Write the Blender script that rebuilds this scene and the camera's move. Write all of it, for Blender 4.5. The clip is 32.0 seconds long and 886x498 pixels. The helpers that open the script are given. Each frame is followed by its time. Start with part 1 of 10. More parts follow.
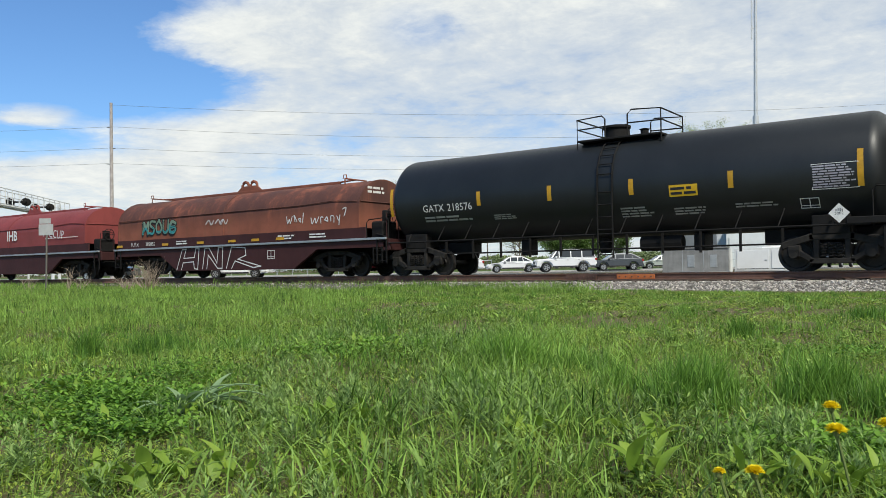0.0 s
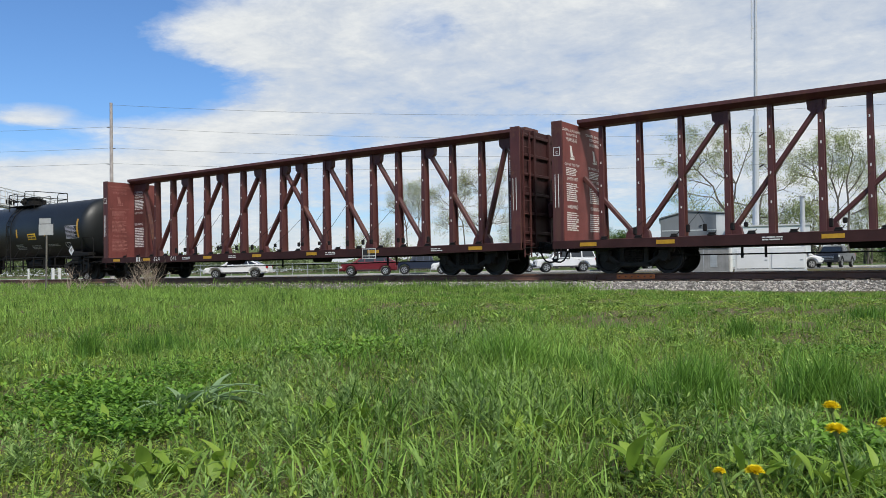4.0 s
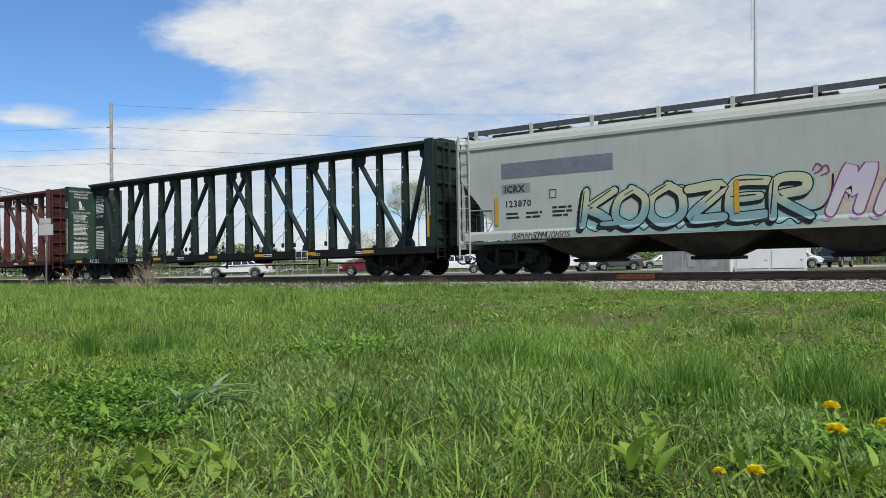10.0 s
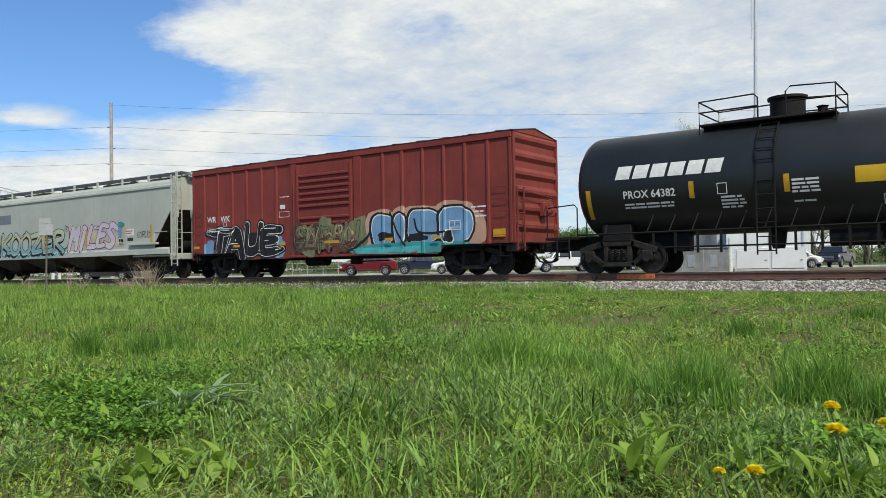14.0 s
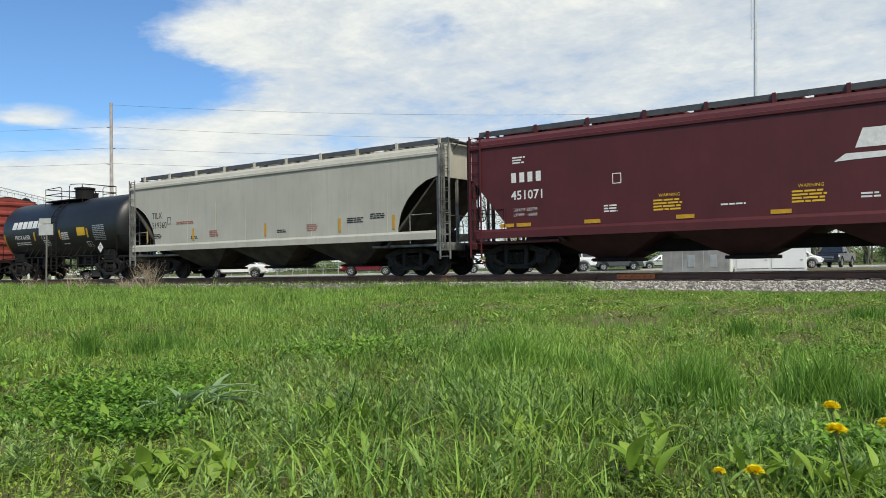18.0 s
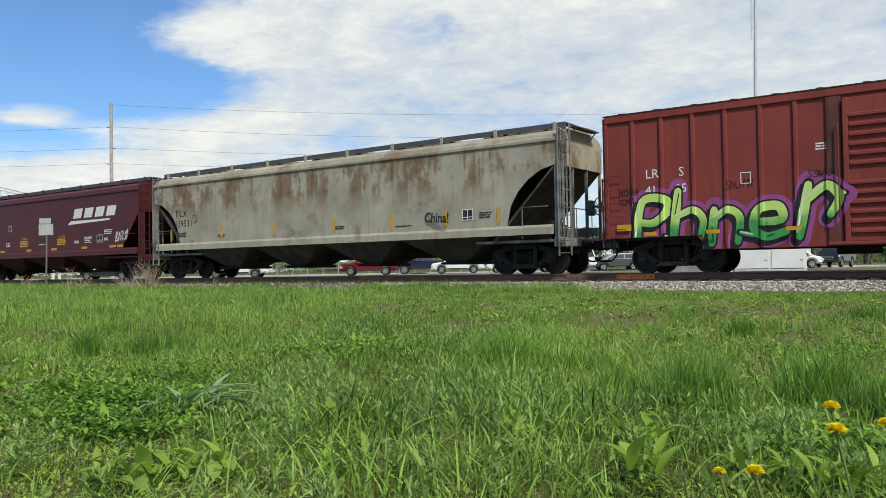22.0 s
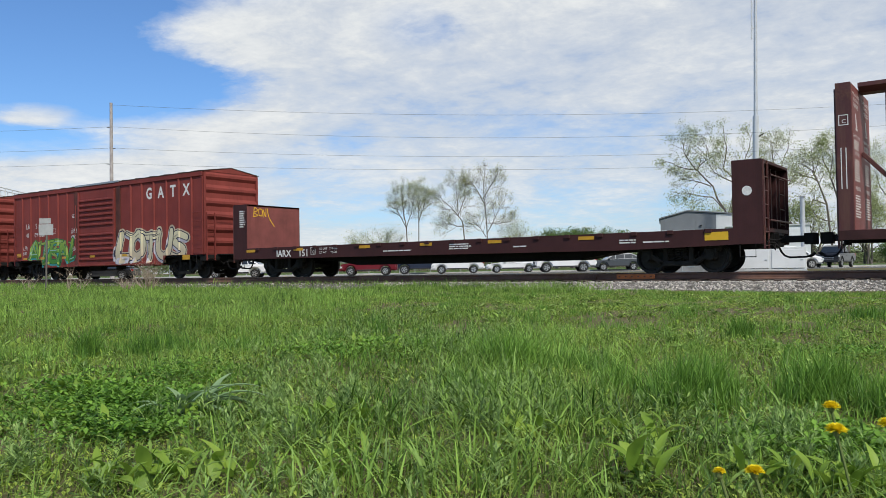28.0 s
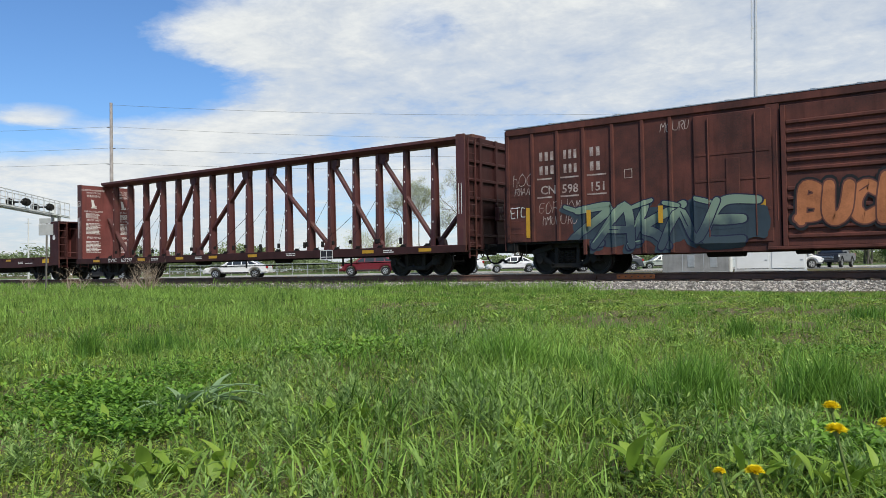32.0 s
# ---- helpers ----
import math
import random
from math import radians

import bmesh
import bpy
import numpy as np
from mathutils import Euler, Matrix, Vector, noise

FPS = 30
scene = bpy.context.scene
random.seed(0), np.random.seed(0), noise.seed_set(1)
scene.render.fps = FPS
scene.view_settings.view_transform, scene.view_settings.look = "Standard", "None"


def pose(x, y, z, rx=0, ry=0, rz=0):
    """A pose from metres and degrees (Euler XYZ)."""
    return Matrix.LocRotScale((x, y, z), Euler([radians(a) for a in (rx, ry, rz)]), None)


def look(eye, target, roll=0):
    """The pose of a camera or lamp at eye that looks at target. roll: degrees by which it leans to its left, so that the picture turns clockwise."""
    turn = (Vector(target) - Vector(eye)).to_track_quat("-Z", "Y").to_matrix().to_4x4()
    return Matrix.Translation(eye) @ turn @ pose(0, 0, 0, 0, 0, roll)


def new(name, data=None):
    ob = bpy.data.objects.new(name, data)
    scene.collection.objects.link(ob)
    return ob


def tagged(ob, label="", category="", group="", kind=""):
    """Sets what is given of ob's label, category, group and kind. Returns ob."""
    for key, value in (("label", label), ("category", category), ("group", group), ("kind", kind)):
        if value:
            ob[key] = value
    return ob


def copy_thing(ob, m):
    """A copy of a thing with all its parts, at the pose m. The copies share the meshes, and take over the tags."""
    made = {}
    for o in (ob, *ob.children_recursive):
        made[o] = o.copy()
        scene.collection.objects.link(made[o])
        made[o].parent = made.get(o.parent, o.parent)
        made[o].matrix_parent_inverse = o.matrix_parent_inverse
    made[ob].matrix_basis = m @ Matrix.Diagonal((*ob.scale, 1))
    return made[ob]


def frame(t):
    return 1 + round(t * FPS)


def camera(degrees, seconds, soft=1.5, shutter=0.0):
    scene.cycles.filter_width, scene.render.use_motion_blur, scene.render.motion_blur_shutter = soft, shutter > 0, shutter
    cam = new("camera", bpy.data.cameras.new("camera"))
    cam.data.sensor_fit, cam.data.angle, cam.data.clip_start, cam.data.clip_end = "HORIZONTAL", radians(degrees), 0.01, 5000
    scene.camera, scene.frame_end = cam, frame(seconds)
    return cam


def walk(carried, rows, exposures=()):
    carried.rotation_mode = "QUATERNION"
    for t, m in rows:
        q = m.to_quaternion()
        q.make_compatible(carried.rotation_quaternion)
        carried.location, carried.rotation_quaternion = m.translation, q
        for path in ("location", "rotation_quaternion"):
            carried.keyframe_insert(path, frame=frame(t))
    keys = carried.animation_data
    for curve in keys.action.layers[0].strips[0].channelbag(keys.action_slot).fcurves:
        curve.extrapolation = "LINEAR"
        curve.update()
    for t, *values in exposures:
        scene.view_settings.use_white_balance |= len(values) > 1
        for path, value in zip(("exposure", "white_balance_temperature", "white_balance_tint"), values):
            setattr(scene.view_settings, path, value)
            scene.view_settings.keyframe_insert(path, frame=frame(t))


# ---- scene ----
# ---------------------------------------------------------------- camera
cam = camera(57.71, 32.0, soft=0.6)
EYE = Vector((0.0, 0.0, 0.225))
_p, _y = 0.02455, -0.61827
AIM = EYE + Vector((math.sin(_y) * math.cos(_p), math.cos(_y) * math.cos(_p), math.sin(_p)))
STAND = look(EYE, AIM, -0.973)
walk(cam, [(0.0, STAND), (32.0, STAND)], exposures=[
    (0.0, 0.11, 6720, 5), (2.0, 0.0, 6570, 7), (6.0, 0.0, 6530, 8), (9.0, 0.0, 6530, 8), (11.0, 0.02, 6600, 7), (13.0, 0.09, 6700, 6), (17.0, 0.10, 6830, 5),
    (19.0, 0.16, 6870, 4), (21.0, 0.13, 6850, 5), (25.0, 0.12, 6850, 5), (28.0, 0.0, 6550, 8), (31.0, 0.0, 6530, 9), (32.0, 0.04, 6600, 7)])

TRACK_Y = 23.018          # centreline of the track, rail top at z = 0
SPEED = (8.5396, 8.5424, 8.5316, 8.5102, 8.5035, 8.5734, 8.552, 8.4328, 8.4039)   # m/s every 4 s


def run(t):
    """Metres that the train has rolled at t seconds."""
    done = 0.0
    for i in range(8):
        a, b, k = SPEED[i], SPEED[i + 1], min(max(t - 4 * i, 0.0), 4.0)
        done += a * k + (b - a) * k * k / 8
    return done


# ---------------------------------------------------------------- light
SUN_DIR = Vector((0.58, -0.40, 0.74)).normalized()
sun = new("sun", bpy.data.lights.new("sun", "SUN"))
sun.data.energy, sun.data.angle, sun.data.color = 3.5, radians(6.0), (1.0, 0.96, 0.90)
sun.matrix_world = look(SUN_DIR * 200, (0, 0, 0))

world = bpy.data.worlds.new("sky")
scene.world = world
world.use_nodes = True


def node(tree, kind, **kw):
    n = tree.nodes.new(kind)
    for k, v in kw.items():
        if k in n.inputs.keys():
            n.inputs[k].default_value = v
    return n


def math_node(tree, op, a, b=None, clamp=False):
    n = tree.nodes.new("ShaderNodeMath")
    n.operation, n.use_clamp = op, clamp
    for i, v in enumerate((a, b)):
        if v is None:
            continue
        if isinstance(v, (int, float)):
            n.inputs[i].default_value = v
        else:
            tree.links.new(v, n.inputs[i])
    return n.outputs[0]


def ramp(tree, value, stops, mode="LINEAR"):
    n = tree.nodes.new("ShaderNodeValToRGB")
    n.color_ramp.interpolation = mode
    e = n.color_ramp.elements
    while len(e) < len(stops):
        e.new(0.5)
    for el, (pos, col) in zip(e, stops):
        el.position = pos
        el.color = (col, col, col, 1) if isinstance(col, (int, float)) else (*col, 1)
    tree.links.new(value, n.inputs[0])
    return n.outputs[0]


def mix(tree, fac, a, b, blend="MIX"):
    n = tree.nodes.new("ShaderNodeMix")
    n.data_type, n.blend_type = "RGBA", blend
    for sock, v in ((n.inputs[0], fac), (n.inputs[6], a), (n.inputs[7], b)):
        if isinstance(v, (int, float)):
            sock.default_value = v
        elif isinstance(v, tuple):
            sock.default_value = (*v, 1)
        else:
            tree.links.new(v, sock)
    return n.outputs[2]


def make_sky():
    w = world.node_tree
    w.nodes.clear()
    L = w.links
    out = w.nodes.new("ShaderNodeOutputWorld")
    bg = w.nodes.new("ShaderNodeBackground")
    L.new(bg.outputs[0], out.inputs[0])
    sky = w.nodes.new("ShaderNodeTexSky")
    sky.sky_type, sky.sun_disc = "NISHITA", False
    sky.sun_elevation = math.asin(SUN_DIR.z)
    sky.sun_rotation = math.atan2(SUN_DIR.x, SUN_DIR.y)
    sky.air_density, sky.dust_density, sky.ozone_density = 1.0, 0.4, 2.0
    co = w.nodes.new("ShaderNodeTexCoord")
    sep = w.nodes.new("ShaderNodeSeparateXYZ")
    L.new(co.outputs["Generated"], sep.inputs[0])
    x, y, z = sep.outputs

    def add(*v):
        s = v[0]
        for q in v[1:]:
            s = math_node(w, "ADD", s, q)
        return s

    def mul(a, b):
        return math_node(w, "MULTIPLY", a, b)
    # the cloud layer is a flat sheet overhead
    zz = math_node(w, "ADD", math_node(w, "MAXIMUM", z, 0.0), 0.16)
    com = w.nodes.new("ShaderNodeCombineXYZ")
    L.new(math_node(w, "DIVIDE", x, zz), com.inputs[0])
    L.new(math_node(w, "DIVIDE", y, zz), com.inputs[1])
    com.inputs[2].default_value = 3.7

    def fbm(scale, detail, rough, dist=0.0):
        n = node(w, "ShaderNodeTexNoise", Scale=scale, Detail=detail, Roughness=rough, Distortion=dist)
        L.new(com.outputs[0], n.inputs["Vector"])
        return math_node(w, "SUBTRACT", n.outputs[0], 0.5)
    big, mid, fine, ripple = fbm(0.9, 7.0, 0.58, 0.3), fbm(2.6, 9.0, 0.66, 0.4), fbm(11.0, 6.0, 0.62, 0.3), fbm(24.0, 3.0, 0.6, 0.6)
    # the sheet towards the north-west, by azimuth and height: closed, with openings of blue
    ah = math_node(w, "MAXIMUM", add(mul(x, FWD_X), mul(y, FWD_Y)), 0.05)
    u = add(math_node(w, "DIVIDE", add(mul(x, FWD_Y), mul(y, -FWD_X)), ah), mul(mid, 0.06), mul(fine, 0.03))
    v = add(math_node(w, "DIVIDE", z, ah), mul(big, 0.05), mul(mid, 0.03))

    def patch(u0, v0, ru, rv, amount):
        a, b = math_node(w, "DIVIDE", math_node(w, "SUBTRACT", u, u0), ru), math_node(w, "DIVIDE", math_node(w, "SUBTRACT", v, v0), rv)
        q = add(mul(a, a), mul(b, b))
        return mul(math_node(w, "EXPONENT", mul(mul(q, q), -0.8)), amount)
    ahead = add(0.60, patch(-0.50, 0.30, 0.165, 0.10, -0.72), patch(-0.37, 0.235, 0.125, 0.038, -0.55), patch(-0.58, 0.17, 0.20, 0.022, -0.34), patch(-0.50, 0.205, 0.045, 0.016, 0.30),
                patch(-0.02, 0.305, 0.055, 0.03, -0.16), patch(0.06, 0.07, 0.30, 0.045, -0.16), patch(0.18, 0.16, 0.12, 0.03, -0.10), patch(-0.15, 0.13, 0.12, 0.03, -0.10), patch(-0.55, 0.10, 0.16, 0.03, -0.08), patch(-0.40, 0.36, 0.20, 0.03, -0.35))
    # elsewhere clearer towards the west, closed cloud towards the east
    around = add(mul(x, 0.62), mul(y, 0.30), 0.30)
    gate = ramp(w, add(mul(x, FWD_X), mul(y, FWD_Y)), [(0.55, 0.0), (0.75, 1.0)])
    field = add(mul(ahead, gate), mul(around, math_node(w, "SUBTRACT", 1.0, gate)))
    dens = add(field, mul(big, 0.55), mul(mid, 0.42), mul(fine, 0.22), mul(ripple, 0.05))
    cover = ramp(w, dens, [(0.18, 0.0), (0.34, 0.30), (0.50, 0.80), (0.66, 1.0)])
    tone = add(0.5, mul(mid, 0.8), mul(fine, 0.42), mul(big, 0.6), mul(ripple, 0.18))
    cloud = ramp(w, tone, [(0.24, (0.57, 0.62, 0.70)), (0.48, (0.675, 0.71, 0.765)), (0.76, (0.85, 0.865, 0.88))])
    blue = mix(w, 1.0, sky.outputs[0], (0.073, 0.101, 0.138), "MULTIPLY")
    L.new(mix(w, cover, blue, cloud), bg.inputs[0])
    bg.inputs[1].default_value = 1.0


FWD_X, FWD_Y = math.sin(_y), math.cos(_y)
make_sky()

# ---------------------------------------------------------------- materials
MATS = {}


def material(name, color, rough=0.6, metal=0.0, vary=0.25, scale=1.5, dark=None, bump=0.15, fine=30.0,
             rust=0.0, band=None, streak=0.0, coat=0.0, spec=0.5, island=0.0, obj=0.0):
    """Plain painted, worn or natural surface: colour varied at two scales, grain relief, rust spots and vertical streaks."""
    if name in MATS:
        return MATS[name]
    m = bpy.data.materials.new(name)
    m.use_nodes = True
    t = m.node_tree
    b = t.nodes["Principled BSDF"]
    co = t.nodes.new("ShaderNodeTexCoord")

    def noise_at(sc, detail=4.0, stretch=None, rough_=0.6):
        n = node(t, "ShaderNodeTexNoise", Scale=sc, Detail=detail, Roughness=rough_)
        if stretch:
            mp = t.nodes.new("ShaderNodeMapping")
            mp.inputs["Scale"].default_value = stretch
            t.links.new(co.outputs["Object"], mp.inputs[0])
            t.links.new(mp.outputs[0], n.inputs["Vector"])
        else:
            t.links.new(co.outputs["Object"], n.inputs["Vector"])
        return n.outputs[0]
    dark = dark or tuple(c * 0.62 for c in color)
    big = noise_at(scale)
    small = noise_at(fine, 3.0)
    f = math_node(t, "ADD", math_node(t, "MULTIPLY", big, 0.7), math_node(t, "MULTIPLY", small, 0.3))
    f = ramp(t, f, [(0.36, 0.0), (0.62, 1.0)])
    lo = tuple(c + (d - c) * min(1.0, vary * 1.6) for c, d in zip(color, dark))
    hi = tuple(min(1.0, c * (1 + vary * 0.35)) for c in color)
    col = mix(t, f, lo, hi)
    if island:
        g = t.nodes.new("ShaderNodeNewGeometry")
        v = ramp(t, g.outputs["Random Per Island"], [(0.0, 1 - island), (1.0, 1 + island)])
        n = t.nodes.new("ShaderNodeMix")
        n.data_type, n.blend_type = "RGBA", "MULTIPLY"
        n.inputs[0].default_value = 1.0
        t.links.new(col, n.inputs[6]), t.links.new(v, n.inputs[7])
        col = n.outputs[2]
    if obj:
        g = t.nodes.new("ShaderNodeObjectInfo")
        v = math_node(t, "ADD", math_node(t, "MULTIPLY", g.outputs["Random"], 2 * obj), 1 - obj)
        n = t.nodes.new("ShaderNodeVectorMath")
        n.operation = "SCALE"
        t.links.new(col, n.inputs[0]), t.links.new(v, n.inputs["Scale"])
        col = n.outputs[0]
    if streak:
        s = noise_at(1.0, 5.0, (5.0, 5.0, 0.45), 0.65)
        s = ramp(t, s, [(0.5, 0.0), (0.68, streak)])
        col = mix(t, s, col, (0.16, 0.085, 0.05) if rust else tuple(c * 0.45 for c in color))
    if rust:
        r = noise_at(0.9, 9.0, None, 0.72)
        r = ramp(t, r, [(0.56 - 0.14 * rust, 0.0), (0.66 - 0.10 * rust, min(1.0, 0.5 + rust * 0.5))])
        if band:
            # stains held to a band of heights, run out downwards
            sp = t.nodes.new("ShaderNodeSeparateXYZ")
            t.links.new(co.outputs["Object"], sp.inputs[0])
            n2 = noise_at(0.55, 6.0, (1.7, 1.7, band[5]), 0.68)
            n3 = noise_at(1.0, 4.0, (9.0, 9.0, 0.5), 0.6)
            r2 = math_node(t, "ADD", math_node(t, "MULTIPLY", n2, 0.8), math_node(t, "MULTIPLY", n3, 0.2))
            r2 = ramp(t, r2, [(band[2], 0.0), (band[2] + 0.06, 0.65), (band[2] + 0.15, 0.95)])
            w = math_node(t, "DIVIDE", math_node(t, "SUBTRACT", sp.outputs[2], band[0]), band[1] - band[0])
            w = ramp(t, w, [(0.0, 0.0), (0.45, 1.0), (0.92, 1.0), (1.0, 0.35)])
            col = mix(t, math_node(t, "MULTIPLY", r2, w), col, mix(t, n3, band[3], band[4]))
        col = mix(t, r, col, (0.17, 0.075, 0.038))
    t.links.new(col, b.inputs["Base Color"])
    rr = ramp(t, small, [(0.3, max(0.03, rough - 0.08)), (0.7, min(1.0, rough + 0.1))])
    t.links.new(rr, b.inputs["Roughness"])
    b.inputs["Metallic"].default_value = metal
    b.inputs["Specular IOR Level"].default_value = spec
    if coat:
        b.inputs["Coat Weight"].default_value = coat
        b.inputs["Coat Roughness"].default_value = 0.08
    if bump:
        bn = t.nodes.new("ShaderNodeBump")
        bn.inputs["Strength"].default_value = bump
        bn.inputs["Distance"].default_value = 0.01
        t.links.new(f, bn.inputs["Height"])
        t.links.new(bn.outputs[0], b.inputs["Normal"])
    MATS[name] = m
    return m


def glass(name, tint=(0.02, 0.025, 0.03), rough=0.05):
    return material(name, tint, rough=rough, vary=0.1, bump=0.0, spec=0.8)


box_red = material("faded_red_paint", (0.215, 0.043, 0.035), 0.66, vary=0.4, scale=0.5, streak=0.30, spec=0.25)
cn_red = material("brown_red_paint", (0.108, 0.036, 0.027), 0.72, vary=0.8, scale=0.9, dark=(0.045, 0.022, 0.019), streak=0.5, spec=0.25)
beam_red = material("dull_maroon_paint", (0.088, 0.027, 0.025), 0.55, vary=0.45, scale=1.0, streak=0.35, rust=0.15, spec=0.45)
flat_maroon = material("dark_maroon_paint", (0.050, 0.0165, 0.016), 0.66, vary=0.4, scale=1.0, streak=0.3, spec=0.3)
beam_green = material("dark_green_paint", (0.015, 0.029, 0.026), 0.6, vary=0.4, scale=1.0, streak=0.25, spec=0.3)
wine_paint = material("wine_red_paint", (0.084, 0.0165, 0.017), 0.5, vary=0.3, scale=0.6, streak=0.2, spec=0.4)
tank_black = material("black_tank_paint", (0.016, 0.018, 0.019), 0.42, vary=0.4, scale=0.7, streak=0.2, spec=0.4)
grey_paint = material("pale_grey_paint", (0.43, 0.445, 0.395), 0.6, vary=0.2, scale=0.5, streak=0.15, spec=0.3)
tan_paint = material("beige_grey_paint", (0.44, 0.42, 0.355), 0.62, vary=0.2, scale=0.5, streak=0.18, spec=0.3)
rusty_tan = material("rust_streaked_beige_paint", (0.36, 0.335, 0.262), 0.72, vary=0.45, scale=0.6, streak=0.22, rust=0.06, band=(2.35, 4.05, 0.47, (0.20, 0.11, 0.046), (0.10, 0.056, 0.030), 1.0), spec=0.25)
coil_rust = material("weathered_brown_hood", (0.255, 0.088, 0.055), 0.75, vary=0.45, scale=0.9, streak=0.25, rust=0.05, band=(2.0, 3.62, 0.40, (0.060, 0.030, 0.027), (0.10, 0.045, 0.036), 0.62), spec=0.25)
coil_red = material("bright_red_hood", (0.235, 0.050, 0.046), 0.6, vary=0.3, scale=0.6, streak=0.2, spec=0.3)
black_steel = material("grimy_black_steel", (0.013, 0.012, 0.0115), 0.75, vary=0.5, scale=4.0, spec=0.2)
truck_steel = material("oily_brown_steel", (0.028, 0.025, 0.022), 0.75, vary=0.6, scale=5.0, spec=0.2)
wheel_steel = material("dark_wheel_steel", (0.028, 0.025, 0.023), 0.55, metal=0.2, vary=0.6, scale=6.0, spec=0.3)
galv = material("galvanised_steel", (0.42, 0.44, 0.45), 0.45, metal=0.6, vary=0.25, scale=3.0)
rail_steel = material("rusty_rail_steel", (0.165, 0.088, 0.064), 0.7, vary=0.5, scale=2.0, rust=0.2, spec=0.3)
rail_top = material("polished_rail_head", (0.35, 0.33, 0.32), 0.32, metal=0.9, vary=0.2)
# dark maroon: dirt on the sills, and painted shade under the wine hopper
grime_shade_maroon = material("grimy_shaded_maroon", (0.046, 0.018, 0.017), 0.7, vary=0.5, scale=2.0, spec=0.25)
# dark brown under the pale hoppers: grime with shade mixed into the colour
grime_shade_under = material("grime_and_shade_paint", (0.070, 0.061, 0.048), 0.85, vary=0.8, scale=1.6, dark=(0.035, 0.031, 0.027), streak=0.4, spec=0.15)
# red and green for bulkhead faces, lighter than the rest of the car
bulkhead_red = material("lighter_bulkhead_red", (0.19, 0.056, 0.050), 0.6, vary=0.45, scale=1.2, streak=0.35, spec=0.35)
green_panel = material("lighter_bulkhead_green", (0.030, 0.062, 0.050), 0.6, vary=0.4, scale=1.2, streak=0.3, spec=0.3)
# greyer than the hopper body: dirt, and shade at the ends painted in
end_grey = material("dirty_shaded_end_steel", (0.23, 0.23, 0.215), 0.75, vary=0.6, scale=1.6, dark=(0.05, 0.047, 0.043), streak=0.3, spec=0.2)
dark_roof = material("tarry_dark_roof", (0.055, 0.042, 0.038), 0.85, vary=0.6, scale=1.5, spec=0.2)
grating_grey = material("weathered_grating", (0.075, 0.08, 0.085), 0.7, metal=0.2, vary=0.4, scale=4.0)
white_mark = material("white_lettering", (0.70, 0.69, 0.66), 0.7, vary=0.25, scale=6.0, bump=0.0)
black_mark = material("black_lettering", (0.02, 0.02, 0.022), 0.7, vary=0.2, scale=6.0, bump=0.0)
red_mark = material("red_lettering", (0.36, 0.13, 0.09), 0.7, vary=0.2, bump=0.0)
yellow_refl = material("yellow_reflector", (0.54, 0.29, 0.018), 0.45, vary=0.3, scale=5.0, bump=0.0)
yellow_sign = material("yellow_decal", (0.70, 0.42, 0.02), 0.5, vary=0.15, bump=0.0)

# ---------------------------------------------------------------- mesh helpers


def finish(name, bm, mat, parent=None, label="", smooth=False, at_=None):
    me = bpy.data.meshes.new(name)
    bm.normal_update()
    bm.to_mesh(me)
    bm.free()
    for mm in (mat if isinstance(mat, (list, tuple)) else [mat]):
        me.materials.append(mm)
    if smooth:
        me.shade_smooth()
        me.set_sharp_from_angle(angle=radians(38))
    ob = new(name, me)
    if parent:
        ob.parent = parent
    if at_ is not None:
        ob.matrix_basis = at_
    if label:
        ob["label"] = label
    return ob


def part(name, bm, mat, parent, label="", smooth=False, at_=None):
    return finish(name, bm, mat, parent, label, smooth, at_)


def share(name, ob, parent, m, label=""):
    """Another part on the same mesh."""
    o = new(name, ob.data)
    o.parent = parent
    o.matrix_basis = m
    if label:
        o["label"] = label
    return o


def thing(name, m, label, category, group=""):
    ob = new(name)
    ob.empty_display_size = 0.3
    ob.matrix_basis = m
    return tagged(ob, label, category, group)


def box(bm, x0, x1, y0, y1, z0, z1, bevel=0.0, m=None, mat=0):
    vs = [bm.verts.new((x, y, z)) for z in (z0, z1) for y in (y0, y1) for x in (x0, x1)]
    fs = []
    for q in ((0, 2, 3, 1), (4, 5, 7, 6), (0, 1, 5, 4), (2, 6, 7, 3), (0, 4, 6, 2), (1, 3, 7, 5)):
        f = bm.faces.new([vs[i] for i in q])
        f.material_index = mat
        fs.append(f)
    if m is not None:
        bmesh.ops.transform(bm, matrix=m, verts=vs)
    if bevel:
        es = list({e for f in fs for e in f.edges})
        bmesh.ops.bevel(bm, geom=es, offset=bevel, segments=1, affect="EDGES")
    return bm


def cube(*a, **k):
    return box(bmesh.new(), *a, **k)


def prism(bm, pts, y0, y1, axis="y", mat=0):
    """Extrude a closed outline. axis y: outline in x, z; axis x: outline in y, z; axis z: outline in x, y."""
    def at3(p, d):
        return {"y": (p[0], d, p[1]), "x": (d, p[0], p[1]), "z": (p[0], p[1], d)}[axis]
    a = [bm.verts.new(at3(p, y0)) for p in pts]
    b = [bm.verts.new(at3(p, y1)) for p in pts]
    n = len(pts)
    fs = [bm.faces.new(a), bm.faces.new(b[::-1])]
    for i in range(n):
        fs.append(bm.faces.new((a[i], b[i], b[(i + 1) % n], a[(i + 1) % n])))
    for f in fs:
        f.material_index = mat
    bmesh.ops.recalc_face_normals(bm, faces=fs)
    return bm


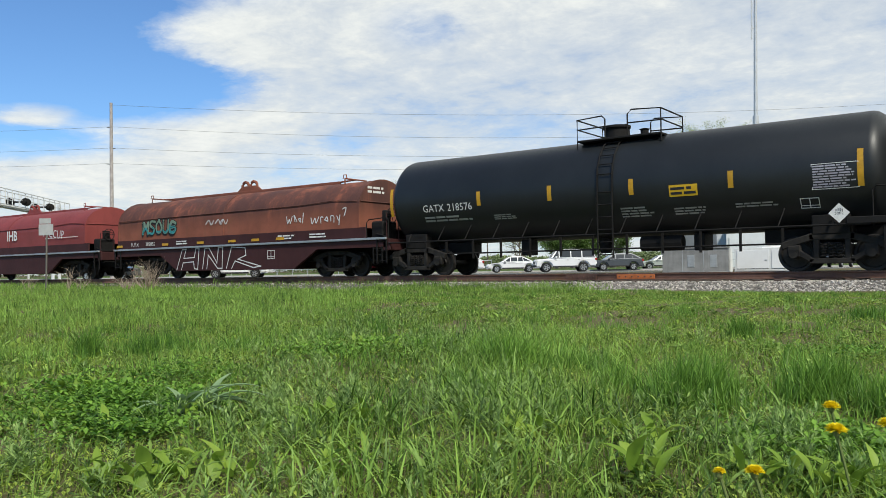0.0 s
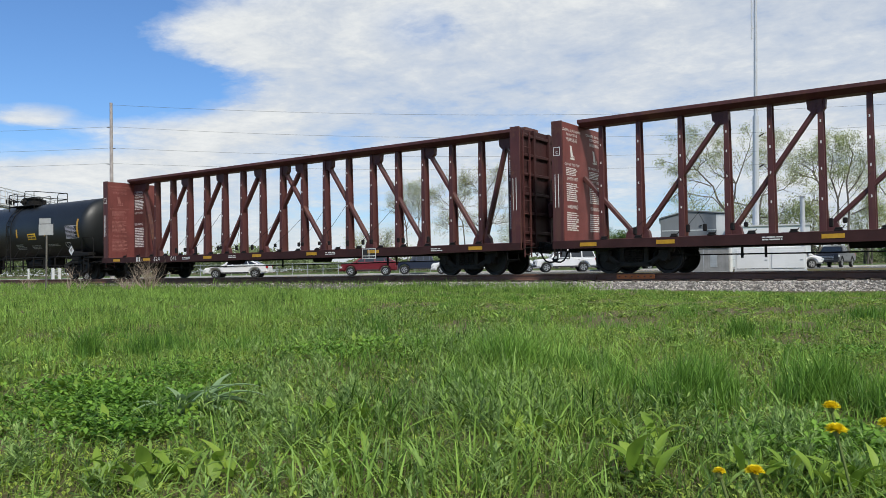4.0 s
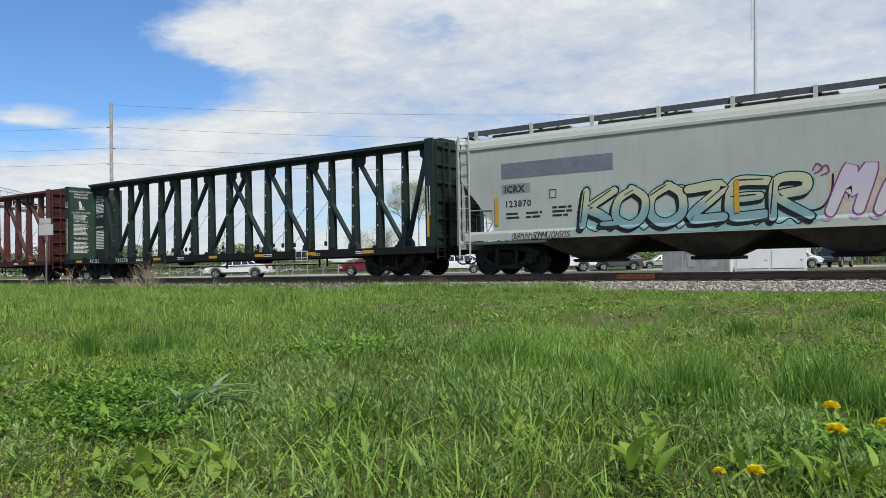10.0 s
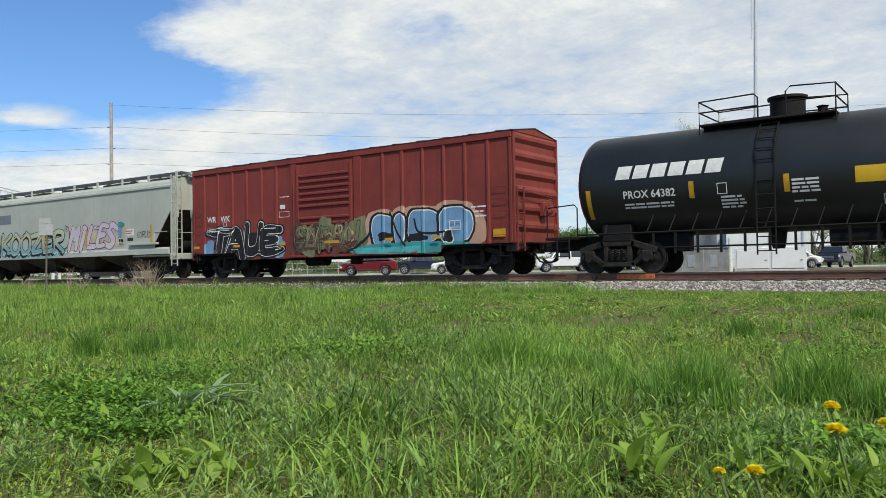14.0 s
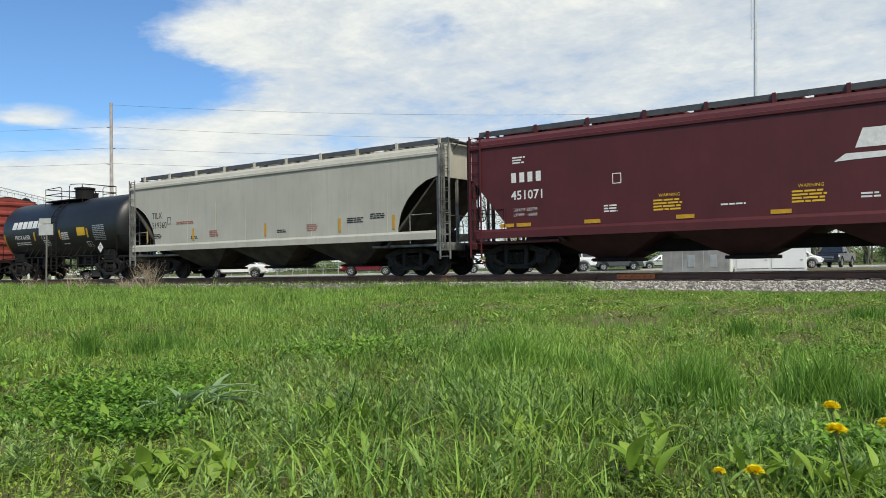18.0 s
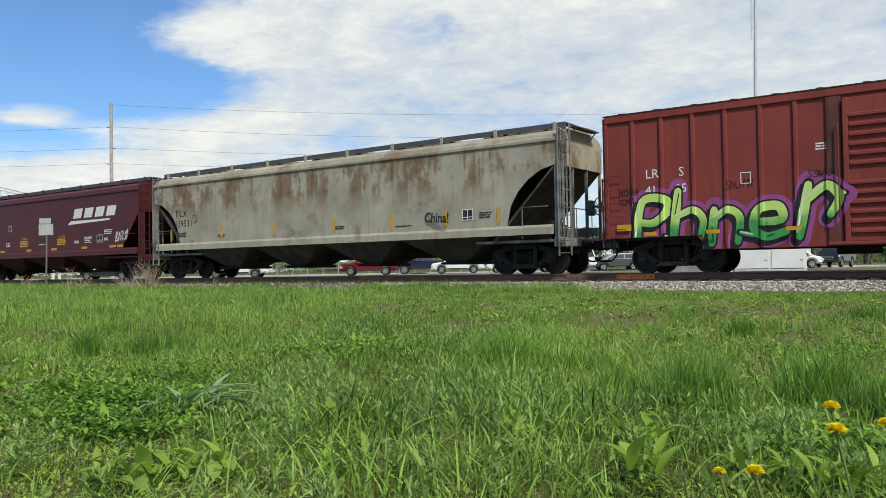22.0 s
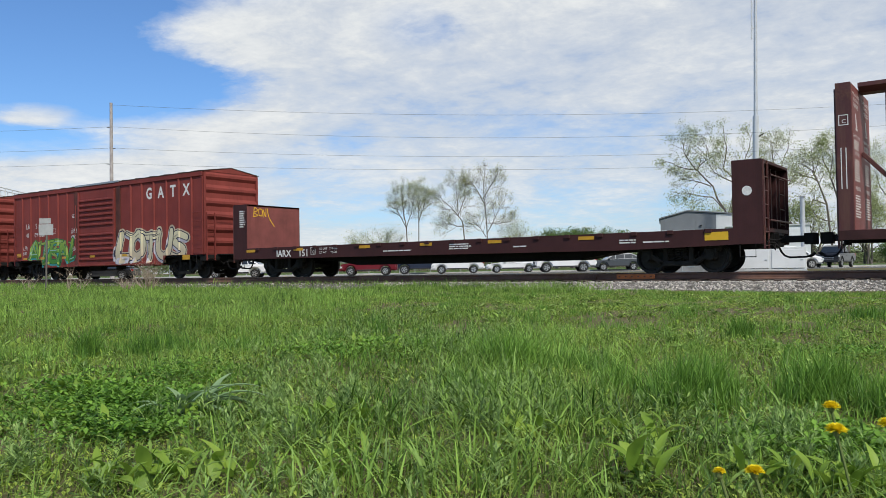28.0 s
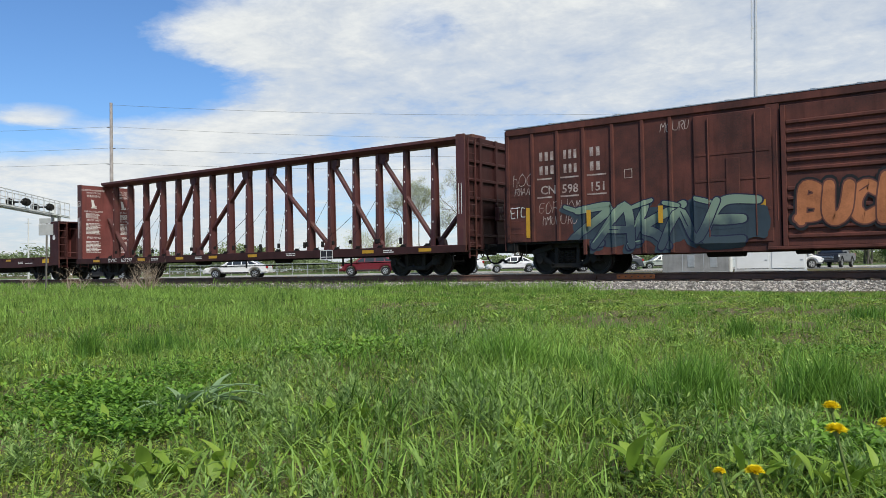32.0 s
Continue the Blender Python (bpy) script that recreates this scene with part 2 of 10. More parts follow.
def tube(bm, pts, r, n=8, cap=True, mat=0):
    """A round bar along a polyline; r may be a list."""
    pts = [Vector(q) for q in pts]
    rings = []
    for i, q in enumerate(pts):
        d = (pts[min(i + 1, len(pts) - 1)] - pts[max(i - 1, 0)]).normalized()
        u = d.cross(Vector((0, 0, 1)) if abs(d.z) < 0.9 else Vector((1, 0, 0))).normalized()
        v = d.cross(u)
        rr = r[i] if isinstance(r, (list, tuple)) else r
        rings.append([bm.verts.new(q + rr * (math.cos(2 * math.pi * k / n) * u + math.sin(2 * math.pi * k / n) * v)) for k in range(n)])
    for a, b in zip(rings, rings[1:]):
        for k in range(n):
            f = bm.faces.new((a[k], a[(k + 1) % n], b[(k + 1) % n], b[k]))
            f.material_index = mat
    if cap:
        for ring in (rings[0][::-1], rings[-1]):
            bm.faces.new(ring).material_index = mat
    return bm


def lathe(bm, prof, n=24, axis="y", mat=0, closed=False):
    """Turn (distance along the axis, radius) pairs round the axis."""
    rings = []
    for d, r in prof:
        ring = []
        for k in range(n):
            c, s = r * math.cos(2 * math.pi * k / n), r * math.sin(2 * math.pi * k / n)
            ring.append(bm.verts.new({"y": (c, d, s), "x": (d, c, s), "z": (c, s, d)}[axis]))
        rings.append(ring)
    fs = []
    for a, b in zip(rings, rings[1:]):
        for k in range(n):
            fs.append(bm.faces.new((a[k], a[(k + 1) % n], b[(k + 1) % n], b[k])))
    fs.append(bm.faces.new(rings[0][::-1]))
    fs.append(bm.faces.new(rings[-1]))
    for f in fs:
        f.material_index = mat
    bmesh.ops.recalc_face_normals(bm, faces=fs)
    return bm


NEAR = Matrix.Rotation(radians(90), 4, "X")      # writing upright on a side that faces -y
EAST = Matrix.Rotation(radians(90), 4, "Z") @ NEAR   # writing upright on a face that looks to +x


def words(string, size, parent, m, mat, align="LEFT", spacing=1.0, wide=1.0, bold=0.0, name="lettering", label=""):
    """Writing in the built-in font as a thin mesh."""
    cu = bpy.data.curves.new("txt", "FONT")
    cu.body, cu.size, cu.align_x, cu.space_character, cu.resolution_u = string, size * 1.38, align, spacing, 2
    cu.offset = bold
    tmp = bpy.data.objects.new("txt", cu)
    me = bpy.data.meshes.new_from_object(tmp)
    bpy.data.objects.remove(tmp)
    bpy.data.curves.remove(cu)
    me.transform(Matrix.Diagonal((wide, 1, 1, 1)))
    me.materials.clear()
    me.materials.append(mat)
    me.name = name
    ob = new(name, me)
    ob.parent = parent
    ob.matrix_basis = m
    if label:
        ob["label"] = label
    return ob


def bars(parent, m, w, h, rows, mat, seed=0, name="lettering", full=0.75, label=""):
    """Small print as plain bars, broken into word lengths."""
    rnd = random.Random(seed + int(w * 100) + rows)
    bm = bmesh.new()
    p = h / rows
    for i in range(rows):
        x, end = 0.0, w * (full + (1 - full) * rnd.random())
        while x < end - 0.01:
            k = min(p * rnd.uniform(1.2, 4.5), end - x)
            z = h - (i + 0.8) * p
            vs = [bm.verts.new(q) for q in ((x, z, 0), (x + k, z, 0), (x + k, z + p * 0.55, 0), (x, z + p * 0.55, 0))]
            bm.faces.new(vs)
            x += k + p * 0.4
    return part(name, bm, mat, parent, label, at_=m)


def sheet(parent, m, w, h, mat, name="decal", label="", t=0.003):
    return part(name, cube(0, w, 0, h, 0, t), mat, parent, label, at_=m)


def frame_mark(parent, m, w, h, mat, t=0.02, cross=True, name="decal"):
    bm = bmesh.new()
    for a in ((0, w, 0, t), (0, w, h - t, h), (0, t, t, h - t), (w - t, w, t, h - t)):
        box(bm, a[0], a[1], a[2], a[3], 0, 0.003)
    if cross:
        box(bm, w / 2 - t / 2, w / 2 + t / 2, t, h - t, 0, 0.003)
        box(bm, t, w - t, h * 0.25, h * 0.25 + t, 0, 0.003)
    return part(name, bm, mat, parent, at_=m)
# ---------------------------------------------------------------- ground, track, road
def sm(a, b, x):
    t = np.clip((x - a) / (b - a), 0, 1)
    return t * t * (3 - 2 * t)


def ground_z(x, y):
    """Height of the field: a slight dip before the track, a rise towards the crossing, small bumps."""
    x, y = np.asarray(x, float), np.asarray(y, float)
    near = 1 - sm(20, 26, y)
    z = -0.30 - 0.17 * sm(9, 18, y) * near
    z += 0.17 * sm(-16, -38, x) * near * sm(3, 12, y)
    b = 0.035 * np.sin(0.9 * x + 1.3 * np.sin(0.6 * y)) * np.cos(0.8 * y + 0.5) + 0.02 * np.sin(2.3 * x + 0.7 * y) * np.sin(1.9 * y - 0.4 * x)
    return z + b * near


soil = material("mossy_soil", (0.066, 0.072, 0.024), 0.95, vary=0.9, scale=1.3, dark=(0.150, 0.112, 0.076), bump=0.6, fine=45.0, spec=0.1)


def axis_steps(lo, hi, fine_lo, fine_hi, step):
    a = list(np.arange(fine_lo, fine_hi + step / 2, step))
    d, x = step, fine_hi
    while x < hi:
        d *= 1.5
        x = min(x + d, hi)
        a.append(x)
    d, x = step, fine_lo
    while x > lo:
        d *= 1.5
        x = max(x - d, lo)
        a.insert(0, x)
    return np.array(a)


def mesh_np(name, verts, faces, mat, smooth=False):
    me = bpy.data.meshes.new(name)
    n, f, k = len(verts), len(faces), faces.shape[1]
    me.vertices.add(n)
    me.vertices.foreach_set("co", verts.astype(np.float32).ravel())
    me.loops.add(f * k)
    me.loops.foreach_set("vertex_index", faces.astype(np.int32).ravel())
    me.polygons.add(f)
    me.polygons.foreach_set("loop_start", np.arange(0, f * k, k, dtype=np.int32))
    me.polygons.foreach_set("loop_total", np.full(f, k, dtype=np.int32))
    me.update(calc_edges=True)
    if smooth:
        me.polygons.foreach_set("use_smooth", np.ones(f, dtype=bool))
    for m in (mat if isinstance(mat, (list, tuple)) else [mat]):
        me.materials.append(m)
    return new(name, me)


def make_ground():
    xs = axis_steps(-3500, 3500, -45, 25, 0.5)
    ys = axis_steps(-2500, 4500, -4, 30, 0.4)
    X, Y = np.meshgrid(xs, ys)
    V = np.stack([X, Y, ground_z(X, Y)], -1).reshape(-1, 3)
    nx, ny = len(xs), len(ys)
    i = np.arange((ny - 1) * nx).reshape(ny - 1, nx)[:, :-1].ravel()
    return tagged(mesh_np("ground", V, np.stack([i, i + 1, i + nx + 1, i + nx], 1), soil, True), "grassy field with mossy patches of soil", "ground", kind="structure")


make_ground()

gravel = material("grey_ballast", (0.43, 0.395, 0.35), 0.9, vary=0.5, scale=6.0, bump=0.8, fine=60.0, island=0.55, spec=0.15)


def make_track():
    bm = bmesh.new()
    prism(bm, [(TRACK_Y - 2.75, -0.62), (TRACK_Y - 1.55, -0.26), (TRACK_Y + 1.55, -0.26), (TRACK_Y + 2.75, -0.62)], -900, 900, "x")
    # bed far darker than its stones: the shade of the gaps is painted
    gap_shade = material("dark_ballast_bed", (0.17, 0.155, 0.138), 0.95, vary=0.8, scale=9.0, dark=(0.05, 0.045, 0.04), bump=0.8, fine=40.0, spec=0.1)
    tagged(finish("ballast_bed", bm, gap_shade), "bed of grey crushed stone under the track", "ballast", kind="structure")
    # loose stones on the shoulder and between the sleepers
    rnd = np.random.RandomState(3)
    n = 22000
    x = np.concatenate([rnd.uniform(-18, 6, 18000), rnd.uniform(-50, -18, 4000)])
    y = rnd.uniform(TRACK_Y - 3.0, TRACK_Y - 0.82, n)
    d = TRACK_Y - y
    z = np.where(d > 1.55, -0.26 - (d - 1.55) * 0.30, -0.25)
    r = rnd.uniform(0.018, 0.045, n)
    base = np.array([(1, 0, 0), (-1, 0, 0), (0, 1, 0), (0, -1, 0), (0, 0, 1), (0, 0, -1)], float)
    tri = np.array([(0, 2, 4), (2, 1, 4), (1, 3, 4), (3, 0, 4), (2, 0, 5), (1, 2, 5), (3, 1, 5), (0, 3, 5)])
    V = base[None] * r[:, None, None] * rnd.uniform(0.6, 1.3, (n, 6, 1)) * np.array([1.1, 1, 0.75])
    a = rnd.uniform(0, 6.28, n)
    c, s = np.cos(a), np.sin(a)
    V = np.stack([V[..., 0] * c[:, None] - V[..., 1] * s[:, None], V[..., 0] * s[:, None] + V[..., 1] * c[:, None], V[..., 2]], -1)
    V += rnd.normal(0, 0.006, V.shape)
    V += np.stack([x, y, z], -1)[:, None]
    F = tri[None] + 6 * np.arange(n)[:, None, None]
    tagged(mesh_np("ballast_stones", V.reshape(-1, 3), F.reshape(-1, 3), gravel), "loose grey crushed stones beside the rail", "gravel", kind="stuff")
    # rails: foot, web and head
    prof = [(-0.075, -0.185), (0.075, -0.185), (0.075, -0.17), (0.012, -0.15), (0.010, -0.05), (0.036, -0.035), (0.037, -0.006), (0.03, 0.0), (-0.03, 0.0), (-0.037, -0.006), (-0.036, -0.035), (-0.010, -0.05), (-0.012, -0.15), (-0.075, -0.17)]
    for s in (-1, 1):
        yy = TRACK_Y + s * 0.755
        bm = prism(bmesh.new(), [(yy + u, v) for u, v in prof], -900, 900, "x")
        ob = tagged(finish("rail", bm, rail_steel), "rust-brown steel rail with a worn head", "rail", "rails of the track", "structure")
        part("rail_head", cube(-900, 900, yy - 0.028, yy + 0.028, 0.0005, 0.0015), rail_top, ob, "polished running surface")
        if s < 0:
            orange = material("orange_joint_bar", (0.60, 0.17, 0.05), 0.7, vary=0.4, scale=5.0)
            for x0, x1, mt in ((-9.55, -8.4, orange), (-19.7, -17.9, rail_steel), (-11.2, -10.2, rail_steel)):
                jb = part("joint_bar", cube(x0, x1, yy - 0.072, yy - 0.0125, -0.165, -0.03, 0.008), mt, ob, "bolted joint bar")
                k = 6
                for i in range(k):
                    xx = x0 + (i + 0.5) * (x1 - x0) / k
                    bm = bmesh.new()
                    tube(bm, [(xx, yy - 0.10, -0.095), (xx, yy - 0.07, -0.095)], 0.022, 6)
                    part("bolt", bm, rail_steel, jb)
    # sleepers
    wood = material("weathered_sleeper_wood", (0.085, 0.062, 0.048), 0.9, vary=0.5, scale=3.0, bump=0.5, obj=0.25)
    bed = tagged(new("sleepers"), "dark weathered wooden sleepers", "sleeper", kind="structure")
    proto = None
    for i in range(120):
        x = -55 + 0.55 * i
        m = pose(x, TRACK_Y, 0, 0, 0, 0)
        if proto is None:
            proto = part("sleeper", cube(-0.115, 0.115, -1.3, 1.3, -0.36, -0.19, 0.015), wood, bed, at_=m)
        else:
            share("sleeper", proto, bed, m)


make_track()

# the level road beyond the track runs across the view
FWD = Vector((math.sin(_y), math.cos(_y), 0))
RGT = Vector((math.cos(_y), -math.sin(_y), 0))
ROAD_Z = -0.22


def there(right, depth, z=0.0):
    """A place by its distance ahead of and to the right of where the camera stands."""
    q = RGT * right + FWD * depth
    return Vector((q.x, q.y, z))


ALONG = Matrix.Rotation(math.atan2(RGT.y, RGT.x), 4, "Z")      # x axis along the road


def road_pose(right, depth, z=ROAD_Z, turn=0.0):
    return Matrix.Translation(there(right, depth, z)) @ ALONG @ Matrix.Rotation(radians(turn), 4, "Z")


asphalt = material("worn_asphalt", (0.16, 0.16, 0.155), 0.9, vary=0.35, scale=0.5, bump=0.3, fine=80.0, spec=0.2)
verge = material("far_grass", (0.075, 0.115, 0.030), 0.95, vary=0.5, scale=0.35, bump=0.4, fine=12.0, spec=0.1)
concrete = material("pale_concrete", (0.40, 0.39, 0.37), 0.85, vary=0.3, scale=1.0, bump=0.2)


def make_road():
    bm = bmesh.new()
    box(bm, -46, 300, -5.2, 5.2, ROAD_Z - 0.25, ROAD_Z)
    ob = finish("road", bm, asphalt, at_=Matrix.Translation(there(0, 70)) @ ALONG)
    tagged(ob, "two-lane asphalt road beside the track", "road", kind="structure")
    for y in (-4.9, 4.75):
        part("edge_line", cube(-46, 300, y, y + 0.15, ROAD_Z + 0.002, ROAD_Z + 0.006), white_mark, ob)
    for i in range(24):
        x = -44 + i * 6.0
        part("centre_line", cube(x, x + 3.0, -0.06, 0.06, ROAD_Z + 0.002, ROAD_Z + 0.006), yellow_sign, ob)
    bm = box(bmesh.new(), -46, 300, 5.2, 5.45, ROAD_Z - 0.25, ROAD_Z + 0.13, 0.02)
    tagged(finish("kerb", bm, concrete, at_=Matrix.Translation(there(0, 70)) @ ALONG), "pale concrete kerb along the road", "kerb", kind="structure")
    bm = box(bmesh.new(), -120, 300, 5.6, 90, -0.6, -0.12)
    tagged(finish("far_lawn", bm, verge, at_=Matrix.Translation(there(0, 70)) @ ALONG), "mown grass beyond the road", "grass", kind="structure")


make_road()
# ---------------------------------------------------------------- rolling stock: shared parts
WHEELS = []          # (wheelset, offset on its truck)
CARS = []            # (car, place along the track at 0 s)


def make_truck(parent, x, r=0.44):
    tr = part("truck", box(box(bmesh.new(), -0.22, 0.22, -1.0, 1.0, 0.42, 0.72, 0.03), -0.34, 0.34, -0.30, 0.30, 0.72, 0.80, 0.02),
              truck_steel, parent, "cast steel freight truck with dark grime", at_=pose(x, 0, 0))
    out = [(-1.22, 0.62), (-1.20, 0.74), (-0.78, 0.76), (-0.42, 0.93), (0.42, 0.93), (0.78, 0.76), (1.20, 0.74), (1.22, 0.62),
           (1.06, 0.56), (0.72, 0.58), (0.46, 0.22), (-0.46, 0.22), (-0.72, 0.58), (-1.06, 0.56)]
    for sgn in (-1, 1):
        bm = bmesh.new()
        y0, y1 = sorted((sgn * 0.94, sgn * 1.08))
        # frame built from bars, so that the windows beside the springs stay open
        yo = sgn * 1.01
        for a, b, w in (((-1.15, 0.66), (-0.45, 0.88), 0.09), ((1.15, 0.66), (0.45, 0.88), 0.09), ((-0.5, 0.87), (0.5, 0.87), 0.08),
                        ((-0.95, 0.60), (-0.45, 0.27), 0.07), ((0.95, 0.60), (0.45, 0.27), 0.07), ((-0.5, 0.26), (0.5, 0.26), 0.07)):
            d = Vector((b[0] - a[0], 0, b[1] - a[1]))
            m = Matrix.Translation(((a[0] + b[0]) / 2, yo, (a[1] + b[1]) / 2)) @ Matrix.Rotation(-math.atan2(d.z, d.x), 4, "Y")
            box(bm, -d.length / 2 - 0.03, d.length / 2 + 0.03, -0.07, 0.07, -w, w, 0.02, m)
        for sx in (-1, 1):
            box(bm, sx * 0.89 - 0.17, sx * 0.89 + 0.17, yo - 0.09, yo + 0.09, 0.36, 0.68, 0.04)
            box(bm, sx * 0.36 - 0.07, sx * 0.36 + 0.07, yo - 0.06, yo + 0.06, 0.3, 0.86, 0.02)
            m = Matrix.Translation((sx * 0.89, sgn * 1.06, 0.45))
            tube(bm, [m @ Vector((0, -0.08, 0)), m @ Vector((0, 0.08, 0))], 0.11, 12)
        part("side_frame", bm, truck_steel, tr)
        for k in range(3):
            bm = bmesh.new()
            xs = -0.2 + 0.2 * k
            pts = [(xs + 0.075 * math.cos(a * 0.9), sgn * 1.04 + 0.05 * math.sin(a * 0.9), 0.34 + 0.0095 * a) for a in range(40)]
            tube(bm, pts, 0.019, 5)
            part("spring", bm, truck_steel, tr)
    for off in (-0.89, 0.89):
        bm = bmesh.new()
        for sgn in (-1, 1):
            a = sgn * 0.72
            prof = [(a + sgn * 0.07, 0.0), (a + sgn * 0.07, 0.11), (a + sgn * 0.03, 0.14), (a + sgn * 0.00, r * 0.78), (a + sgn * 0.055, r * 0.84),
                    (a + sgn * 0.055, r - 0.005), (a - sgn * 0.045, r), (a - sgn * 0.055, r + 0.026), (a - sgn * 0.08, r + 0.02),
                    (a - sgn * 0.08, r * 0.84), (a - sgn * 0.03, r * 0.76), (a - sgn * 0.04, 0.13), (a - sgn * 0.09, 0.10), (a - sgn * 0.09, 0.0)]
            lathe(bm, prof, 32)
            for k in range(3):          # cast marks on the plate, which show that it turns
                q = 2.09 * k
                box(bm, -0.03, 0.03, -0.006, 0.006, -0.05, 0.05, 0, Matrix.Translation((0.22 * math.cos(q), a + sgn * 0.035, 0.22 * math.sin(q))) @ Matrix.Rotation(-q, 4, "Y"))
        tube(bm, [(0, -1.02, 0), (0, 1.02, 0)], 0.075, 10)
        ws = part("wheelset", bm, wheel_steel, tr, "pair of solid steel wheels on an axle", smooth=True, at_=pose(off, 0, r))
        WHEELS.append((ws, off, r))
    return tr


TRUCK = []


def trucks(car, xs, r=0.44):
    for x in xs:
        if not TRUCK:
            TRUCK.append(make_truck(car, x, r))
        else:
            t = copy_thing(TRUCK[0], pose(x, 0, 0))
            t.parent = car
            for o in t.children:
                if o.name.startswith("wheelset"):
                    WHEELS.append((o, o.location.x, r))


def couplers(car, xe, gap=0.62, z=0.86):
    """A coupler, its lever and an air hose at each end; xe: the end of the frame."""
    for s in (-1, 1):
        bm = bmesh.new()
        a, b = sorted((s * (xe - 0.5), s * (xe + gap - 0.22)))
        box(bm, a, b, -0.09, 0.09, z - 0.09, z + 0.09, 0.015)
        hx = s * (xe + gap - 0.10)
        prism(bm, [(hx - s * 0.16, -0.14), (hx + s * 0.06, -0.19), (hx + s * 0.15, -0.10), (hx + s * 0.10, 0.02), (hx + s * 0.15, 0.14), (hx, 0.2), (hx - s * 0.16, 0.14)],
              z - 0.15, z + 0.15, "z")
        part("coupler", bm, black_steel, car)
        bm = bmesh.new()
        drop = [(-0.15, 0.08), (0.0, 0.10), (0.10, 0.20), (0.16, 0.34), (0.24, 0.44), (0.36, 0.49), (gap * 0.8, 0.48), (gap, 0.44)]
        tube(bm, [(s * (xe + u), -0.36 + 0.1 * max(0, u), z - v) for u, v in drop], 0.027, 7)
        tube(bm, [(s * (xe + gap - 0.1), -0.28, z - 0.47), (s * (xe + gap + 0.04), -0.28, z - 0.38)], 0.042, 6)
        part("air_hose", bm, black_steel, car)
        bm = bmesh.new()
        tube(bm, [(s * (xe + 0.06), -1.38, z - 0.1), (s * (xe + 0.1), -1.3, z - 0.02), (s * (xe + 0.1), -0.3, z - 0.02), (s * (xe + 0.25), -0.1, z + 0.1)], 0.016, 6)
        part("cut_lever", bm, black_steel, car)
        bm = bmesh.new()
        tube(bm, [(s * (xe - 0.25), -0.62, z - 0.14), (s * (xe + 0.02), -0.62, z - 0.16), (s * (xe + 0.05), -0.52, z - 0.28), (s * (xe + 0.02), -0.40, z - 0.14)], 0.02, 6)
        part("angle_cock", bm, black_steel, car)
        bm = box(bmesh.new(), *sorted((s * (xe - 0.02), s * (xe + 0.10))), -0.30, 0.30, z - 0.20, z + 0.17, 0.02)
        part("striker", bm, black_steel, car)


def ladder(car, x, y, z0, z1, w=0.42, axis="x", mat=None, n=None, r=0.014):
    """Two stiles and rungs, upright; axis: the way in which the rungs run."""
    bm = bmesh.new()
    d = Vector((1, 0, 0)) if axis == "x" else Vector((0, 1, 0))
    o = Vector((x, y, 0))
    for k in (0, w):
        q = o + d * k
        box(bm, -0.02, 0.02, -0.02, 0.02, z0, z1, 0, Matrix.Translation((q.x, q.y, 0)))
    n = n or max(2, int((z1 - z0) / 0.38))
    for i in range(n):
        z = z0 + 0.08 + (z1 - z0 - 0.16) * i / (n - 1)
        tube(bm, [o + Vector((0, 0, z)), o + d * w + Vector((0, 0, z))], r, 5)
    return part("ladder", bm, mat or black_steel, car)


def grab(car, pts, mat, r=0.014, name="grab_iron"):
    bm = bmesh.new()
    tube(bm, pts, r, 6)
    return part(name, bm, mat, car)


def brake_wheel(car, x, y, z, s=1, mat=None):
    bm = bmesh.new()
    R = 0.27
    ring = [(x, y + R * math.cos(a * math.pi / 10), z + R * math.sin(a * math.pi / 10)) for a in range(21)]
    tube(bm, ring, 0.018, 6)
    for k in range(5):
        a = k * 2 * math.pi / 5
        tube(bm, [(x, y, z), (x, y + R * math.cos(a), z + R * math.sin(a))], 0.012, 5)
    tube(bm, [(x - s * 0.16, y, z), (x + s * 0.02, y, z)], 0.04, 8)
    part("brake_wheel", bm, mat or black_steel, car)
    part("brake_housing", cube(min(x - s * 0.16, x - s * 0.34), max(x - s * 0.16, x - s * 0.34), y - 0.16, y + 0.16, z - 0.28, z + 0.2, 0.03), mat or black_steel, car)


def stirrup(car, x, y, z, mat, w=0.4, d=0.34):
    bm = bmesh.new()
    tube(bm, [(x, y, z), (x, y, z - d), (x + w, y, z - d), (x + w, y, z)], 0.018, 6)
    part("sill_step", bm, mat, car)


def reflectors(car, xs, z, y, w=0.46, h=0.11, upright=False):
    proto = None
    for x in xs:
        m = Matrix.Translation((x, y, z)) @ NEAR
        if proto is None:
            proto = part("reflector", cube(0, h if upright else w, 0, w if upright else h, 0, 0.004), yellow_refl, car, "yellow reflector strip", at_=m)
        else:
            share("reflector", proto, car, m, "yellow reflector strip")


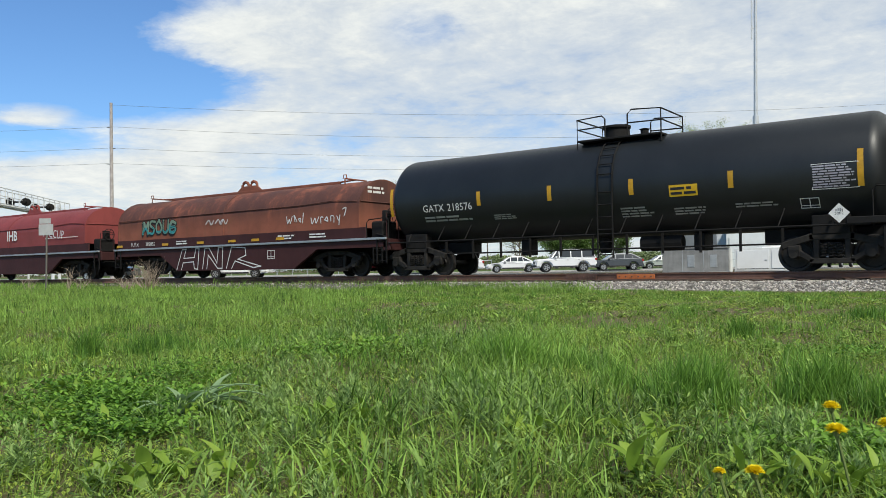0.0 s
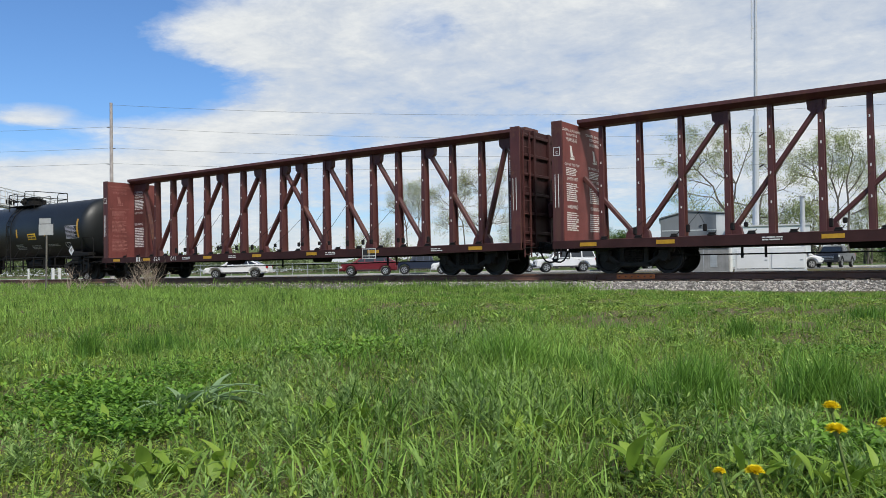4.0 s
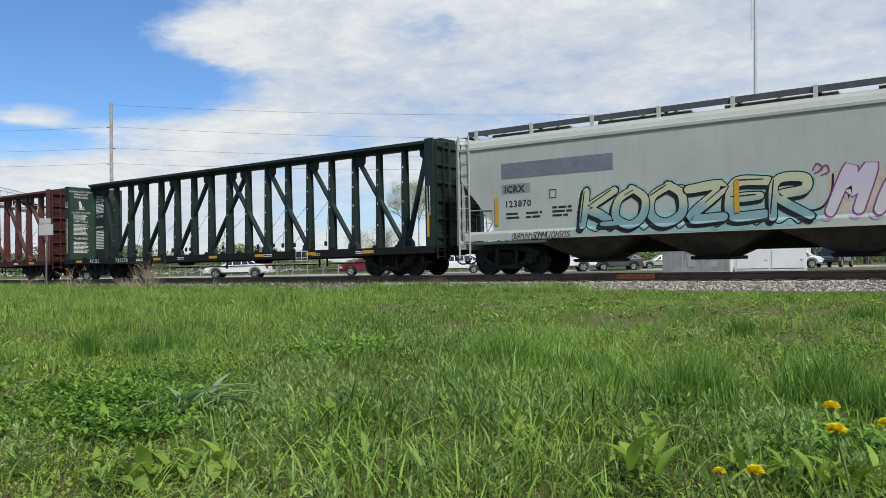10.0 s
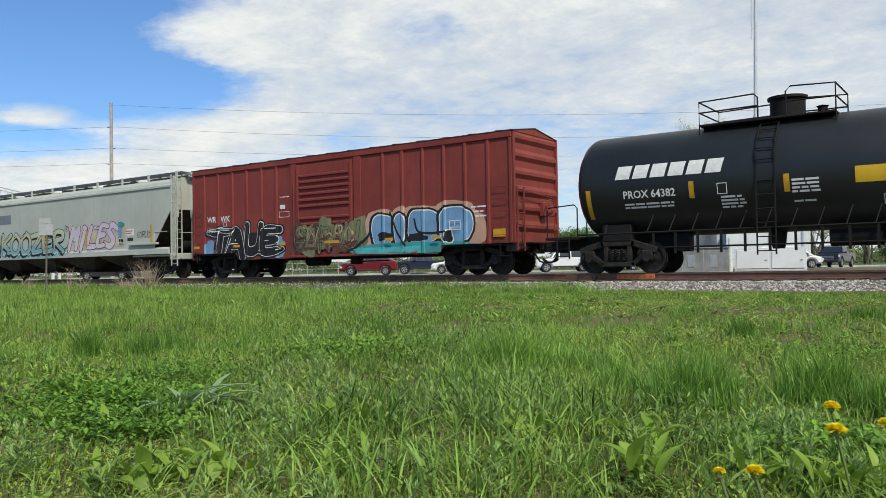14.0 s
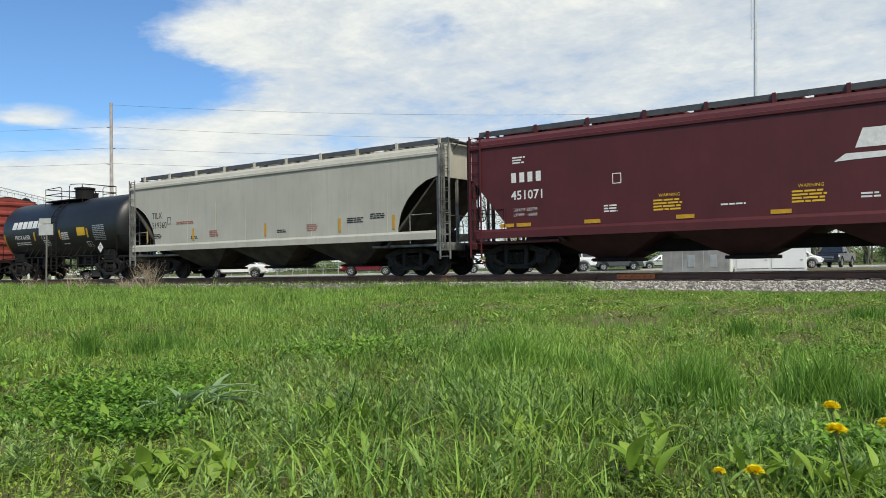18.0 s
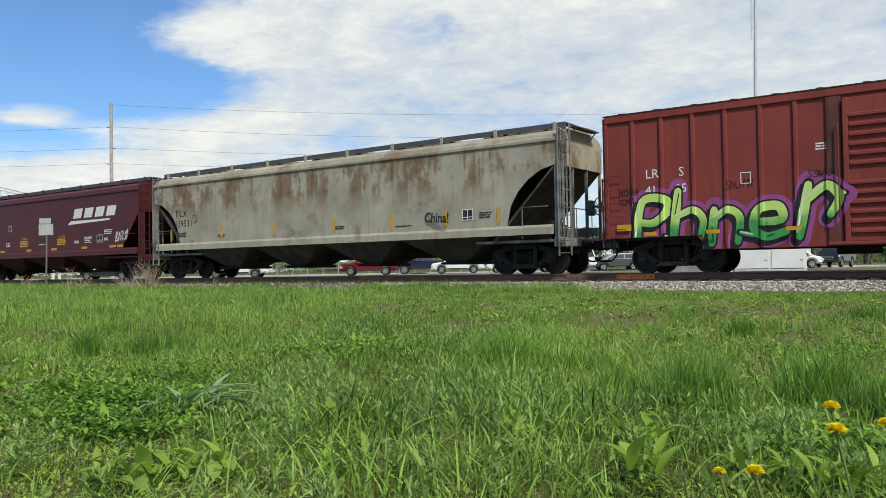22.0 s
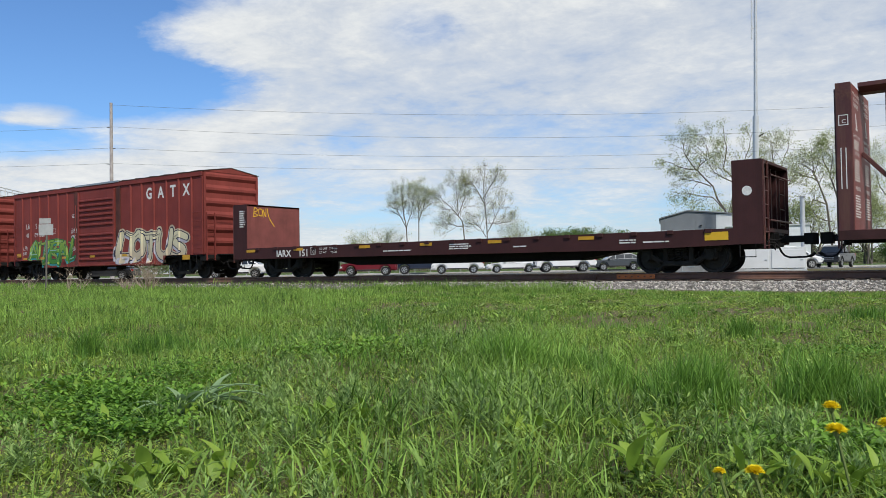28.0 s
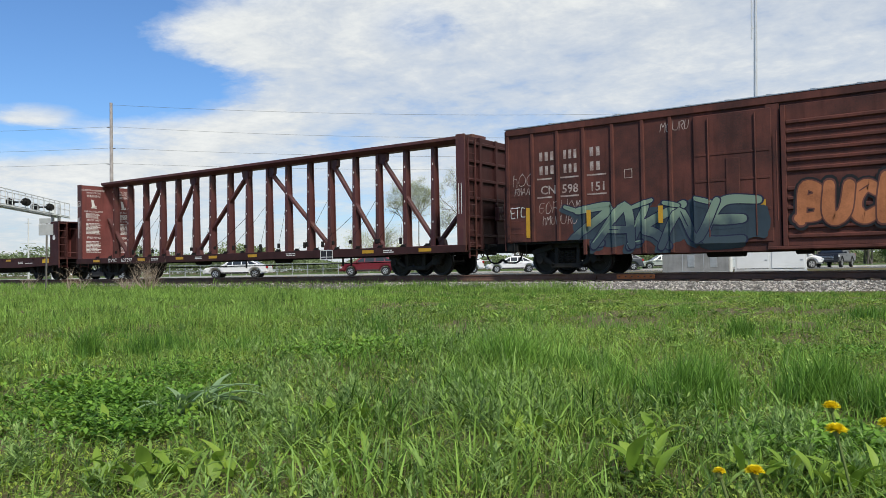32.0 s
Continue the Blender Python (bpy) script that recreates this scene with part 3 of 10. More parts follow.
# ---- spray paint: abstract swollen strokes that lie on the wall's own relief
STROKES = [
    [[(0.1, 0), (0.12, 0.95)], [(0.15, 0.9), (0.75, 0.95), (0.85, 0.65), (0.5, 0.5), (0.2, 0.5)], [(0.45, 0.5), (0.9, 0.0)]],
    [[(0.15, 0), (0.1, 1)], [(0.1, 0.6), (0.5, 0.75), (0.8, 0.5), (0.85, 0)]],
    [[(0.9, 0.85), (0.4, 1.0), (0.1, 0.6), (0.2, 0.1), (0.7, 0), (0.95, 0.25)], [(0.2, 0.5), (0.8, 0.55)]],
    [[(0.85, 0.95), (0.3, 1.0), (0.15, 0.7), (0.5, 0.5), (0.85, 0.3), (0.6, 0.0), (0.05, 0.05)]],
    [[(0.1, 1), (0.15, 0.2), (0.5, 0.0), (0.85, 0.2), (0.9, 1.0)]],
    [[(0.1, 0), (0.15, 1.0), (0.5, 0.45), (0.85, 1.0), (0.9, 0.0)]],
    [[(0.5, 1.0), (0.1, 0.6), (0.2, 0.05), (0.75, 0.02), (0.92, 0.5), (0.5, 1.0)]],
    [[(0.05, 0.0), (0.45, 1.0), (0.9, 0.0)], [(0.25, 0.35), (0.7, 0.35)]],
]


LETTERS = {
    "A": [[(0.1, 0.0), (0.45, 1.0), (0.9, 0.0)], [(0.25, 0.38), (0.72, 0.38)]],
    "D": [[(0.15, 0.0), (0.15, 1.0), (0.7, 0.9), (0.88, 0.5), (0.7, 0.1), (0.15, 0.0)]],
    "E": [[(0.9, 0.95), (0.3, 0.98), (0.15, 0.55), (0.25, 0.05), (0.9, 0.05)], [(0.2, 0.52), (0.75, 0.55)]],
    "H": [[(0.15, 1.0), (0.15, 0.0)], [(0.15, 0.5), (0.55, 0.62), (0.85, 0.4), (0.85, 0.0)]],
    "I": [[(0.5, 0.0), (0.5, 0.72)], [(0.5, 0.97), (0.52, 1.0)]],
    "K": [[(0.15, 0.0), (0.15, 1.0)], [(0.9, 1.0), (0.3, 0.5), (0.6, 0.3), (0.95, 0.0)]],
    "L": [[(0.2, 1.0), (0.15, 0.08), (0.9, 0.04)]],
    "M": [[(0.08, 0.0), (0.2, 1.0), (0.5, 0.4), (0.8, 1.0), (0.92, 0.0)]],
    "N": [[(0.12, 0.0), (0.18, 0.85), (0.8, 0.1), (0.88, 1.0)]],
    "O": [[(0.5, 1.0), (0.14, 0.75), (0.14, 0.25), (0.5, 0.0), (0.86, 0.25), (0.86, 0.75), (0.5, 1.0)]],
    "P": [[(0.2, 0.0), (0.2, 0.95), (0.75, 1.0), (0.88, 0.7), (0.6, 0.45), (0.25, 0.45)]],
    "R": [[(0.18, 0.0), (0.18, 0.95), (0.75, 1.0), (0.82, 0.68), (0.3, 0.5), (0.95, 0.0)]],
    "S": [[(0.88, 0.88), (0.4, 1.0), (0.14, 0.75), (0.5, 0.52), (0.86, 0.28), (0.6, 0.0), (0.1, 0.1)]],
    "T": [[(0.1, 0.95), (0.9, 0.95)], [(0.5, 0.9), (0.48, 0.0)]],
    "U": [[(0.12, 1.0), (0.15, 0.25), (0.5, 0.0), (0.85, 0.25), (0.88, 1.0)]],
    "Z": [[(0.12, 0.95), (0.85, 0.95), (0.2, 0.1), (0.92, 0.04)]],
    "B": [[(0.15, 0.0), (0.15, 1.0), (0.7, 0.95), (0.75, 0.65), (0.25, 0.52), (0.85, 0.4), (0.8, 0.08), (0.15, 0.0)]],
    "C": [[(0.9, 0.85), (0.5, 1.0), (0.14, 0.7), (0.14, 0.3), (0.5, 0.0), (0.9, 0.15)]],
    "n": [[(0.15, 0.0), (0.15, 0.68)], [(0.15, 0.5), (0.5, 0.7), (0.8, 0.5), (0.82, 0.0)]],
    "e": [[(0.2, 0.36), (0.8, 0.4), (0.65, 0.66), (0.25, 0.6), (0.15, 0.25), (0.5, 0.02), (0.85, 0.1)]],
    "r": [[(0.25, 0.0), (0.3, 1.0)], [(0.3, 0.75), (0.7, 1.0), (1.0, 0.75), (0.9, 0.4)]],
}


def smooth_line(pts, k=6):
    P = [pts[0]] + list(pts) + [pts[-1]]
    out = []
    for i in range(1, len(P) - 2):
        p0, p1, p2, p3 = (Vector((*q, 0)) for q in P[i - 1:i + 3])
        for j in range(k):
            t = j / k
            out.append(0.5 * (2 * p1 + (p2 - p0) * t + (2 * p0 - 5 * p1 + 4 * p2 - p3) * t * t + (3 * p1 - p0 - 3 * p2 + p3) * t ** 3))
    out.append(Vector((*pts[-1], 0)))
    return out


class Spray:
    """Collects flat shapes on a wall in x, z, and lays them on the wall's relief."""

    def __init__(self, relief=None, cuts=(), foot=None, zcuts=()):
        self.bm, self.relief, self.cuts, self.mats, self.k, self.foot, self.zcuts = bmesh.new(), relief or (lambda x, z: 0.0), cuts, [], 0, foot, zcuts

    def slot(self, mat):
        if mat not in self.mats:
            self.mats.append(mat)
        return self.mats.index(mat)

    def poly(self, pts, mat, depth):
        self.k += 1
        d = depth + 0.00005 * (self.k % 60)
        vs = [self.bm.verts.new((q[0], d, q[1])) for q in pts]
        try:
            f = self.bm.faces.new(vs)
            f.material_index = self.slot(mat)
        except ValueError:
            pass

    def stroke(self, line, w, mat, depth, grow=0.0, taper=0.35):
        pts = smooth_line(line)
        n = len(pts)
        L, R = [], []
        for i, q in enumerate(pts):
            d = (pts[min(i + 1, n - 1)] - pts[max(i - 1, 0)])
            if d.length < 1e-6:
                continue
            d.normalize()
            s = Vector((-d.y, d.x, 0))
            u = i / (n - 1)
            ww = w * (1 - taper + taper * math.sin(math.pi * (0.15 + 0.7 * u))) + grow
            if i == 0:
                q = q - d * (ww * 0.6)
            if i == n - 1:
                q = q + d * (ww * 0.6)
            L.append(q + s * ww)
            R.append(q - s * ww)
        for i in range(len(L) - 1):
            self.poly([(L[i].x, L[i].y), (R[i].x, R[i].y), (R[i + 1].x, R[i + 1].y), (L[i + 1].x, L[i + 1].y)], mat, depth)
        for e, j in ((L[0] + R[0]) / 2, 0), ((L[-1] + R[-1]) / 2, -1):
            ww = (L[j] - R[j]).length / 2
            self.poly([(e.x + ww * 0.98 * math.cos(a * 0.628), e.y + ww * 0.98 * math.sin(a * 0.628)) for a in range(10)], mat, depth)

    def blob(self, cx, cz, rx, rz, mat, depth, seed=0, n=28, rag=0.12):
        rnd = random.Random(seed)
        ph = [rnd.uniform(0, 6.28) for _ in range(4)]
        pts = []
        for i in range(n):
            a = 2 * math.pi * i / n
            k = 1 + rag * (math.sin(3 * a + ph[0]) + 0.6 * math.sin(5 * a + ph[1]) + 0.4 * math.sin(9 * a + ph[2]))
            pts.append((cx + rx * k * math.copysign(abs(math.cos(a)) ** 0.7, math.cos(a)), cz + rz * k * math.copysign(abs(math.sin(a)) ** 0.7, math.sin(a))))
        self.poly(pts, mat, depth)

    def piece(self, x0, x1, z0, z1, n, fill, edge, fill2=None, aura=None, shine=None, seed=1, fat=0.13, slant=0.15, edge_w=0.045, shadow=None, halo=None, halo_w=0.10):
        """A row of n swollen abstract forms."""
        rnd = random.Random(seed)
        h = z1 - z0
        w = (x1 - x0) / n
        if aura:
            for i in range(n * 2):
                self.blob(x0 + w * (i + 0.5) / 2, (z0 + z1) / 2, w * 0.62, h * 0.60, aura, 0.003, seed + i, rag=0.06)
        jobs = []
        for i in range(n):
            up, big = rnd.uniform(-0.08, 0.08), rnd.uniform(0.88, 1.12)
            for line in STROKES[(rnd.randrange(len(STROKES)))]:
                zz = rnd.uniform(-0.04, 0.04) + up
                pts = [(x0 + w * (i + 0.02 + 0.96 * u) + slant * (v - 0.5) * h * 0.5 + rnd.uniform(-0.05, 0.05) * w, z0 + h * (0.5 + (0.76 * v - 0.38) * big + zz)) for u, v in line]
                jobs.append((pts, fat * h * rnd.uniform(0.7, 1.15)))
            if rnd.random() < 0.45:        # a spur or arrow off the letter
                u, v = rnd.choice(((0.0, 0.1), (1.0, 0.2), (0.9, 0.95), (0.1, 0.9)))
                a_ = (x0 + w * (i + u), z0 + h * (0.1 + 0.8 * v))
                jobs.append(([a_, (a_[0] + rnd.uniform(-.5, .5) * w, a_[1] + rnd.uniform(-.18, .12) * h)], fat * h * 0.55))
        if halo:
            for pts, f in jobs:
                self.stroke(pts, f, halo, 0.0030, grow=edge_w + halo_w)
        if shadow:
            for pts, f in jobs:
                self.stroke([(q[0] - 0.07 * h, q[1] - 0.07 * h) for q in pts], f, shadow, 0.0048, grow=edge_w)
        for pts, f in jobs:
            self.stroke(pts, f, edge, 0.006, grow=edge_w)
        for pts, f in jobs:
            self.stroke(pts, f, fill, 0.010)
        if fill2:
            for pts, f in jobs:
                low = [q for q in pts if q[1] < z0 + 0.55 * h]
                if len(low) > 1:
                    self.stroke(low, f * 0.8, fill2, 0.0135)
        for pts, f in jobs:                # cracks and inner contours
            if rnd.random() < 0.6 and len(pts) > 1:
                k = rnd.randrange(len(pts) - 1)
                self.stroke([(pts[k][0] + f * .3, pts[k][1]), ((pts[k][0] + pts[k + 1][0]) / 2 - f * .3, (pts[k][1] + pts[k + 1][1]) / 2), (pts[k + 1][0] + f * .2, pts[k + 1][1] + f * .2)], 0.012, edge, 0.0155)
        if shine:
            for pts, f in jobs:
                self.stroke([(q[0] - f * 0.55, q[1] + f * 0.4) for q in pts[:2]], 0.016, shine, 0.018)

    def letters(self, text, x0, x1, z0, z1, fill, edge, fat=0.16, edge_w=0.04, slant=0.15, halo=None, halo_w=0.1, shadow=None, shine=None, seed=1, overlap=1.12, spurs=0.5):
        """Swollen overlapping letters, each outlined over the one before it."""
        rnd = random.Random(seed)
        h, w = z1 - z0, (x1 - x0) / len(text)
        jobs = []
        for i, ch in enumerate(text):
            up, big, own = rnd.uniform(-0.05, 0.05), rnd.uniform(0.94, 1.08), []
            for line in LETTERS[ch]:
                pts = []
                for u, v in line:
                    u, v = 0.5 + (u - 0.5) * overlap * (1 - fat), 0.5 + (v - 0.5) * (1 - 1.6 * fat) * big + up
                    pts.append((x0 + w * (i + u) + slant * (v - 0.5) * h + rnd.uniform(-.03, .03) * w, z0 + h * v + rnd.uniform(-.02, .02) * h))
                own.append((pts, fat * h * rnd.uniform(0.85, 1.1)))
            if rnd.random() < spurs:
                u, v = rnd.choice(((0.1, 0.12), (0.9, 0.15), (0.9, 0.9), (0.15, 0.88)))
                p = (x0 + w * (i + u), z0 + h * v)
                own.append(([p, (p[0] + rnd.uniform(.25, .5) * w * (1 if u > .5 else -1), p[1] + rnd.uniform(-.1, .12) * h)], fat * h * 0.5))
            jobs.append(own)
        for own in jobs:
            for pts, f in own:
                if halo:
                    self.stroke(pts, f, halo, 0.0026, grow=edge_w + halo_w)
        for own in jobs:
            for pts, f in own:
                if shadow:
                    self.stroke([(q[0] - 0.06 * h, q[1] - 0.07 * h) for q in pts], f, shadow, 0.0056, grow=edge_w)
        for i, own in enumerate(jobs):
            d = 0.0086 + 0.0072 * (i % 2)
            for pts, f in own:
                self.stroke(pts, f, edge, d, grow=edge_w)
            for pts, f in own:
                self.stroke(pts, f, fill, d + 0.0034)
            for pts, f in own:
                if shine and rnd.random() < .7:
                    self.stroke([(q[0] - f * 0.5, q[1] + f * 0.35) for q in pts[:2]], 0.018, shine, d + 0.0066)
                elif rnd.random() < .5:
                    k = rnd.randrange(len(pts) - 1)
                    self.stroke([(pts[k][0] + f * .3, pts[k][1]), ((pts[k][0] + pts[k + 1][0]) / 2 - f * .2, (pts[k][1] + pts[k + 1][1]) / 2)], 0.014, edge, d + 0.0066)

    def done(self, parent, name, label, y):
        bm = self.bm
        for c in self.cuts:
            bmesh.ops.bisect_plane(bm, geom=bm.verts[:] + bm.edges[:] + bm.faces[:], plane_co=(c, 0, 0), plane_no=(1, 0, 0))
        for c in self.zcuts:
            bmesh.ops.bisect_plane(bm, geom=bm.verts[:] + bm.edges[:] + bm.faces[:], plane_co=(0, 0, c), plane_no=(0, 0, 1))
        if self.foot:                      # nothing below the wall's own lower edge
            low, sill, inner = self.foot
            for c in (low, sill):
                bmesh.ops.bisect_plane(bm, geom=bm.verts[:] + bm.edges[:] + bm.faces[:], plane_co=(0, 0, c), plane_no=(0, 0, 1))
            for c in (-inner, inner):
                bmesh.ops.bisect_plane(bm, geom=bm.verts[:] + bm.edges[:] + bm.faces[:], plane_co=(c, 0, 0), plane_no=(1, 0, 0))
            gone = []
            for f in bm.faces:
                q = f.calc_center_median()
                if q.z < (sill if abs(q.x) > inner else low):
                    gone.append(f)
            bmesh.ops.delete(bm, geom=gone, context="FACES")
        for v in bm.verts:
            v.co.y = y - self.relief(v.co.x, v.co.z) - v.co.y
        for f in bm.faces:
            f.normal_update()
            if f.normal.y > 0:
                f.normal_flip()
        return part(name, bm, self.mats, parent, label)


def tag(sp, x0, x1, z0, h, mat, seed, w=0.012, depth=0.004, slant=0.12):
    """A quick scrawled tag: a row of thin looping marks."""
    rnd = random.Random(seed)
    x = x0
    while x < x1:
        k = h * rnd.uniform(0.45, 0.8)
        for line in STROKES[rnd.randrange(len(STROKES))]:
            sp.stroke([(x + u * k + slant * v * h + rnd.uniform(-.02, .02) * h, z0 + h * (v * rnd.uniform(0.85, 1.05) + rnd.uniform(-.06, .06))) for u, v in line], w, mat, depth)
        x += k * rnd.uniform(0.9, 1.25)


def spray(name, c, vary=0.2):
    return material("spray_" + name, c, 0.65, vary=vary + 0.15, scale=1.5, bump=0.0, streak=0.25, spec=0.25)


SP_BLACK, SP_WHITE = spray("black", (0.018, 0.018, 0.02)), spray("white", (0.66, 0.66, 0.64))
SP_BLUE, SP_TEAL = spray("light_blue", (0.16, 0.30, 0.47)), spray("teal", (0.05, 0.27, 0.28))
SP_SILVER, SP_NAVY = spray("silver", (0.42, 0.40, 0.44)), spray("navy", (0.022, 0.025, 0.055))
SP_LIME, SP_GREEN = spray("lime", (0.42, 0.62, 0.13)), spray("green", (0.04, 0.24, 0.07))
SP_PURPLE, SP_CREAM = spray("purple", (0.28, 0.07, 0.22)), spray("cream", (0.56, 0.48, 0.33))
SP_PEACH, SP_ORANGE = spray("peach", (0.50, 0.30, 0.21)), spray("orange", (0.52, 0.17, 0.06))
SP_SAGE, SP_SLATE = spray("sage", (0.19, 0.27, 0.20)), spray("slate_blue", (0.042, 0.062, 0.078))
SP_AQUA, SP_OLIVE = spray("pale_aqua", (0.28, 0.46, 0.44)), spray("olive", (0.17, 0.18, 0.10), 0.5)
SP_STRAW, SP_GREY = spray("straw", (0.46, 0.47, 0.28)), spray("patch_grey", (0.17, 0.19, 0.22))
SP_SMOKE = spray("smoky_brown", (0.12, 0.048, 0.038), 0.6)
SP_TAN = spray("pale_tan", (0.50, 0.42, 0.30))


def fade(name, low, high, z0, z1):
    """Spray paint that fades from one colour at the foot to another at the top."""
    m = spray(name, high)
    t = m.node_tree
    b = t.nodes["Principled BSDF"]
    sep = t.nodes.new("ShaderNodeSeparateXYZ")
    co = t.nodes.new("ShaderNodeTexCoord")
    t.links.new(co.outputs["Object"], sep.inputs[0])
    n = node(t, "ShaderNodeTexNoise", Scale=1.8, Detail=3.0)
    t.links.new(co.outputs["Object"], n.inputs["Vector"])
    f = math_node(t, "ADD", math_node(t, "DIVIDE", math_node(t, "SUBTRACT", sep.outputs[2], z0), z1 - z0), math_node(t, "MULTIPLY", math_node(t, "SUBTRACT", n.outputs[0], 0.5), 1.1))
    t.links.new(mix(t, ramp(t, f, [(0.25, 0.0), (0.7, 1.0)]), low, high), b.inputs["Base Color"])
    return m


def add_car(name, xc, label, category):
    car = thing(name, pose(xc, TRACK_Y, 0), label, category, "freight train")
    CARS.append((car, xc))
    return car


# ---------------------------------------------------------------- centre-beam flat car
POSTS = [-10.37, -9.17, -7.90, -6.59, -5.43, -4.16, -3.01, -1.81, -0.63, 0.61, 1.76, 3.00, 4.12, 5.41, 6.56, 7.86, 9.12, 10.30]
WEB_POSTS = [-9.14 + 1.208 * i for i in range(16)]
BRACES = [(-11.0, 3.0, -9.41, 1.2), (-9.11, 1.2, -6.76, 4.3), (-6.46, 1.2, -4.26, 4.3), (-4.01, 1.2, -0.73, 4.3), (0.75, 4.3, 3.99, 1.2), (4.29, 4.3, 6.49, 1.2), (6.74, 4.3, 9.09, 1.2), (9.34, 1.2, 11.0, 3.0)]
WEB_BRACES = [(-10.15, 4.3, -9.3, 1.25), (-9.05, 1.2, -7.0, 4.3), (-6.65, 1.2, -4.55, 4.3), (-4.2, 1.2, -2.1, 4.3), (-1.85, 1.2, 0.35, 4.3), (-0.55, 4.3, 1.65, 1.2), (1.9, 4.3, 4.0, 1.2), (4.35, 4.3, 6.45, 1.2), (6.8, 4.3, 8.85, 1.2), (9.1, 1.25, 9.95, 4.3)]


def centre_beam(name, xc, paint, label, half=11.33, top=4.58, posts=POSTS, braces=BRACES, web=False, seed=0, deck_text="", marks=None, ink=None):
    car = add_car(name, xc, label, "railway car")
    W = 1.42
    # deck and side sills
    part("deck", cube(-half + 0.02, half - 0.02, -W + 0.03, W - 0.03, 0.92, 1.0, 0.01), paint, car)
    for s in (-1, 1):
        bm = bmesh.new()
        y0, y1 = sorted((s * (W - 0.09), s * (W + 0.10)))
        prism(bm, [(-half, 0.76), (-half + 2.9, 0.74), (-half + 4.0, 0.71), (half - 4.0, 0.71), (half - 2.9, 0.74), (half, 0.76), (half, 0.985), (-half, 0.985)], y0, y1)
        # darker than the beams: dirt, and the shade below the deck painted in
        part("side_sill", bm, grime_shade_maroon if "green" not in name else black_steel, car)
    part("centre_sill", cube(-half + 0.1, half - 0.1, -0.3, 0.3, 0.70, 0.91, 0.02), black_steel, car)
    # winches and chock blocks along the deck's edge
    block = None
    for i in range(20):
        x = -half + 1.6 + i * (2 * half - 3.2) / 19
        m = pose(x, -W + 0.02, 1.0)
        if block is None:
            bm = box(bmesh.new(), -0.10, 0.10, -0.05, 0.08, -0.01, 0.03, 0.008)
            tube(bm, [(-0.08, 0.02, 0.05), (0.08, 0.02, 0.05)], 0.035, 8)
            tube(bm, [(0.09, 0.02, 0.05), (0.13, 0.02, 0.12)], 0.012, 5)
            block = part("winch", bm, black_steel, car, at_=m)
        else:
            share("winch", block, car, m)
    # cables that hang slack from the beam
    rnd = random.Random(seed)
    for i in range(2, len(posts) - 2):
        for side in (-1, 1):
            if rnd.random() < 0.35:
                continue
            bm = bmesh.new()
            x, reach, zt = posts[i], side * rnd.uniform(0.45, 1.1), rnd.uniform(2.3, 3.0)
            tube(bm, [(x, -0.2, zt), (x + reach * 0.5, -0.6, 1.3 + (zt - 1.3) * 0.47), (x + reach, -1.0, 1.32)], 0.007, 4)
            box(bm, x + reach - 0.05, x + reach + 0.05, -1.06, -0.96, 1.10 + 0.1 * rnd.random(), 1.33, 0.02)
            part("tie_down_cable", bm, black_steel, car)
    # beam on top
    bm = bmesh.new()
    prism(bm, [(-0.42, top + 0.17), (0.42, top + 0.17), (0.42, top + 0.07), (0.2, top - 0.05), (-0.2, top - 0.05), (-0.42, top + 0.07)], -half + 0.35, half - 0.35, "x")
    part("top_beam", bm, paint, car)
    # posts, broader at the foot
    proto = None
    for x in posts:
        if proto is None:
            bm = bmesh.new()
            for z0, z1, w0, w1 in ((1.0, top - 0.05, 0.088, 0.062),):
                for sy in (-1, 1):
                    a = [(-w0, sy * 0.17), (w0, sy * 0.17), (w0, sy * 0.14), (-w0, sy * 0.14)]
                    b = [(-w1, sy * 0.13), (w1, sy * 0.13), (w1, sy * 0.10), (-w1, sy * 0.10)]
                    va = [bm.verts.new((q[0], q[1], z0)) for q in a]
                    vb = [bm.verts.new((q[0], q[1], z1)) for q in b]
                    for k in range(4):
                        bm.faces.new((va[k], va[(k + 1) % 4], vb[(k + 1) % 4], vb[k]))
                    bm.faces.new(va), bm.faces.new(vb)
                va = [bm.verts.new(q) for q in ((-0.02, -0.145, z0), (0.02, -0.145, z0), (0.02, 0.145, z0), (-0.02, 0.145, z0))]
                vb = [bm.verts.new(q) for q in ((-0.02, -0.11, z1), (0.02, -0.11, z1), (0.02, 0.11, z1), (-0.02, 0.11, z1))]
                for k in range(4):
                    bm.faces.new((va[k], va[(k + 1) % 4], vb[(k + 1) % 4], vb[k]))
            bmesh.ops.recalc_face_normals(bm, faces=bm.faces)
            proto = part("post", bm, paint, car, at_=pose(x, 0, 0))
        else:
            share("post", proto, car, pose(x, 0, 0))
    spots = bmesh.new()          # white marks on the posts paint the light that shows through small holes
    for x in posts:
        for z in (1.9, 2.7, 3.4, 3.95):
            box(spots, x - 0.016, x + 0.016, -0.178 + 0.011 * (z - 1), -0.16 + 0.011 * (z - 1), z - 0.05, z + 0.02)
    tagged(part("eyelet", spots, white_mark, car), kind="stuff")
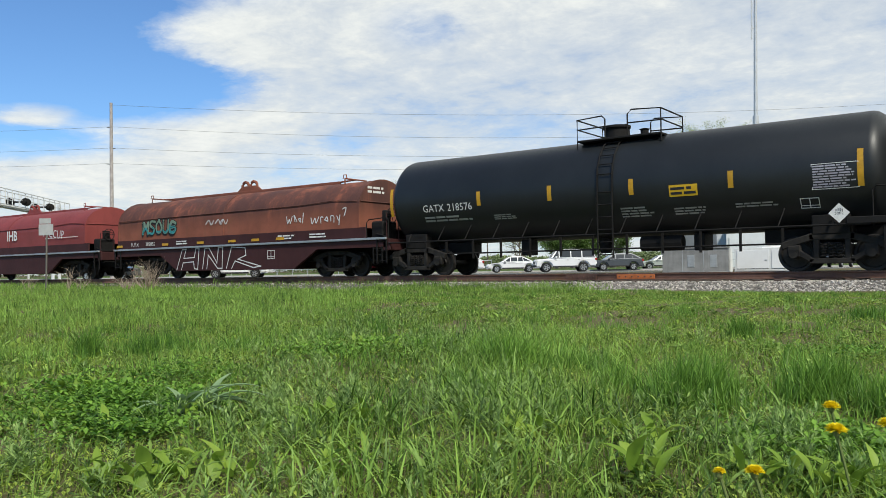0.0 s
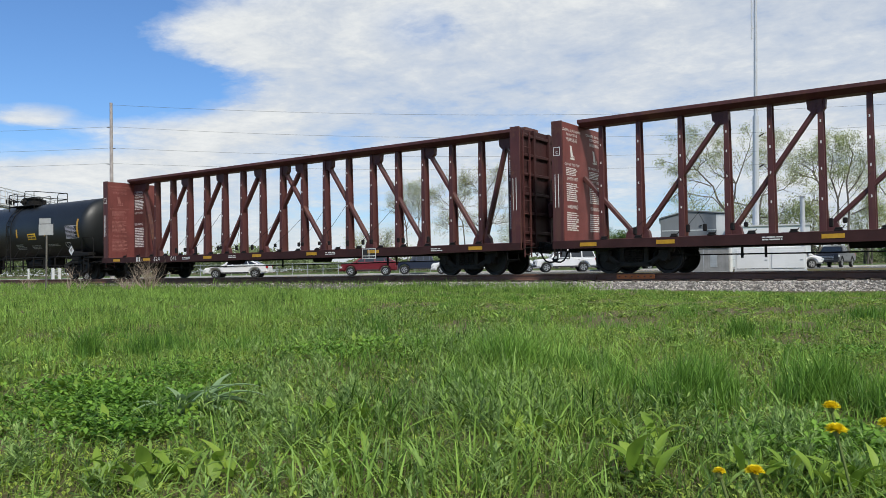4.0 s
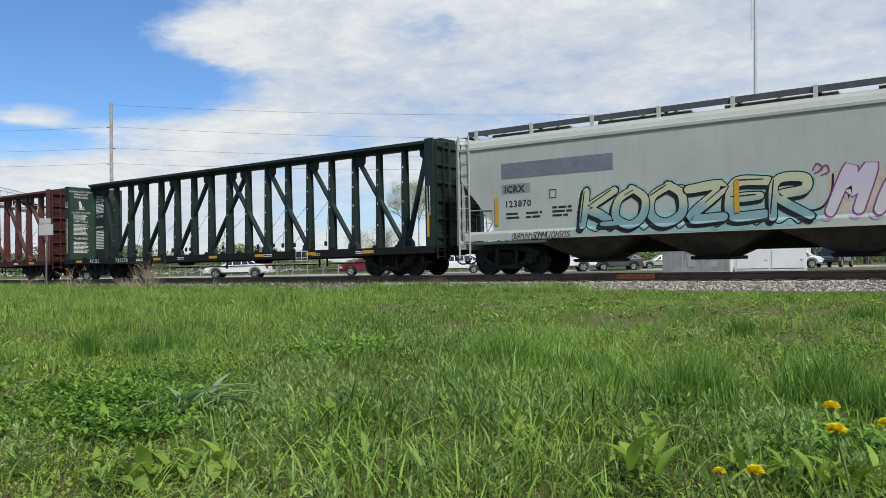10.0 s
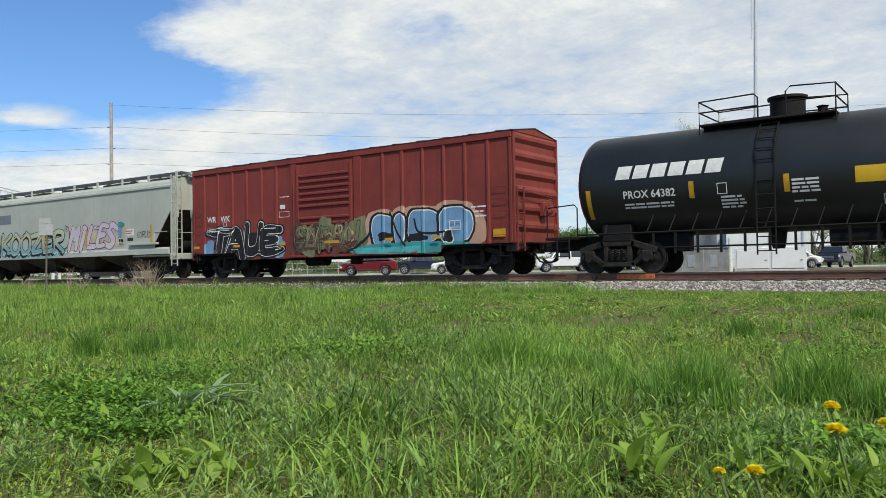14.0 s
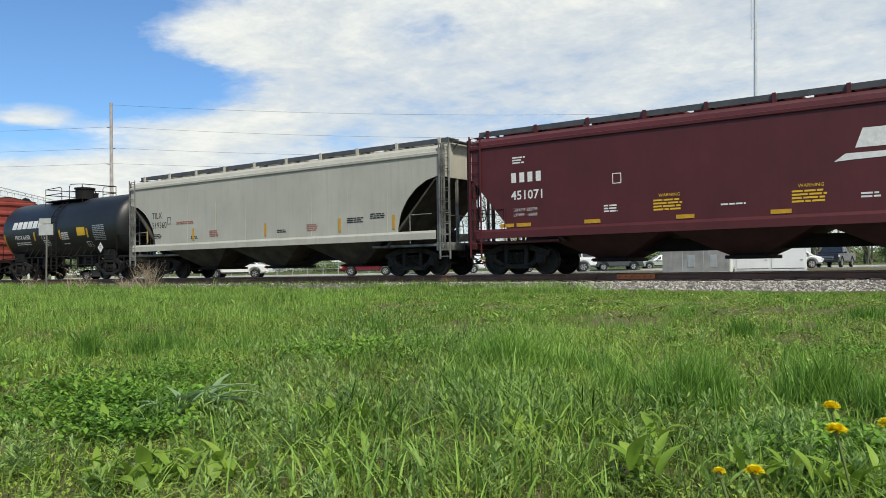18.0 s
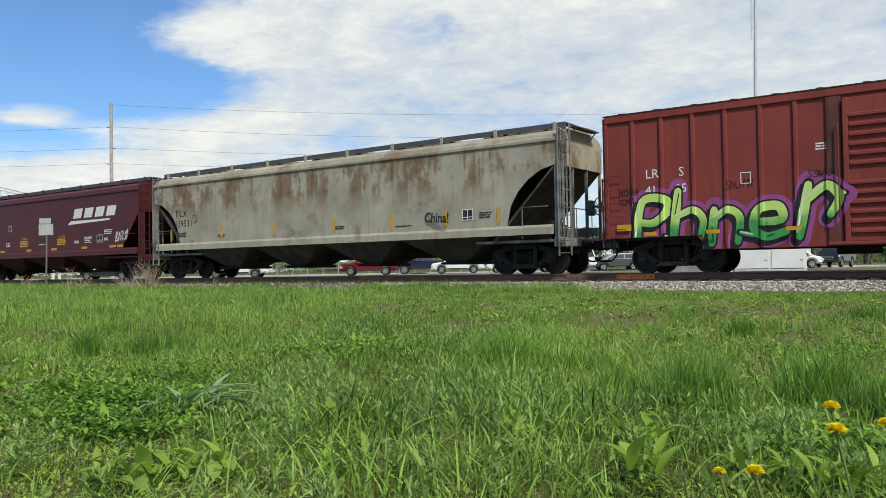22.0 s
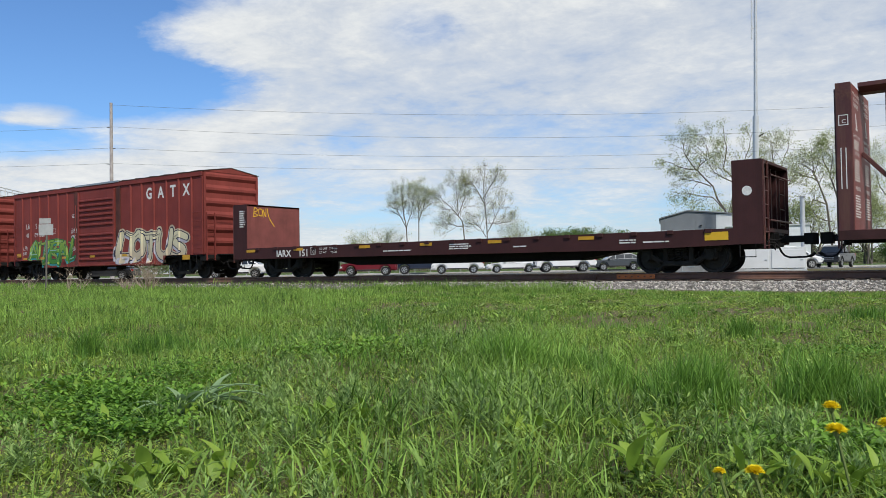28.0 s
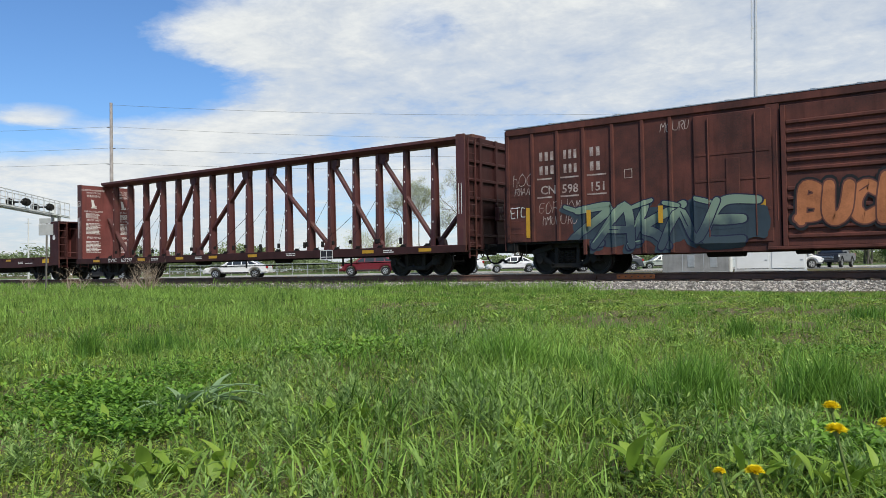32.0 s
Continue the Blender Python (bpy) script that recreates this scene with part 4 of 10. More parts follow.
    for x0, z0, x1, z1 in braces:
        d = Vector((x1 - x0, 0, z1 - z0))
        m = Matrix.Translation(((x0 + x1) / 2, 0, (z0 + z1) / 2)) @ Matrix.Rotation(-math.atan2(d.z, d.x), 4, "Y")
        bm = cube(-d.length / 2, d.length / 2, -0.10, 0.10, -0.055, 0.055, 0.012, m=m)
        xt, zt = (x0, z0) if z0 > z1 else (x1, z1)
        if zt > 4:
            prism(bm, [(xt - 0.24, top - 0.06), (xt + 0.24, top - 0.06), (xt + 0.22, top - 0.3), (xt + 0.1, top - 0.42), (xt - 0.1, top - 0.42), (xt - 0.22, top - 0.3)], -0.09, 0.09)
        xb, zb = (x0, z0) if z0 < z1 else (x1, z1)
        prism(bm, [(xb - 0.24, 1.0), (xb + 0.24, 1.0), (xb + 0.20, 1.22), (xb + 0.08, 1.36), (xb - 0.08, 1.36), (xb - 0.20, 1.22)], -0.09, 0.09)
        part("brace", bm, paint, car)
    # bulkheads
    for s in (-1, 1):
        a, b = s * half, s * (half - 0.34)
        bk = part("bulkhead", cube(*sorted((s * (half - 0.10), s * (half - 0.34))), -W, W, 0.9, top, 0.01), flat_maroon if "green" not in name else paint, car)
        part("face_panel", cube(*sorted((s * (half - 0.341), s * (half - 0.349))), -W + 0.01, W - 0.01, 1.002, top - 0.01), bulkhead_red if "green" not in name else green_panel, bk)
        for y in (-W, -0.5, 0.5, W - 0.13):
            part("upright", cube(*sorted((a, s * (half - 0.10))), y, y + 0.13, 0.8, top, 0.012), flat_maroon if "green" not in name else paint, bk)
        for k in range(6):
            z = 1.25 + k * (top - 1.4) / 5.2
            part("stiffener", cube(*sorted((s * (half - 0.02), s * (half - 0.10))), -W + 0.13, W - 0.13, z, z + 0.11, 0.02), flat_maroon if "green" not in name else paint, bk)
        part("side_cap", cube(*sorted((a + s * 0.01, b)), -W - 0.03, -W + 0.003, 0.8, top + 0.02, 0.008), paint, bk)
        part("side_cap", cube(*sorted((a + s * 0.01, b)), W - 0.003, W + 0.03, 0.8, top + 0.02, 0.008), paint, bk)
        # web that ties the bulkhead to the beam
        x0, x1 = sorted((b, s * (half - 1.25)))
        if web:
            part("web_plate", cube(x0, x1, -0.06, 0.06, 1.001, top - 0.06, 0.0), paint, car)
        ladder(car, s * (half + 0.04), -1.30, 0.55, top - 0.1, 0.42, "y", paint, 10)
        grab(car, [(s * (half + 0.02), 0.3, 2.4), (s * (half + 0.1), 0.3, 2.4), (s * (half + 0.1), 1.2, 2.4), (s * (half + 0.02), 1.2, 2.4)], paint)
        stirrup(car, s * half - 0.5 if s > 0 else s * half + 0.1, -W - 0.02, 0.8, black_steel)
    brake_wheel(car, half + 0.34, 0.5, 2.1, 1, paint)
    ink = ink or white_mark
    # writing on the inner face of the west bulkhead, both halves, and on the beam's web plate
    xw = -half + 0.34 + 0.013
    for y0 in ((-1.30, 0.30) if not web else (-1.30,)):
        k = 0.92
        def row(s_, z, sz, y=y0):
            words(s_, sz, car, Matrix.Translation((xw, y + 0.48, z)) @ EAST, ink, "CENTER", wide=0.9)
        row("LOADING & UNLOADING", 4.32, 0.085)
        row("INSTRUCTIONS", 4.19, 0.085)
        row("WARNING", 4.02, 0.12)
        row("CAR MAY FALL OVER", 3.28, 0.085)
        bars(car, Matrix.Translation((xw, y0 + 0.08, 2.98)) @ EAST, 0.80, 0.25, 5, ink, 3)
        row("SAFETY FIRST", 2.84, 0.10)
        bars(car, Matrix.Translation((xw, y0 + 0.08, 2.2)) @ EAST, 0.80, 0.56, 9, ink, 5)
        row("WARNING", 1.98, 0.12)
        bars(car, Matrix.Translation((xw, y0 + 0.08, 1.3)) @ EAST, 0.80, 0.58, 9, ink, 7)
        # leaning-car warning sign
        bm = bmesh.new()
        for q in ([(0.0, 0.0), (0.3, 0.0), (0.3, 0.05), (0.0, 0.05)], [(0.05, 0.07), (0.17, 0.05), (0.2, 0.12), (0.12, 0.4), (0.0, 0.42)], [(0.2, 0.08), (0.3, 0.07), (0.26, 0.14)]):
            bm.faces.new([bm.verts.new((u, v, 0)) for u, v in q])
        part("decal", bm, ink, car, "white pictogram of a toppling car", at_=Matrix.Translation((xw, y0 + 0.35, 3.48)) @ EAST)
    for xr in ((half - 1.2, -half + 0.42) if web else ()):
      words("LOADING AND", 0.09, car, Matrix.Translation((xr, -0.064, 4.1)) @ NEAR, white_mark, wide=0.85)
      words("UNLOADING", 0.09, car, Matrix.Translation((xr, -0.064, 3.98)) @ NEAR, white_mark, wide=0.85)
      words("INSTRUCTIONS", 0.09, car, Matrix.Translation((xr, -0.064, 3.86)) @ NEAR, white_mark, wide=0.8)
      bars(car, Matrix.Translation((xr, -0.064, 3.3)) @ NEAR, 0.72, 0.5, 7, white_mark, 11, full=0.9)
      words("SAFETY FIRST", 0.1, car, Matrix.Translation((xr, -0.064, 3.1)) @ NEAR, white_mark, wide=0.75)
      words("WARNING", 0.12, car, Matrix.Translation((xr, -0.064, 2.55)) @ NEAR, white_mark, wide=0.8)
      bars(car, Matrix.Translation((xr, -0.064, 1.5)) @ NEAR, 0.72, 0.95, 12, white_mark, 12, full=0.9)
    # sill: reflectors and data
    reflectors(car, marks or [-half + 0.9, -half + 3.2, -half + 7.4, -half + 10.4, -half + 13.4, -half + 16.4, half - 1.9], 0.81, -W - 0.105, 0.52, 0.11)
    frame_mark(car, Matrix.Translation((half - 6.4, -W - 0.11, 0.62)) @ NEAR, 0.62, 0.36, white_mark, 0.025)
    sheet(car, Matrix.Translation((half - 6.4, -W - 0.104, 0.62)) @ NEAR, 0.62, 0.36, black_mark, t=0.002)
    for i, x in enumerate((-half + 6.0, -2.3, half - 8.2, half - 3.4)):
        bars(car, Matrix.Translation((x, -W - 0.106, 0.80)) @ NEAR, 0.5, 0.12, 2, white_mark, i)
    if deck_text:
        words(deck_text, 0.2, car, Matrix.Translation((-half + 3.1, -W - 0.106, 0.82)) @ NEAR, white_mark, spacing=1.15)
    for s in (-1, 1):
        for k in range(2):
            sheet(car, Matrix.Translation((s * (half - 0.17) - 0.09 + 0.11 * k, -W - 0.034, 2.0)) @ NEAR, 0.022, 1.0, white_mark)
    frame_mark(car, Matrix.Translation((-half + 0.05, -W - 0.034, 3.55)) @ NEAR, 0.22, 0.26, white_mark, 0.02, False)
    words("C", 0.1, car, Matrix.Translation((-half + 0.12, -W - 0.036, 3.6)) @ NEAR, white_mark)
    # gear under the deck
    for x in (-3.5, 1.5):
        bm = bmesh.new()
        tube(bm, [(x, -0.45, 0.70), (x + 0.8, -0.45, 0.70)], 0.14, 12)
        part("air_tank", bm, black_steel, car)
    bm = bmesh.new()
    tube(bm, [(-half + 3, -0.9, 0.5), (-4, -1.0, 0.47), (4, -1.0, 0.47), (half - 3, -0.9, 0.5)], 0.02, 5)
    for x in (-6, -5.4, 0.3, 5.6, 6.0):
        box(bm, x - 0.03, x + 0.03, -1.02, -0.98, 0.38, 0.68)
    part("brake_pipe", bm, black_steel, car)
    trucks(car, (-9.0, 9.0))
    couplers(car, half)
    return car


# ---------------------------------------------------------------- box car
def box_car(name, xc, paint, label, half=7.79, ribs=(), door=(-1.55, 1.2), door_kind="slide", eave=4.46, sill=1.0, belly=0.72, peak=4.72, roof=None, post_mat=None, trucks_at=(-6.0, 6.0)):
    car = add_car(name, xc, label, "railway car")
    W = 1.47
    dl, dr = door[0], door[-1]
    for s in (-1, 1):
        bm = bmesh.new()
        y0, y1 = sorted((s * W, s * (W - 0.06)))
        prism(bm, [(-half, sill), (-half + 2.6, sill), (-half + 2.9, belly), (half - 2.9, belly), (half - 2.6, sill), (half, sill), (half, eave), (-half, eave)], y0, y1)
        part("side_wall", bm, paint, car)
        part("eave_rail", cube(-half, half, *sorted((s * (W + 0.001), s * (W + 0.06))), eave - 0.17, eave + 0.03, 0.015), paint, car)
        rib = None
        for x in ribs:
            m = pose(x, s * W, 0)
            lowz = sill if abs(x) > half - 2.6 else belly + 0.02
            if rib is None or abs(x) <= half - 2.6:
                bm = bmesh.new()
                q = s * 0.054
                prism(bm, [(-0.06, 0.0), (-0.035, q), (0.035, q), (0.06, 0.0)], lowz, eave - 0.175, "z")
                ob = part("rib", bm, paint, car, at_=m)
                rib = ob if abs(x) > half - 2.6 else rib
            else:
                share("rib", rib, car, m)
        for x in (-half + 0.05, half - 0.05):
            part("corner_post", cube(x - 0.05, x + 0.05, *sorted((s * (W + 0.001), s * (W + 0.05))), sill, eave - 0.175, 0.01), paint, car)
    # roof, low ridge with cross ribs
    rf = bmesh.new()
    prism(rf, [(-W - 0.05, eave + 0.031), (0, peak), (W + 0.05, eave + 0.031)], -half - 0.02, half + 0.02, "x")
    rfo = part("roof", rf, paint, car)
    part("roof_sheet", prism(bmesh.new(), [(-W - 0.07, eave + 0.034), (0, peak + 0.003), (W + 0.07, eave + 0.034), (W + 0.07, eave + 0.06), (0, peak + 0.03), (-W - 0.07, eave + 0.06)], -half - 0.04, half + 0.04, "x"), roof or paint, rfo, "weathered roof sheet")
    proto = None
    n = 15
    for i in range(n):
        x = -half + 0.5 + i * (2 * half - 1.0) / (n - 1)
        if proto is None:
            bm = bmesh.new()
            prism(bm, [(-W - 0.04, eave + 0.064), (0, peak + 0.034), (W + 0.04, eave + 0.064), (W + 0.04, eave + 0.085), (0, peak + 0.055), (-W - 0.04, eave + 0.085)], -0.06, 0.06, "x")
            proto = part("roof_rib", bm, roof or dark_roof, rfo, at_=pose(x, 0, 0))
        else:
            share("roof_rib", proto, rfo, pose(x, 0, 0))
    # ends with deep horizontal corrugations
    for s in (-1, 1):
        bm = bmesh.new()
        a, b = sorted((s * (half - 0.12), s * (half - 0.02)))
        prism(bm, [(-W + 0.061, sill - 0.1), (W - 0.061, sill - 0.1), (W - 0.061, eave + 0.02), (0, peak - 0.03), (-W + 0.061, eave + 0.02)], a, b, "x")
        en = part("end_wall", bm, paint, car)
        for k in range(6):
            z = sill + 0.35 + k * 0.56
            bm = bmesh.new()
            q = s * 0.085
            prism(bm, [(0, z), (q, z + 0.13), (q, z + 0.23), (0, z + 0.36)], -W + 0.10, W - 0.10)
            bmesh.ops.translate(bm, verts=bm.verts, vec=(s * (half - 0.02), 0, 0))
            part("corrugation", bm, paint, en)
        for y in (-W - 0.0, W - 0.1):
            part("end_post", cube(*sorted((s * (half - 0.02), s * (half + 0.07))), y, y + 0.10, sill, eave, 0.01), paint, car)
        ladder(car, s * (half + 0.13), -1.40, 0.75, 2.75, 0.42, "y", paint, 6)
        part("end_platform", cube(*sorted((s * (half + 0.01), s * (half + 0.3))), -0.8, 0.9, 0.98, 1.02), black_steel, car)
        part("end_sill", cube(*sorted((s * (half - 0.3), s * (half + 0.08))), -W + 0.05, W - 0.05, 0.72, 0.98, 0.02), black_steel, car)
    for x in (-half + 0.1, half - 0.6):
        for k in range(5):
            z = 1.25 + 0.38 * k
            grab(car, [(x, -W - 0.06, z), (x, -W - 0.12, z), (x + 0.5, -W - 0.12, z), (x + 0.5, -W - 0.06, z)], paint, 0.011)
        stirrup(car, x + 0.1, -W + 0.02, sill, black_steel, 0.42, 0.4)
    brake_wheel(car, half + 0.36, 0.35, 2.15, 1, paint)
    bm = bmesh.new()
    tube(bm, [(half + 0.06, 0.95, 1.1), (half + 0.18, 0.95, 1.2), (half + 0.18, 0.95, 2.5), (half + 0.18, -0.9, 2.62), (half + 0.06, -0.9, 2.62)], 0.016, 6)
    part("grab_iron", bm, paint, car)
    # frame
    part("centre_sill", cube(-half + 0.2, half - 0.2, -0.32, 0.32, 0.66, 0.99, 0.02), black_steel, car)
    part("floor_plate", cube(-half + 0.1, half - 0.1, -W + 0.08, W - 0.08, 0.93, 1.0), black_steel, car)
    part("air_tank", tube(bmesh.new(), [(-1.9, -0.6, 0.62), (-0.9, -0.6, 0.62)], 0.2, 12), black_steel, car)
    part("brake_pipe", tube(bmesh.new(), [(0.5, -0.7, 0.55), (2.2, -0.7, 0.55)], 0.03, 6), black_steel, car)
    part("brake_valve", cube(0.4, 0.8, -0.8, -0.5, 0.45, 0.75, 0.03), black_steel, car)
    if door_kind == "slide":
        for s in (-1, 1):
            y = s * (W + 0.065)
            bm = bmesh.new()
            box(bm, dl, dr, *sorted((s * (W + 0.002), y)), belly + 0.10, eave - 0.25, 0.01)
            dd = part("door", bm, paint, car, "corrugated sliding door")
            n = 13
            proto = None
            for k in range(n):
                if k == 6:
                    continue
                z = belly + 0.28 + k * (eave - 0.5 - belly - 0.3) / n
                if proto is None:
                    bm = bmesh.new()
                    q = s * 0.06
                    prism(bm, [(dl + 0.12, 0.0), (dr - 0.12, 0.0), (dr - 0.12, 0.12), (dl + 0.12, 0.12)], 0.0, q)
                    for v in bm.verts:
                        if abs(v.co.y) > 0.05:
                            v.co.z = 0.03 + (v.co.z / 0.12) * 0.06
                    proto = part("door_rib", bm, paint, dd, at_=pose(0, y, z))
                else:
                    share("door_rib", proto, dd, pose(0, y, z))
            part("door_edge", cube(dl - 0.02, dl + 0.10, *sorted((y, y + s * 0.05)), belly + 0.10, eave - 0.26, 0.01), paint, dd)
            part("door_edge", cube(dr - 0.10, dr + 0.02, *sorted((y, y + s * 0.05)), belly + 0.10, eave - 0.26, 0.01), paint, dd)
            part("door_rail", cube(dl - 0.4, dr + 2.9, *sorted((s * (W + 0.062), s * (W + 0.13))), belly + 0.02, belly + 0.10, 0.01), paint, car)
            part("door_post", cube(dl - 0.40, dl - 0.06, *sorted((s * (W + 0.002), s * (W + 0.05))), belly + 0.02, eave - 0.18, 0.01), post_mat or paint, car)
            part("door_post", cube(dr + 0.06, dr + 0.40, *sorted((s * (W + 0.002), s * (W + 0.05))), belly + 0.02, eave - 0.18, 0.01), post_mat or paint, car)
        grab(car, [(dl - 0.12, -W - 0.14, 1.3), (dl - 0.12, -W - 0.14, 3.6)], paint, 0.018, "door_bar")
    trucks(car, trucks_at)
    couplers(car, half + 0.05, 0.83)
    car["half"] = half

    def relief(x, z):
        h = 0.0
        for r_ in ribs:
            d = abs(x - r_)
            if d < 0.037:
                h = 0.054
            elif d < 0.062:
                h = max(h, 0.054 * (0.062 - d) / 0.025)
        if dl - 0.03 <= x <= dr + 0.03 and door_kind == "slide":
            h = 0.125 if z > belly + 0.09 else 0.132
        elif dl - 0.42 < x < dr + 0.42 and door_kind == "slide":
            h = max(h, 0.052)
        if z < belly + 0.11 and dl - 0.42 < x < dr + 2.92 and door_kind == "slide":
            h = 0.132
        if abs(x) > half - 0.102:
            h = 0.051
        return h
    cuts = []
    for r_ in ribs:
        cuts += [r_ - 0.062, r_ - 0.037, r_ + 0.037, r_ + 0.062]
    cuts += [dl - 0.421, dl - 0.419, dl - 0.031, dl - 0.029, dr + 0.029, dr + 0.031, dr + 0.419, dr + 0.421]
    return car, relief, cuts, -W, (belly + 0.01, sill + 0.01, half - 2.75)
# ---------------------------------------------------------------- covered hopper
def hopper(name, xc, paint, label, half=9.4, trucks_at=(-8.1, 8.1), top=4.05, sill=1.3, bays=4, slope=((3.0, 0.0), (1.6, 1.2)), curved=False,
           under=None, rails=None, seams=0, steel=None, roof_top=4.5, board=4.62, ribbed=False):
    """slope: (height, way in from the end) of the side sheet's lower corner line."""
    car = add_car(name, xc, label, "railway car")
    W = 1.60
    under = under or black_steel
    steel = steel or paint
    (z1, d1), (z0, d0) = slope
    # side sheets
    for s in (-1, 1):
        if curved:
            def corner(e):
                return [(e * (half - d0 + (d0 - d1) * u ** 1.6 * 1.0), z0 + (z1 - z0) * (1 - (1 - u) ** 1.6)) for u in (0, 0.2, 0.4, 0.6, 0.8, 1.0)]
        else:
            def corner(e):
                return [(e * (half - d0), z0), (e * (half - d1), z1)]
        east, west = corner(1), corner(-1)
        pts = [(-half + d0, sill)] + [(half - d0, sill)] + east + [(half, top)] + [(-half, top)] + west[::-1]
        clean = []
        for q in pts:
            if not clean or (Vector(q) - Vector(clean[-1])).length > 1e-4:
                clean.append(q)
        bm = bmesh.new()
        prism(bm, clean, *sorted((s * W, s * (W - 0.03))))
        part("side_sheet", bm, paint, car)
        # thick sill along the bottom
        bm = bmesh.new()
        prism(bm, [(s * (W - 0.02), sill - 0.24), (s * (W + 0.055), sill - 0.24), (s * (W + 0.055), sill - 0.03), (s * (W + 0.002), sill + 0.05), (s * (W - 0.02), sill + 0.05)], -half + 0.15, half - 0.15, "x")
        part("side_sill", bm, paint, car)
        # moulding under the roof
        bm = bmesh.new()
        prism(bm, [(s * (W - 0.03), top - 0.10), (s * (W + 0.05), top - 0.05), (s * (W + 0.05), top + 0.03), (s * (W - 0.03), top + 0.06)], -half, half, "x")
        part("eave_rail", bm, paint, car)
        for k in range(seams):
            x = -half + 2.2 + k * (2 * half - 4.4) / max(1, seams - 1)
            part("seam", cube(x - 0.012, x + 0.012, *sorted((s * (W + 0.001), s * (W + 0.009))), sill + 0.06, top - 0.9), paint, car)
    # arched roof
    bm = bmesh.new()
    prof = [(W * math.cos(a) if 0 < a < math.pi else math.copysign(W, math.cos(a)), top + (roof_top - top) * math.sin(a) ** 0.8) for a in [math.pi * i / 10 for i in range(11)]]
    prism(bm, prof, -half, half, "x")
    part("roof", bm, paint, car, smooth=True)
    run = 2.35 if curved else 3.3
    # ends: upright top sheet, then the slope sheet running in underneath
    for s in (-1, 1):
        part("end_sheet", cube(*sorted((s * (half - 0.03), s * (half + 0.01))), -W + 0.031, W - 0.031, z1 - 0.02, top + 0.05), paint, car)
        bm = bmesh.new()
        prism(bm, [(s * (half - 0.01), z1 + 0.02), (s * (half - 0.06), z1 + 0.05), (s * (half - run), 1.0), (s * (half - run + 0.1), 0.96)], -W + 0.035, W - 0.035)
        # the slope sheet's shade is put into its dark colour
        part("slope_sheet", bm, grime_shade_maroon if paint is wine_paint else grime_shade_under, car)
        part("end_board", cube(*sorted((s * (half + 0.05), s * (half + 0.32))), -0.95, 0.75, board - 0.16, board - 0.12, 0.005), galv if rails is None else grating_grey, car, "grating step across the end")
        for y in (-0.8, 0.6):
            part("board_bracket", tube(bmesh.new(), [(s * (half + 0.28), y, board - 0.16), (s * (half + 0.02), y, board - 0.42)], 0.02, 5), steel, car)
        if ribbed:
            for y in (-W + 0.16, -0.62, 0.1, 0.8):
                part("end_rib", prism(bmesh.new(), [(s * (half + 0.011), y), (s * (half + 0.085), y + 0.05), (s * (half + 0.085), y + 0.17), (s * (half + 0.011), y + 0.22)], z1 - 0.35, top - 0.02, "z"), paint, car)
        # tall corner stanchions, platform and ladders
        for y in (-W + 0.03, W - 0.09):
            part("stanchion", cube(*sorted((s * (half + 0.14), s * (half + 0.20))), y, y + 0.06, 0.95, board - 0.30), steel, car)
        part("end_platform", cube(*sorted((s * (half - 3.0), s * (half + 0.12))), -W + 0.1, W - 0.1, 0.98, 1.06, 0.01), steel, car)
        part("end_sill", cube(*sorted((s * (half - 0.14), s * (half + 0.14))), -W, W, 0.82, 1.10, 0.02), steel, car)
        for y in (-W + 0.02, -0.5, 0.5, W - 0.1):
            part("end_post", cube(*sorted((s * (half - 0.1), s * (half - 0.02))), y, y + 0.08, 1.10, z1 + 0.02), steel, car)
        ladder(car, s * half + (0.06 if s > 0 else -0.05), -W - 0.05, 0.55, board - 0.2, 0.4, "x", steel, 11)
        ladder(car, s * (half + 0.08), -W + 0.05, 0.9, board - 0.25, 0.42, "y", steel, 10)
        bm = bmesh.new()
        for y in (-0.55, 0.55):
            tube(bm, [(s * (half + 0.1), y, 1.06), (s * (half + 0.1), y, 2.0)], 0.016, 5)
        tube(bm, [(s * (half + 0.1), -1.3, 2.0), (s * (half + 0.1), 1.3, 2.0)], 0.016, 5)
        tube(bm, [(s * (half - 1.2), -W - 0.02, 2.05), (s * half - s * 0.3, -W - 0.02, 2.05)], 0.016, 5)
        tube(bm, [(s * (half - 1.2), -W - 0.02, 1.1), (s * (half - 1.2), -W - 0.02, 2.05)], 0.016, 5)
        part("handrail", bm, steel, car)
    brake_wheel(car, half + 0.4, 0.4, 2.1, 1, steel)
    bm = bmesh.new()
    tube(bm, [(half - 0.9, -0.6, 1.5), (half - 0.9, 0.3, 1.5)], 0.19, 12)
    box(bm, half - 1.3, half - 0.9, 0.4, 0.8, 1.1, 1.6, 0.03)
    part("brake_cylinder", bm, under, car)
    # hopper bays with discharge gates
    span = 2 * (half - 2.35)
    pitch = span / bays
    for k in range(bays):
        x = -half + 2.35 + (k + 0.5) * pitch
        # bays much darker than the body: grime plus painted underside shade
        by = part("hopper_bay", bmesh.new(), grime_shade_maroon if paint is wine_paint else grime_shade_under, car)
        bm = bmesh.new()
        t_, b_ = pitch / 2 - 0.04, 0.42
        va = [bm.verts.new(q) for q in ((x - t_, -W + 0.05, sill - 0.2), (x + t_, -W + 0.05, sill - 0.2), (x + t_, W - 0.05, sill - 0.2), (x - t_, W - 0.05, sill - 0.2))]
        vb = [bm.verts.new(q) for q in ((x - b_, -0.72, 0.45), (x + b_, -0.72, 0.45), (x + b_, 0.72, 0.45), (x - b_, 0.72, 0.45))]
